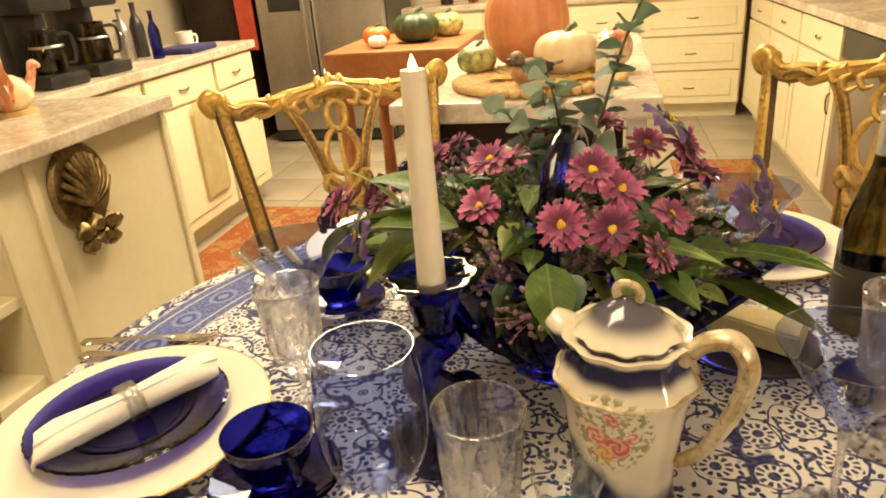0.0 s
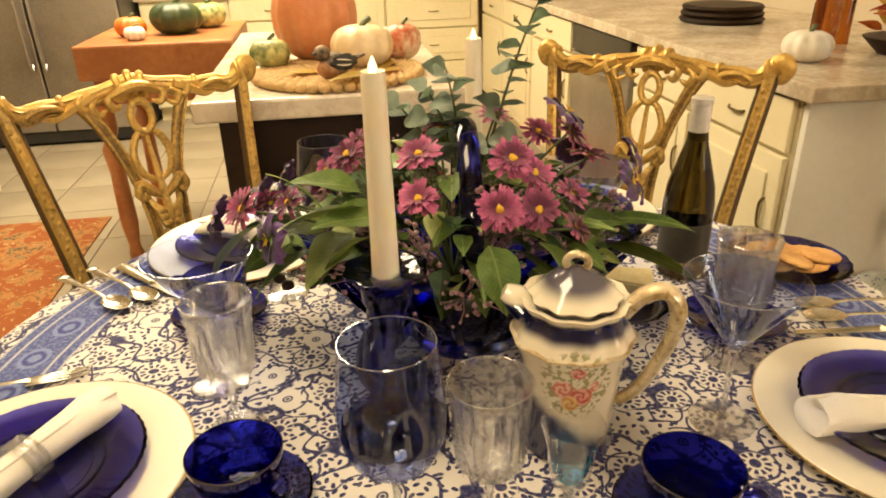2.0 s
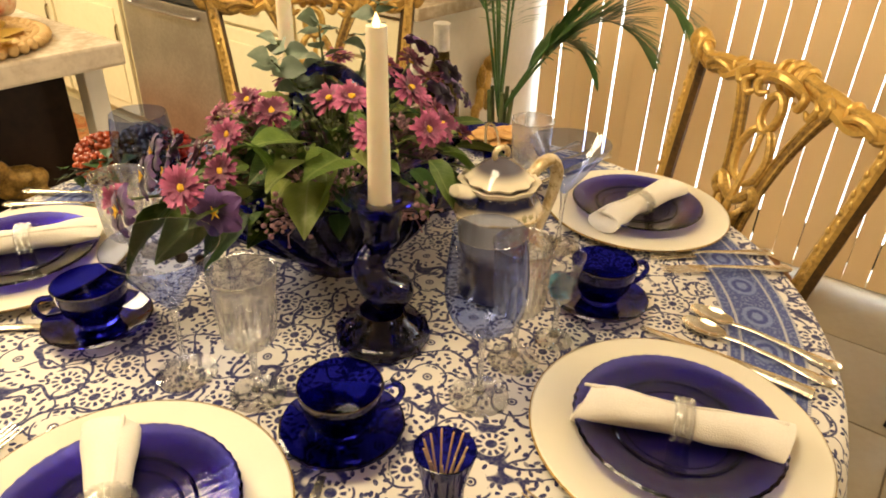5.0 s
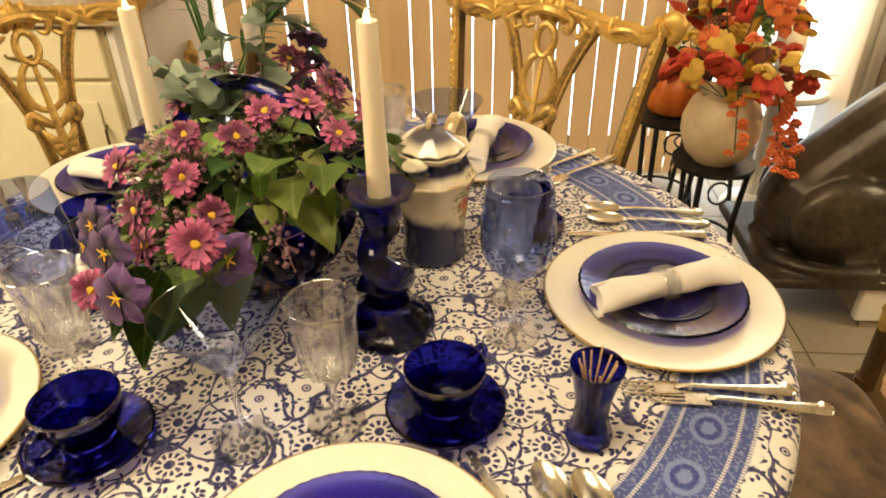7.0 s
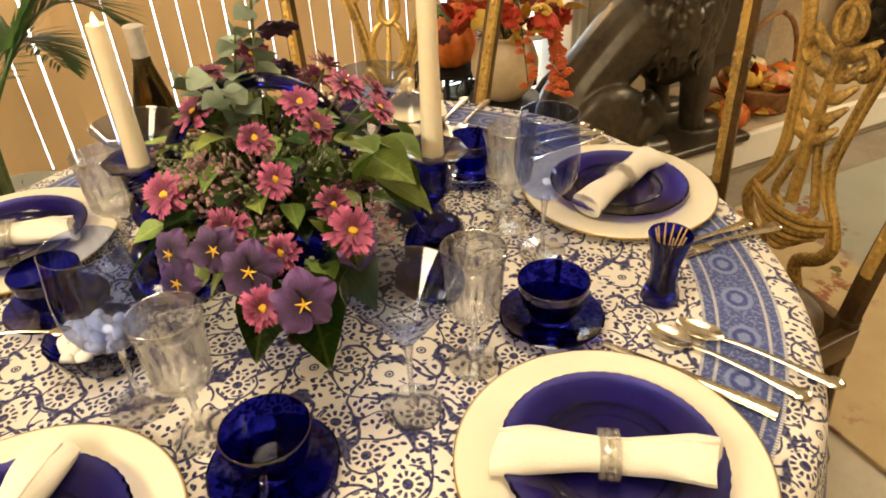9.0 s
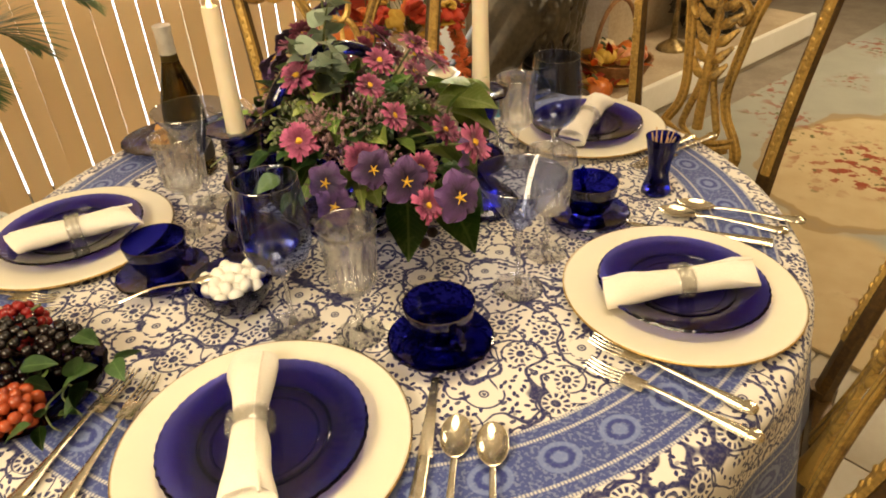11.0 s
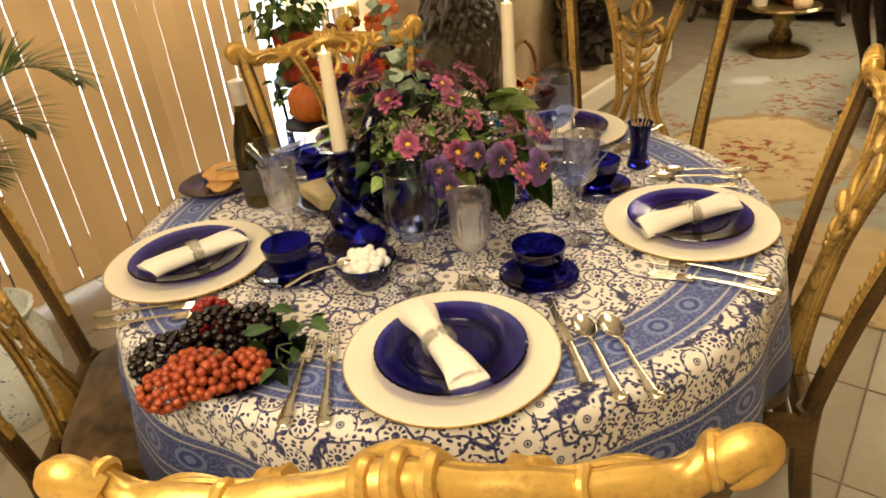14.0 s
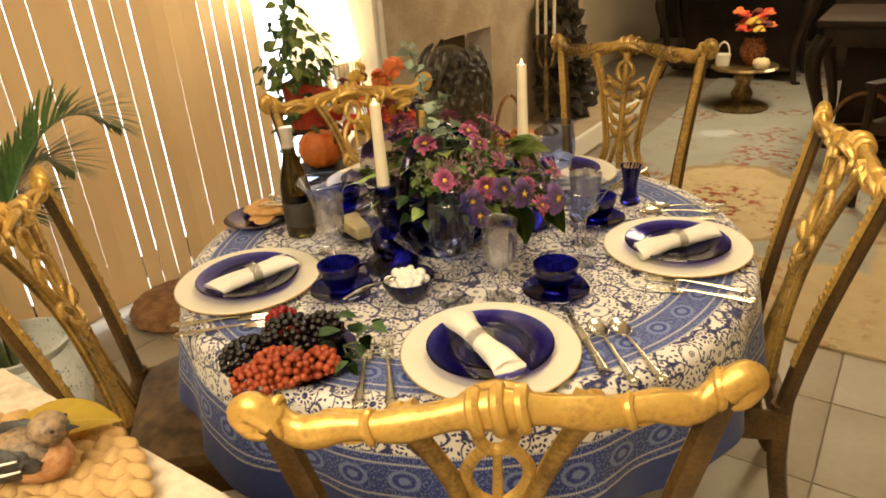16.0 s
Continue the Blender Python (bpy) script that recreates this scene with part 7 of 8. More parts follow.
arr = thing("autumn_arrangement", room(1.55, 1.85, 0.9155), "low autumn arrangement of berries and leaves in a bowl", "flowers")
part("bowl", lathe([(0, 0.0), (0.08, 0.0), (0.13, 0.05), (0.125, 0.052), (0, 0.02)], 32), "darkwood", arr)
AUT = [shared("leaf", leaf_mesh(0.075, 0.02, 0.3, 0.3, 6), m) for m in ("autumn", "red", "orange")]
for k in range(40):
    a = k * 2.4
    stick("leaf", AUT[k % 3], arr, Matrix.Translation((0.09 * math.cos(a) * (k / 40), 0.09 * math.sin(a) * (k / 40), 0.06 + 0.08 * rng.random())) @ pose(0, 0, 0, rng.uniform(-40, 40), rng.uniform(-60, 10), math.degrees(a)))

# ---- blinds ----
bl = thing("vertical_blinds", room(1.85, 0), "closed beige vertical blinds with daylight in the gaps", "blinds", kind="")
SLATS = [shared("slat", box(-0.0008, -w, 0.03, 0.0008, w, 2.10), "blind") for w in (0.0384, 0.0401, 0.0408, 0.0394)]
for k in range(23):
    b = -0.33 + 0.0828 * k
    o = stick("slat", SLATS[(k * 5 + k // 3) % 4], bl, Matrix.Translation((0, b + 0.0016 * math.sin(k * 4.1), 2.1)) @ Matrix.Rotation(0.0011 * math.sin(k * 2.3), 4, "X") @ Matrix.Translation((0, 0, -2.1)) @ Matrix.Rotation(radians(6 * math.sin(k * 2.7) + 4 * math.sin(k * 0.9)), 4, "Z"))
part("headrail", box(-0.03, -0.40, 2.10, 0.03, 1.50, 2.15, 0.004), "white", bl, "", False)
win = thing("door_1", room(1.97, 0), "sliding glass patio door behind the blinds", "door", kind="structure")
for b in (-1.05, 0.25, 1.575):
    part("frame", box(-0.02, b, 0.0, 0.03, b + 0.045, 2.15, 0.003), "white", win, "", False)
part("sill", box(-0.06, -1.05, 0.0, 0.05, 1.62, 0.025, 0.003), "white", win, "", False)
for b0, b1 in ((-1.004, 0.249), (0.296, 1.574)):
    o = part("pane", box(0.0, b0, 0.026, 0.006, b1, 2.149), "pane", win, "", False)
    o.visible_shadow = False

# ---- chimney breast and hearth ----
def stone_wall():
    slab("wall_chimney_left", 1.40, -1.31, 0.0, 1.60, -0.82, H, "stone", "beige stucco chimney breast beside the fire opening")
    slab("wall_chimney_right", 1.40, -3.4, 0.0, 1.60, -1.92, H, "stone", "beige stucco chimney breast beyond the fire opening")
    slab("wall_chimney_head", 1.40, -1.92, 0.89, 1.60, -1.31, H, "stone", "beige stucco chimney breast above the fire opening")
    slab("firebox", 1.86, -1.95, 0.0, 1.9, -1.28, 0.95, "soot", "sooty back of the fireplace")
    slab("hearth", 0.86, -3.3, 0.0, 1.399, -0.70, 0.15, "stone", "raised stone hearth with a white painted edge", "hearth")
    slab("hearth_trim", 0.825, -3.3, 0.03, 0.858, -0.665, 0.17, "white", "white moulded trim along the hearth", "trim", 0.008)
    slab("hearth_skirt", 0.835, -3.3, 0.0, 0.857, -0.69, 0.029, "tile", "cream tile strip under the hearth trim", "trim", 0.002)
    slab("trim_1", 1.37, -0.80, 0.0, 1.60, -0.765, H, "white", "white fluted corner moulding of the chimney", "trim", 0.006)
    slab("trim_2", 1.385, -0.762, 0.0, 1.60, -0.735, H, "white", "white fluted corner moulding of the chimney", "trim", 0.006)


stone_wall()
M["statue"] = stuff_mat("dark_verdigris_bronze", (0.022, 0.017, 0.011), (0.080, 0.064, 0.042), 0.34, 0.3, 4, 40, 0.15, 0.005)


def lion():
    """Seated lion: haunches at +y, sloping back, upright forelegs and a deep mane of wavy locks."""
    bm = bmesh.new()
    swept([(0, 0.40, 0.12), (0, 0.36, 0.20), (0, 0.24, 0.33), (0, 0.10, 0.45), (0, -0.02, 0.52)], [0.10, 0.125, 0.125, 0.135, 0.15], 20, 1.05, (1, 0, 0), bm)
    for c, r in (((0, 0.38, 0.12), (0.13, 0.11, 0.12)), ((0, -0.06, 0.40), (0.14, 0.13, 0.20)), ((0, -0.05, 0.58), (0.15, 0.16, 0.15)), ((0, -0.18, 0.65), (0.085, 0.11, 0.10)), ((0, -0.28, 0.62), (0.05, 0.06, 0.05)), ((0, -0.02, 0.70), (0.12, 0.13, 0.09))):
        blob(c, r, 3, bm)
    for s in (-1, 1):
        blob((s * 0.14, 0.28, 0.165), (0.062, 0.165, 0.145), 3, bm)
        swept([(s * 0.15, 0.16, 0.24), (s * 0.17, 0.11, 0.17), (s * 0.165, 0.22, 0.07), (s * 0.165, 0.28, 0.05)], [0.05, 0.045, 0.042, 0.035], 12, 1.0, (0, 1, 0), bm)
        swept([(s * 0.165, 0.26, 0.045), (s * 0.17, 0.12, 0.045), (s * 0.17, 0.04, 0.04)], [0.04, 0.042, 0.045], 12, 0.8, (0, 0, 1), bm)
        swept([(s * 0.09, -0.08, 0.46), (s * 0.105, -0.13, 0.30), (s * 0.10, -0.15, 0.10), (s * 0.10, -0.17, 0.05)], [0.085, 0.06, 0.048, 0.05], 14, 1.0, (0, 1, 0), bm)
        blob((s * 0.10, -0.22, 0.045), (0.055, 0.08, 0.04), 3, bm)
        blob((s * 0.085, -0.12, 0.745), (0.03, 0.02, 0.03), 2, bm)
    swept([(0, 0.48, 0.07), (-0.14, 0.47, 0.045), (-0.225, 0.36, 0.045), (-0.23, 0.20, 0.045)], [0.028, 0.024, 0.02, 0.034], 10, 1.0, (0, 0, 1), bm)
    r7 = random.Random(7)
    for k in range(150):
        a = k * 2.39996
        lev = (k + 0.5) / 150
        rr = 0.165 * math.sin(math.pi * (0.16 + 0.52 * (1 - lev) + 0.1 * lev))
        c, s_ = math.cos(a), math.sin(a)
        if s_ < -0.75 and lev > 0.45:
            continue
        z = 0.40 + 0.36 * lev
        w = r7.uniform(-0.35, 0.35)
        o = Vector((rr * c, -0.05 + rr * s_ * 1.05, z))
        t = Vector((-s_, c, 0))
        d = Vector((c, s_, 0))
        swept([o + Vector((0, 0, 0.045)) - d * 0.02, o + d * 0.022 + t * 0.02 * w, o + d * 0.026 + t * 0.05 * w - Vector((0, 0, 0.05)), o + d * 0.016 - t * 0.02 * w - Vector((0, 0, 0.10)), o + d * 0.026 + t * 0.03 * w - Vector((0, 0, 0.13))],
              [0.010, 0.020, 0.017, 0.013, 0.004], 6, 0.8, (0, 0, 1), bm, 3)
    box(-0.25, -0.34, -0.005, 0.25, 0.52, 0.03, 0.01, bm)
    lion_ob = tagged(part("lion_statue", bm, "statue", None, "", True, room(1.06, -0.88, 0.156)), "large dark bronze seated lion statue on the hearth", "statue")
    md = lion_ob.modifiers.new("fuse", "REMESH")
    md.mode, md.voxel_size, md.use_smooth_shade = "VOXEL", 0.0075, True


lion()
bm = bmesh.new()
for c, r in (((0, 0, 0.2), (0.2, 0.2, 0.22)), ((0.02, 0.05, 0.45), (0.17, 0.16, 0.25)), ((0.05, 0, 0.72), (0.13, 0.13, 0.2)), ((-0.12, 0.12, 0.42), (0.1, 0.12, 0.07)), ((0.12, -0.1, 0.3), (0.12, 0.1, 0.2))):
    blob(c, r, 4, bm, 0.6, 16.0)
tagged(part("dark_statue", bm, "statue", None, "", True, room(1.18, -2.6, 0.15)), "dark bronze statue standing on the hearth", "statue")
cd = thing("candelabrum", room(1.12, -2.15, 0.151), "tall brass candelabrum with ivory candles on the hearth", "candelabrum")
part("pole", lathe([(0, 0), (0.09, 0), (0.08, 0.02), (0.02, 0.06), (0.012, 0.3), (0.02, 0.35), (0.012, 0.5), (0, 0.5)], 20), "bronze", cd)
for s in (-1, 0, 1):
    part("arm", swept([(0, 0, 0.44), (s * 0.035, 0, 0.46), (s * 0.05, s * 0.02, 0.55), (s * 0.05, s * 0.02, 0.66)], [0.009, 0.008, 0.008, 0.014], 8), "bronze", cd)
    part("candle", lathe([(0, 0.66), (0.011, 0.66), (0.01, 0.98), (0, 0.985)], 16, off=(s * 0.05, s * 0.02, 0)), "wax", cd, "ivory candle")

# basket of pumpkins on the hearth
M["wicker"] = stuff_mat("brown_wicker", (0.16, 0.07, 0.02), (0.32, 0.16, 0.06), 0.7, 0, 20, 120, 0.4, 0.003)
bk = thing("wicker_basket", room(1.06, -1.52, 0.1505), "brown wicker basket heaped with autumn pumpkins", "basket")
part("bowl", lathe([(0, 0.005), (0.13, 0.005), (0.18, 0.1), (0.19, 0.12), (0.18, 0.12), (0.12, 0.02), (0, 0.02)], 48, 24, 0.02), "wicker", bk)
part("handle", tube([(0.0, 0.18 * math.cos(a), 0.1 + 0.30 * math.sin(a)) for a in np.linspace(0, math.pi, 17)], 0.011, 8), "wicker", bk)
for x, y, z, r, mt in ((0.02, 0.06, 0.22, 0.075, "orange"), (-0.05, -0.07, 0.23, 0.07, "orange"), (-0.08, 0.03, 0.235, 0.06, "salmon"), (0.08, -0.02, 0.25, 0.05, "cream_pumpkin"), (-0.04, 0.13, 0.26, 0.05, "autumn"), (-0.12, -0.02, 0.25, 0.045, "striped")):
    pumpkin(room(1.06 + x, -1.52 + y, 0.02 + z), r, r * 1.3, mt, "small autumn pumpkin heaped in the basket")
pumpkin(room(0.96, -1.25, 0.151), 0.075, 0.10, "orange", "orange pumpkin standing on the hearth")
sp = thing("autumn_spray", room(0.97, -1.33, 0.151), "spray of red and yellow silk autumn leaves", "leaves")
for k in range(46):
    a = rng.uniform(0, 6.28)
    stick("leaf", AUT[k % 3], sp, Matrix.Translation((0.12 * math.cos(a) * rng.random(), 0.22 * math.sin(a) * rng.random(), 0.02 + 0.16 * rng.random())) @ pose(0, 0, 0, rng.uniform(-50, 50), rng.uniform(-60, 20), math.degrees(a)))


# ---- plant stands by the window ----
def iron_stand(a, b, h, r):
    th = thing("plant_stand", room(a, b), "black wrought-iron plant stand with scrolls", "plant stand", "iron plant stands")
    part("top", lathe([(r - 0.012, h - 0.012), (r, h - 0.012), (r, h), (r - 0.012, h)], 36), "iron", th)
    part("plate", lathe([(0, h - 0.008), (r - 0.01, h - 0.008), (r - 0.01, h - 0.002), (0, h - 0.002)], 36), "iron", th)
    for k in range(3):
        t = 2 * math.pi * k / 3 + 0.5
        c, s = math.cos(t), math.sin(t)
        part("leg", tube([(r * 0.95 * c, r * 0.95 * s, h), (r * 0.8 * c, r * 0.8 * s, h * 0.5), (r * 1.1 * c, r * 1.1 * s, 0)], 0.009, 6), "iron", th)
        part("scroll", tube([((r - 0.002) * math.cos(t + 0.5 + 0.25 * math.cos(q)), (r - 0.002) * math.sin(t + 0.5 + 0.25 * math.cos(q)), h - 0.055 + 0.035 * math.sin(q)) for q in np.linspace(0, 6.28, 15)[:-1]], 0.004, 5, 1.0, (0, 0, 1), None, True), "iron", th)
    part("ring", tube([(r * 0.85 * math.cos(q), r * 0.85 * math.sin(q), h * 0.45) for q in np.linspace(0, 6.28, 31)[:-1]], 0.005, 5, 1.0, (0, 0, 1), None, True), "iron", th)


iron_stand(1.024, -0.21, 0.475, 0.12)
iron_stand(1.28, -0.13, 0.52, 0.13)
iron_stand(1.58, -0.36, 0.62, 0.13)
M["cream_jar"] = stuff_mat("cream_stoneware", (0.56, 0.44, 0.26), (0.66, 0.54, 0.36), 0.35, 0, 5, 40, 0.08)
vs_ = thing("stoneware_vase", room(1.024, -0.21, 0.4755), "round cream stoneware vase on an iron stand", "vase")
part("jar", lathe([(0, 0.003), (0.06, 0.0), (0.09, 0.03), (0.112, 0.09), (0.112, 0.13), (0.095, 0.18), (0.075, 0.2), (0.08, 0.215), (0.072, 0.215), (0.07, 0.19), (0, 0.15)], 48), "cream_jar", vs_)
fl = thing("autumn_flowers", room(1.024, -0.21, 0.66), "red, orange and gold silk autumn flowers in a vase", "flowers")
M["crimson"] = stuff_mat("crimson_silk_petal", (0.42, 0.02, 0.012), (0.60, 0.07, 0.03), 0.7, 0, 30, 120, 0.2, vary=0.5)
M["coral"] = stuff_mat("coral_silk_petal", (0.58, 0.09, 0.02), (0.74, 0.22, 0.06), 0.7, 0, 30, 120, 0.2, vary=0.5)
M["maroon"] = stuff_mat("maroon_silk_petal", (0.10, 0.02, 0.012), (0.20, 0.05, 0.03), 0.7, 0, 30, 120, 0.2, vary=0.5)
BLOOM = []
for mt in ("crimson", "coral", "maroon", "autumn"):
    bm = bmesh.new()
    r9 = random.Random(len(BLOOM))
    for k in range(16):
        d = Vector((r9.gauss(0, 1), r9.gauss(0, 1), abs(r9.gauss(0, 1)))).normalized()
        blob(d * 0.022, (0.016, 0.016, 0.009), 1, bm, 0.5, 20)
    BLOOM.append(shared("bloom", bm, mt))
for k in range(75):
    a, el = rng.uniform(0, 6.28), rng.random()
    d = Vector((math.cos(a) * (1 - 0.5 * el), math.sin(a) * (1 - 0.5 * el), 0.25 + 1.2 * el))
    p = d * rng.uniform(0.09, 0.235)
    if k % 3 < 2:
        stick("bloom", BLOOM[rng.randrange(4)], fl, Matrix.Translation(p) @ pose(0, 0, 0, rng.uniform(-60, 60), rng.uniform(-60, 60)) @ Matrix.Scale(rng.uniform(0.6, 1.35), 4))
    else:
        stick("leaf", AUT[k % 2], fl, Matrix.Translation(p) @ pose(0, 0, 0, rng.uniform(-50, 50), rng.uniform(-80, 20), math.degrees(a)))
    if k % 4 == 0:
        part("stalk", swept([(0, 0, 0), p * 0.5, p], 0.002, 4, n=3), "stalk", fl)
for ox, oy, top_, n_ in ((-0.11, -0.10, 0.06, 26), (-0.07, -0.16, 0.02, 34), (-0.13, 0.02, 0.1, 12)):
    for k in range(n_):
        t = k / n_
        p = Vector((ox - 0.02 * t + rng.uniform(-0.02, 0.02), oy - 0.02 * t + rng.uniform(-0.02, 0.02), top_ - 0.22 * t))
        stick("bloom", BLOOM[1], fl, Matrix.Translation(p) @ Matrix.Scale(0.42, 4))
    part("stalk", swept([(0, 0, 0.02), (ox * 0.6, oy * 0.6, top_ + 0.06), (ox, oy, top_ - 0.02), (ox - 0.02, oy - 0.02, top_ - 0.2)], 0.0022, 5), "stalk", fl)
pumpkin(room(1.28, -0.13, 0.5205), 0.098, 0.16, "orange", "bright orange pumpkin on an iron stand")
rp = thing("planter", room(1.58, -0.36, 0.6205), "red and green painted planter with trailing ivy", "planter")
part("pot", lathe([(0, 0), (0.08, 0.0), (0.1, 0.2), (0.105, 0.22), (0.095, 0.22), (0.09, 0.18), (0, 0.17)], 32), "red", rp)
ivy = thing("ivy_plant", room(1.58, -0.36, 0.80), "trailing green ivy in a red planter", "plant")
IVY = [shared("leaf", leaf_mesh(0.055, 0.024, 0.3, 0.2, 6), m) for m in ("leaf", "leaf", "leaf_dark", "leaf_pale")]
for k in range(330):
    a, t = rng.uniform(0, 6.28), rng.random()
    if k % 3:
        p = Vector((math.cos(a) * 0.19 * t, math.sin(a) * 0.19 * t, 0.05 + 0.46 * rng.random() * (1.15 - t)))
    else:
        p = Vector((math.cos(a) * (0.10 + 0.05 * t), math.sin(a) * (0.10 + 0.05 * t), 0.12 - 0.45 * t))
    stick("leaf", IVY[k % 4], ivy, Matrix.Translation(p) @ pose(0, 0, 0, rng.uniform(-40, 40), rng.uniform(0, 70), math.degrees(a)) @ Matrix.Scale(rng.uniform(0.7, 1.3), 4))
for k in range(9):
    a = 0.7 * k
    part("stem", swept([(0, 0, -0.01), (0.06 * math.cos(a), 0.06 * math.sin(a), 0.2), (0.13 * math.cos(a), 0.13 * math.sin(a), 0.05), (0.14 * math.cos(a), 0.14 * math.sin(a), -0.3)], 0.002, 4), "stalk", ivy)

# lamp in the corner
M["shade"] = glow("lit_lampshade", (1.0, 0.80, 0.48), 2.2)
lt = thing("side_table", room(1.62, -0.60), "small white round side table in the corner", "table")
part("top", lathe([(0, 0.48), (0.17, 0.48), (0.175, 0.49), (0.17, 0.505), (0, 0.505)], 36), "white", lt)
part("column", lathe([(0, 0), (0.12, 0), (0.1, 0.03), (0.03, 0.06), (0.03, 0.45), (0.1, 0.479), (0, 0.479)], 24), "white", lt)
lp = thing("table_lamp", room(1.62, -0.60, 0.5055), "lit table lamp with fringed cream shade", "lamp")
part("base", lathe([(0, 0), (0.07, 0), (0.06, 0.02), (0.03, 0.05), (0.055, 0.13), (0.05, 0.2), (0.015, 0.28), (0.01, 0.45), (0, 0.45)], 28), "white_pumpkin", lp)
part("shade", lathe([(0.175, 0.40), (0.178, 0.405), (0.125, 0.78), (0.122, 0.775), (0.172, 0.40)], 48, 16, 0.02), "shade", lp, "glowing cream shade")
for k in range(40):
    a = 2 * math.pi * k / 40
    part("fringe", lathe([(0, -0.075), (0.004, -0.07), (0.006, -0.02), (0.003, 0.0), (0, 0.0)], 6, off=(0.174 * math.cos(a), 0.174 * math.sin(a), 0.40)), "cream_jar", lp)
bulb = bpy.data.lights.new("lamp_bulb", "POINT")
bulb.energy, bulb.color, bulb.shadow_soft_size = 32, WARM, 0.05
new("lamp_bulb", bulb).matrix_world = room(1.62, -0.60, 1.36)

# ---- palm ----
pl = thing("palm_pot", room(1.29, 1.33), "round white porcelain planter painted with blue leaves", "planter")
M["bluewhite"] = rug_mat("blue_and_white_porcelain", ((0.62, 0.64, 0.60), (0.68, 0.70, 0.66), (0.60, 0.62, 0.60), (0.06, 0.10, 0.24)), 0.10)
part("pot", lathe([(0, 0.004), (0.11, 0.0), (0.15, 0.06), (0.175, 0.16), (0.17, 0.27), (0.145, 0.34), (0.16, 0.365), (0.165, 0.375), (0.15, 0.375), (0.13, 0.34), (0, 0.30)], 48), "bluewhite", pl)
M["frond"] = stuff_mat("palm_green", (0.035, 0.10, 0.022), (0.09, 0.19, 0.05), 0.4, 0, 10, 60, 0.1)
pm = thing("palm", room(1.29, 1.37, 0.30), "green potted palm with arching feathered fronds", "palm")
for k in range(5):
    a = 1.3 * k
    part("trunk", swept([(0.02 * math.cos(a), 0.02 * math.sin(a), 0), (0.03 * math.cos(a), 0.03 * math.sin(a), 0.15), (0.045 * math.cos(a), 0.045 * math.sin(a), 0.32)], [0.012, 0.010, 0.007], 8), "stalk", pm)


def frond(az, reach, rise, drop, n=54):
    """One frond: a curved rib with paired narrow leaflets."""
    d = U * math.cos(az) + V * math.sin(az)
    loc = lambda w: Matrix.Rotation(-TH, 3, "Z") @ w
    rib = [loc(d * (reach * t)) + Vector((0, 0, 0.22 + rise * math.sin(min(1.0, t * 1.15) * math.pi / 2) - drop * t ** 3)) for t in np.linspace(0, 1, 18)]
    bm = tube(rib, lerp_list([0.006, 0.0015], 18), 5, 1.0, (0, 0, 1))
    dl = loc(d)
    side0 = dl.cross(Vector((0, 0, 1))).normalized()
    for k in range(n):
        t = 0.28 + 0.71 * k / (n - 1)
        f = t * 17
        i = min(int(f), 16)
        p = rib[i].lerp(rib[i + 1], f - i)
        tan = (rib[i + 1] - rib[i]).normalized()
        ln = 0.27 * math.sin(math.pi * (0.2 + 0.72 * (k / n))) * (0.75 + 0.3 * reach)
        for s in (-1, 1):
            x = (tan * (0.85 if reach > 0.4 else 0.40) + side0 * s * (0.62 if reach > 0.4 else 0.92) + Vector((0, 0, 0.08 + 0.1 * math.sin(k * 2.3 + s)))).normalized()
            w = x.cross(Vector((0, 0, 1))).normalized()
            q = [p, p + x * ln * 0.4 + Vector((0, 0, 0.004)), p + x * ln * 0.75 - Vector((0, 0, 0.006)), p + x * ln - Vector((0, 0, 0.018))]
            hw = (0.002, 0.0052, 0.0042, 0.0004)
            vv = [[bm.verts.new(c - w * h), bm.verts.new(c + w * h)] for c, h in zip(q, hw)]
            for e, g in zip(vv, vv[1:]):
                bm.faces.new((e[0], e[1], g[1], g[0]))
    part("frond", bm, "frond", pm)


for az, reach, rise, drop in ((-1.49, 0.60, 0.58, 0.17), (-1.25, 0.48, 0.44, 0.16), (2.0, 0.2, 0.95, 0.0), (1.2, 0.22, 0.9, 0.0), (0.9, 0.28, 0.8, 0.05), (2.6, 0.25, 0.75, 0.05), (-1.0, 0.32, 0.36, 0.2), (-2.4, 0.16, 0.98, 0.0), (0.3, 0.22, 0.6, 0.08)):
    frond(az, reach, rise, drop)

ft = thing("floor_cushion", room(1.60, 0.54), "round brown ribbed floor cushion by the window", "cushion")
part("pad", lathe([(0, 0.0), (0.2, 0.0), (0.23, 0.03), (0.21, 0.07), (0.1, 0.085), (0, 0.088)], 48, 20, 0.03), "wicker", ft)

# ---- living room furniture ----
pd = thing("pedestal_table", room(0.19, -3.77, 0.012), "low carved wooden pedestal table with round top", "table")
part("base", lathe([(0, 0), (0.2, 0.0), (0.21, 0.02), (0.16, 0.04), (0.06, 0.06), (0, 0.07)], 40, 12, 0.02), "bronze", pd)
part("column", lathe([(0, 0.06), (0.055, 0.06), (0.085, 0.12), (0.05, 0.19), (0.075, 0.25), (0.06, 0.31), (0, 0.31)], 32), "bronze", pd)
part("top", lathe([(0, 0.31), (0.22, 0.31), (0.25, 0.325), (0.24, 0.342), (0, 0.338)], 48, 16, 0.02), "bronze", pd)
M["copper"] = stuff_mat("dark_copper", (0.16, 0.050, 0.016), (0.34, 0.13, 0.045), 0.28, 0.6, 12, 60, 0.1)
cv = thing("copper_vase", room(0.15, -3.80, 0.351), "copper vase with mixed autumn flowers", "vase")
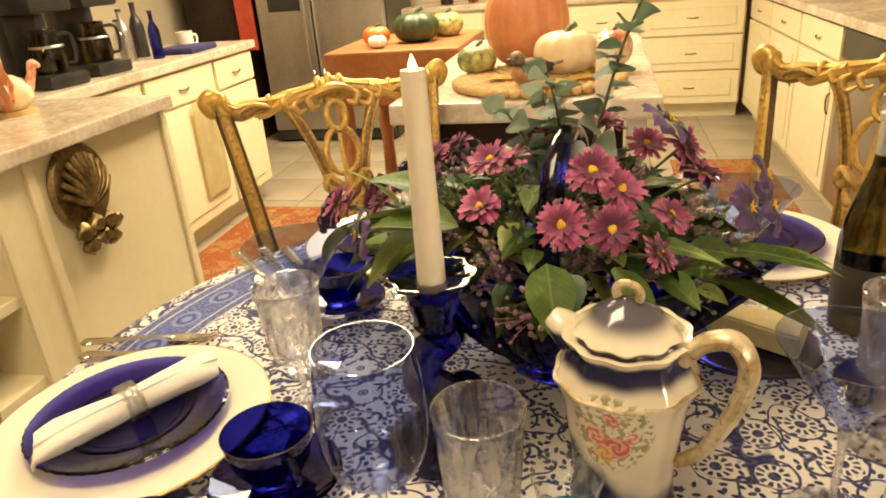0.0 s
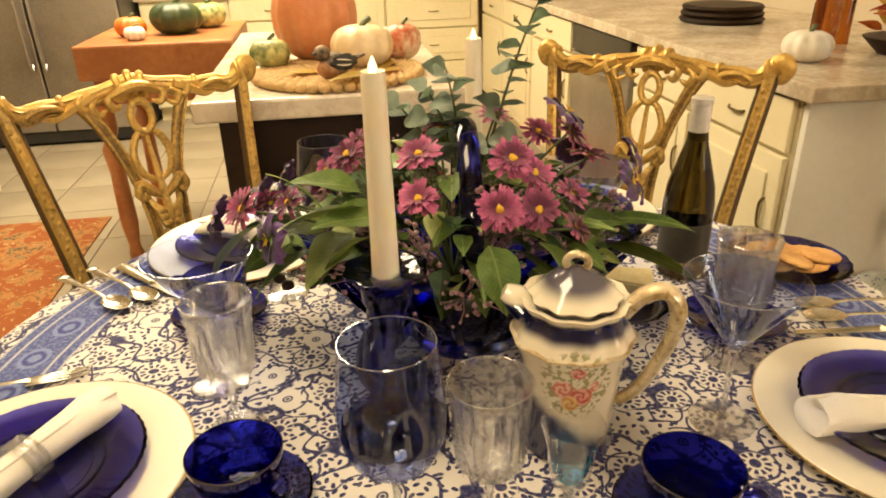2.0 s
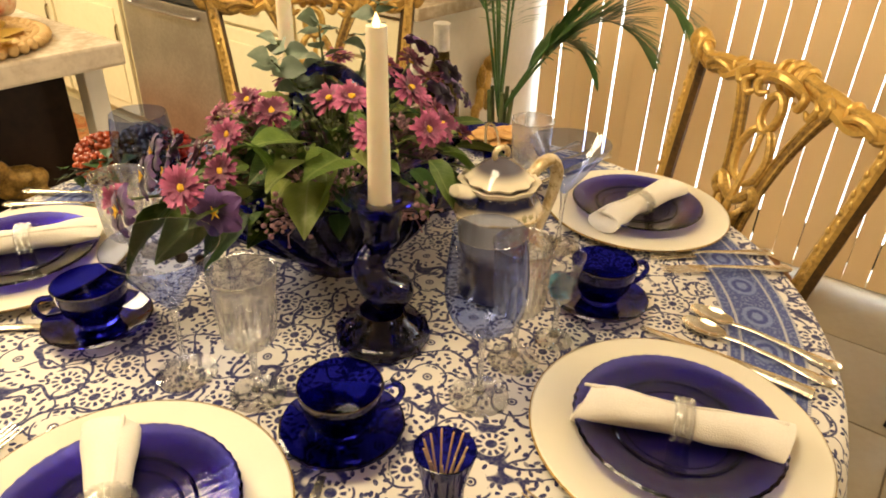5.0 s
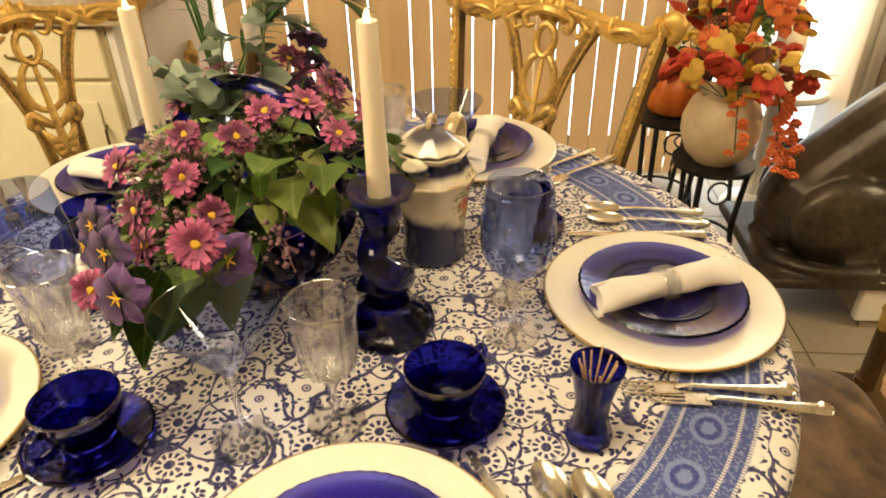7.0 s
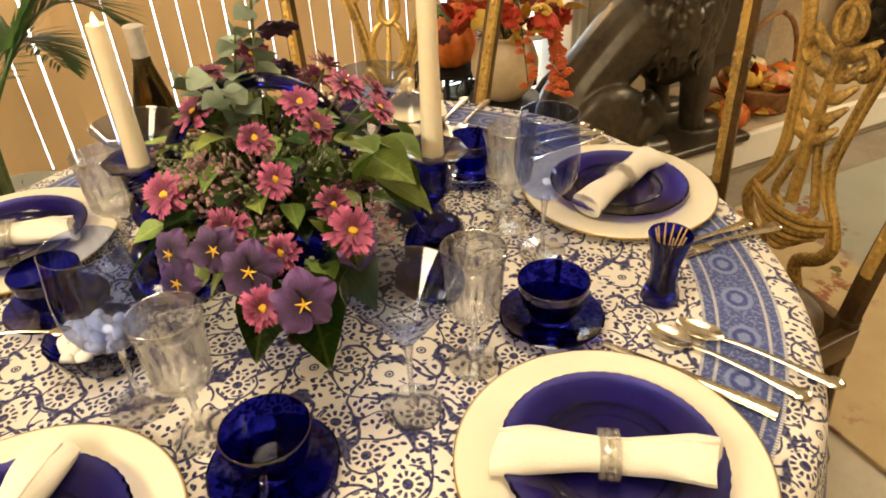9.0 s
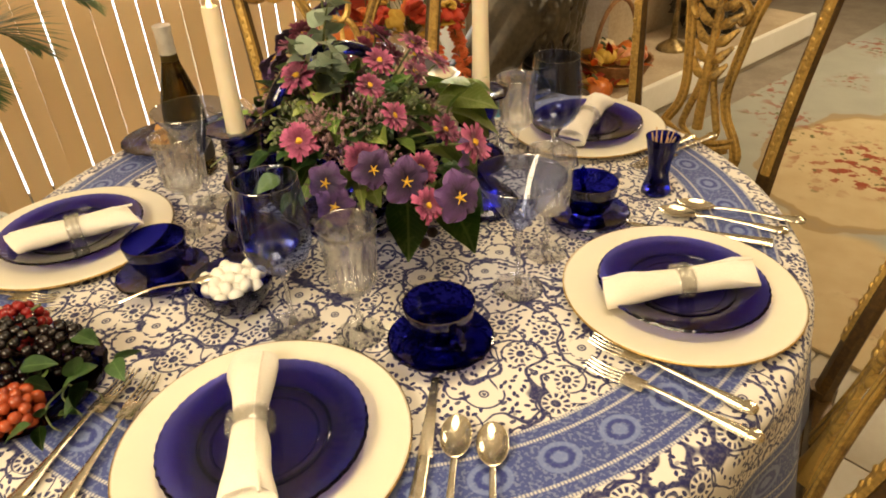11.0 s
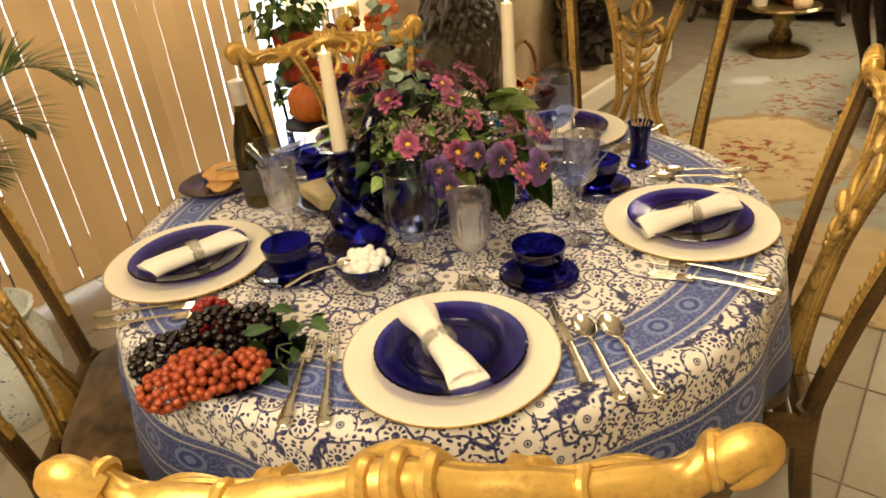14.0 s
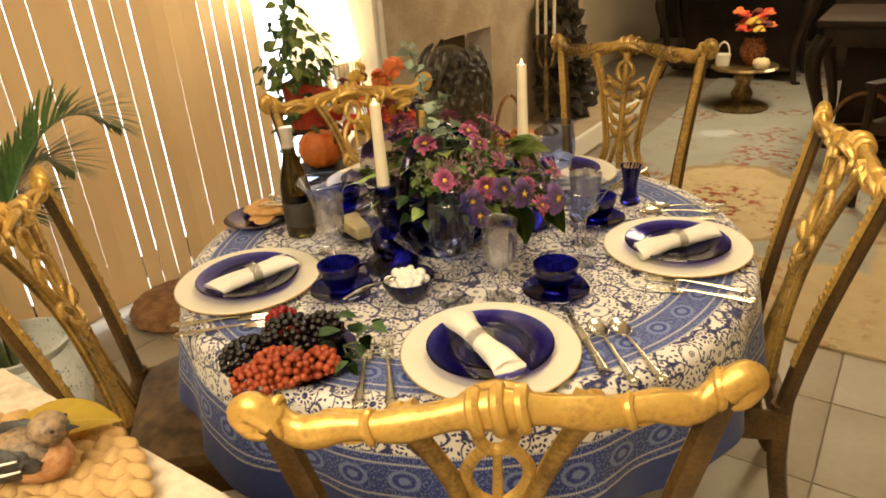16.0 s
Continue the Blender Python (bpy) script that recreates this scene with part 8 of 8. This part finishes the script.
part("jar", lathe([(0, 0), (0.05, 0.0), (0.09, 0.06), (0.1, 0.12), (0.07, 0.19), (0.075, 0.21), (0, 0.2)], 32), "copper", cv)
for k in range(30):
    a = k * 2.4
    stick("bloom", BLOOM[k % 4], cv, Matrix.Translation((0.13 * math.cos(a) * math.sqrt(k / 30), 0.13 * math.sin(a) * math.sqrt(k / 30), 0.26 + 0.14 * rng.random())) @ Matrix.Scale(rng.uniform(0.9, 1.5), 4))
pumpkin(room(0.05, -3.64, 0.351), 0.06, 0.085, "cream_pumpkin", "pale green pumpkin on the pedestal table")
lnn = thing("lantern", room(0.35, -3.72, 0.351), "small white lantern basket on the pedestal table", "lantern")
part("body", lathe([(0, 0), (0.05, 0), (0.06, 0.09), (0, 0.09)], 24), "white_pumpkin", lnn)
part("handle", tube([(0.045 * math.cos(a), 0, 0.09 + 0.09 * math.sin(a)) for a in np.linspace(0, math.pi, 13)], 0.006, 6), "white_pumpkin", lnn)


def console(a0, b0, a1, b1, h, label):
    th = thing("console_table", room((a0 + a1) / 2, (b0 + b1) / 2, 0.012), label, "table", "dark carved tables")
    w, d = (a1 - a0) / 2, (b1 - b0) / 2
    part("back_panel", box(-w + 0.09, -d + 0.02, 0.10, w - 0.12, -d + 0.045, h - 0.151, 0.004), "darkwood", th)
    part("lower_shelf", box(-w + 0.09, -d + 0.05, 0.10, w - 0.12, d - 0.08, 0.13, 0.006), "darkwood", th)
    part("top", box(-w, -d, h - 0.04, w, d, h, 0.01), "darkwood", th)
    part("apron", box(-w + 0.04, -d + 0.04, h - 0.15, w - 0.04, d - 0.04, h - 0.041, 0.006), "darkwood", th)
    for x in (-1, 1):
        for y in (-1, 1):
            part("leg", swept([(x * (w - 0.05), y * (d - 0.05), h - 0.1), (x * (w - 0.01), y * (d - 0.02), h * 0.7), (x * (w - 0.09), y * (d - 0.08), h * 0.3), (x * (w - 0.06), y * (d - 0.05), 0.03), (x * (w - 0.02), y * (d - 0.02), 0.0)], [0.05, 0.045, 0.026, 0.022, 0.03], 10), "darkwood", th)


console(-1.75, -3.2, -0.42, -2.45, 0.86, "dark carved console table with curved legs")
console(-0.1, -5.3, 1.2, -4.7, 0.95, "dark carved sideboard table at the far wall")
arm = thing("armoire", room(-1.35, -5.25, 0.012), "large dark carved wooden armoire in the living room", "armoire")
part("carcass", box(-1.1, -0.3, 0.12, 1.1, 0.3, 1.75, 0.01), "darkwood", arm, "", False)
part("cornice", box(-1.16, -0.34, 1.751, 1.16, 0.36, 1.84, 0.02), "darkwood", arm, "", False)
for x in (-1.06, -0.35, 0.36):
    d = part("door", box(x, 0.301, 0.18, x + 0.69, 0.325, 1.70, 0.008), "darkwood", arm, "", False)
    part("panel", box(x + 0.09, 0.326, 0.3, x + 0.60, 0.336, 1.58, 0.008), "darkwood", d, "", False)
for x in (-1.0, 1.0):
    for y in (-0.22, 0.22):
        part("foot", lathe([(0, 0), (0.05, 0), (0.07, 0.06), (0.05, 0.119), (0, 0.119)], 16), "darkwood", arm, "", True, at(x, y))
rb = thing("wicker_basket", room(-0.72, -2.85, 0.0125), "red-brown wicker basket under the console", "basket")
part("bowl", lathe([(0, 0.0), (0.15, 0.0), (0.2, 0.14), (0.19, 0.14), (0.13, 0.02), (0, 0.02)], 40, 20, 0.02), "wicker", rb)
part("handle", tube([(0.19 * math.cos(a), 0, 0.12 + 0.26 * math.sin(a)) for a in np.linspace(0, math.pi, 17)], 0.012, 8), "wicker", rb)


def slat_chair(m):
    th = thing("armchair", m, "dark wooden slat-backed armchair in the living room", "chair")
    for x in (-0.28, 0.28):
        for y in (-0.25, 0.25):
            part("leg", tube([(x, y, 0), (x, y, 0.62 if y < 0 else 1.05)], 0.022, 8), "darkwood", th)
        part("arm", box(x - 0.03, -0.28, 0.62, x + 0.03, 0.24, 0.65, 0.006), "darkwood", th)
    part("seat", box(-0.28, -0.26, 0.40, 0.28, 0.26, 0.46, 0.012), "darkwood", th)
    for k in range(5):
        part("slat", box(-0.2 + 0.1 * k - 0.02, 0.24, 0.46, -0.2 + 0.1 * k + 0.02, 0.258, 1.0, 0.004), "darkwood", th)
    part("top_rail", box(-0.28, 0.225, 1.0, 0.28, 0.275, 1.07, 0.008), "redwood", th)


slat_chair(room(-1.15, -1.95, 0.0125, 150))
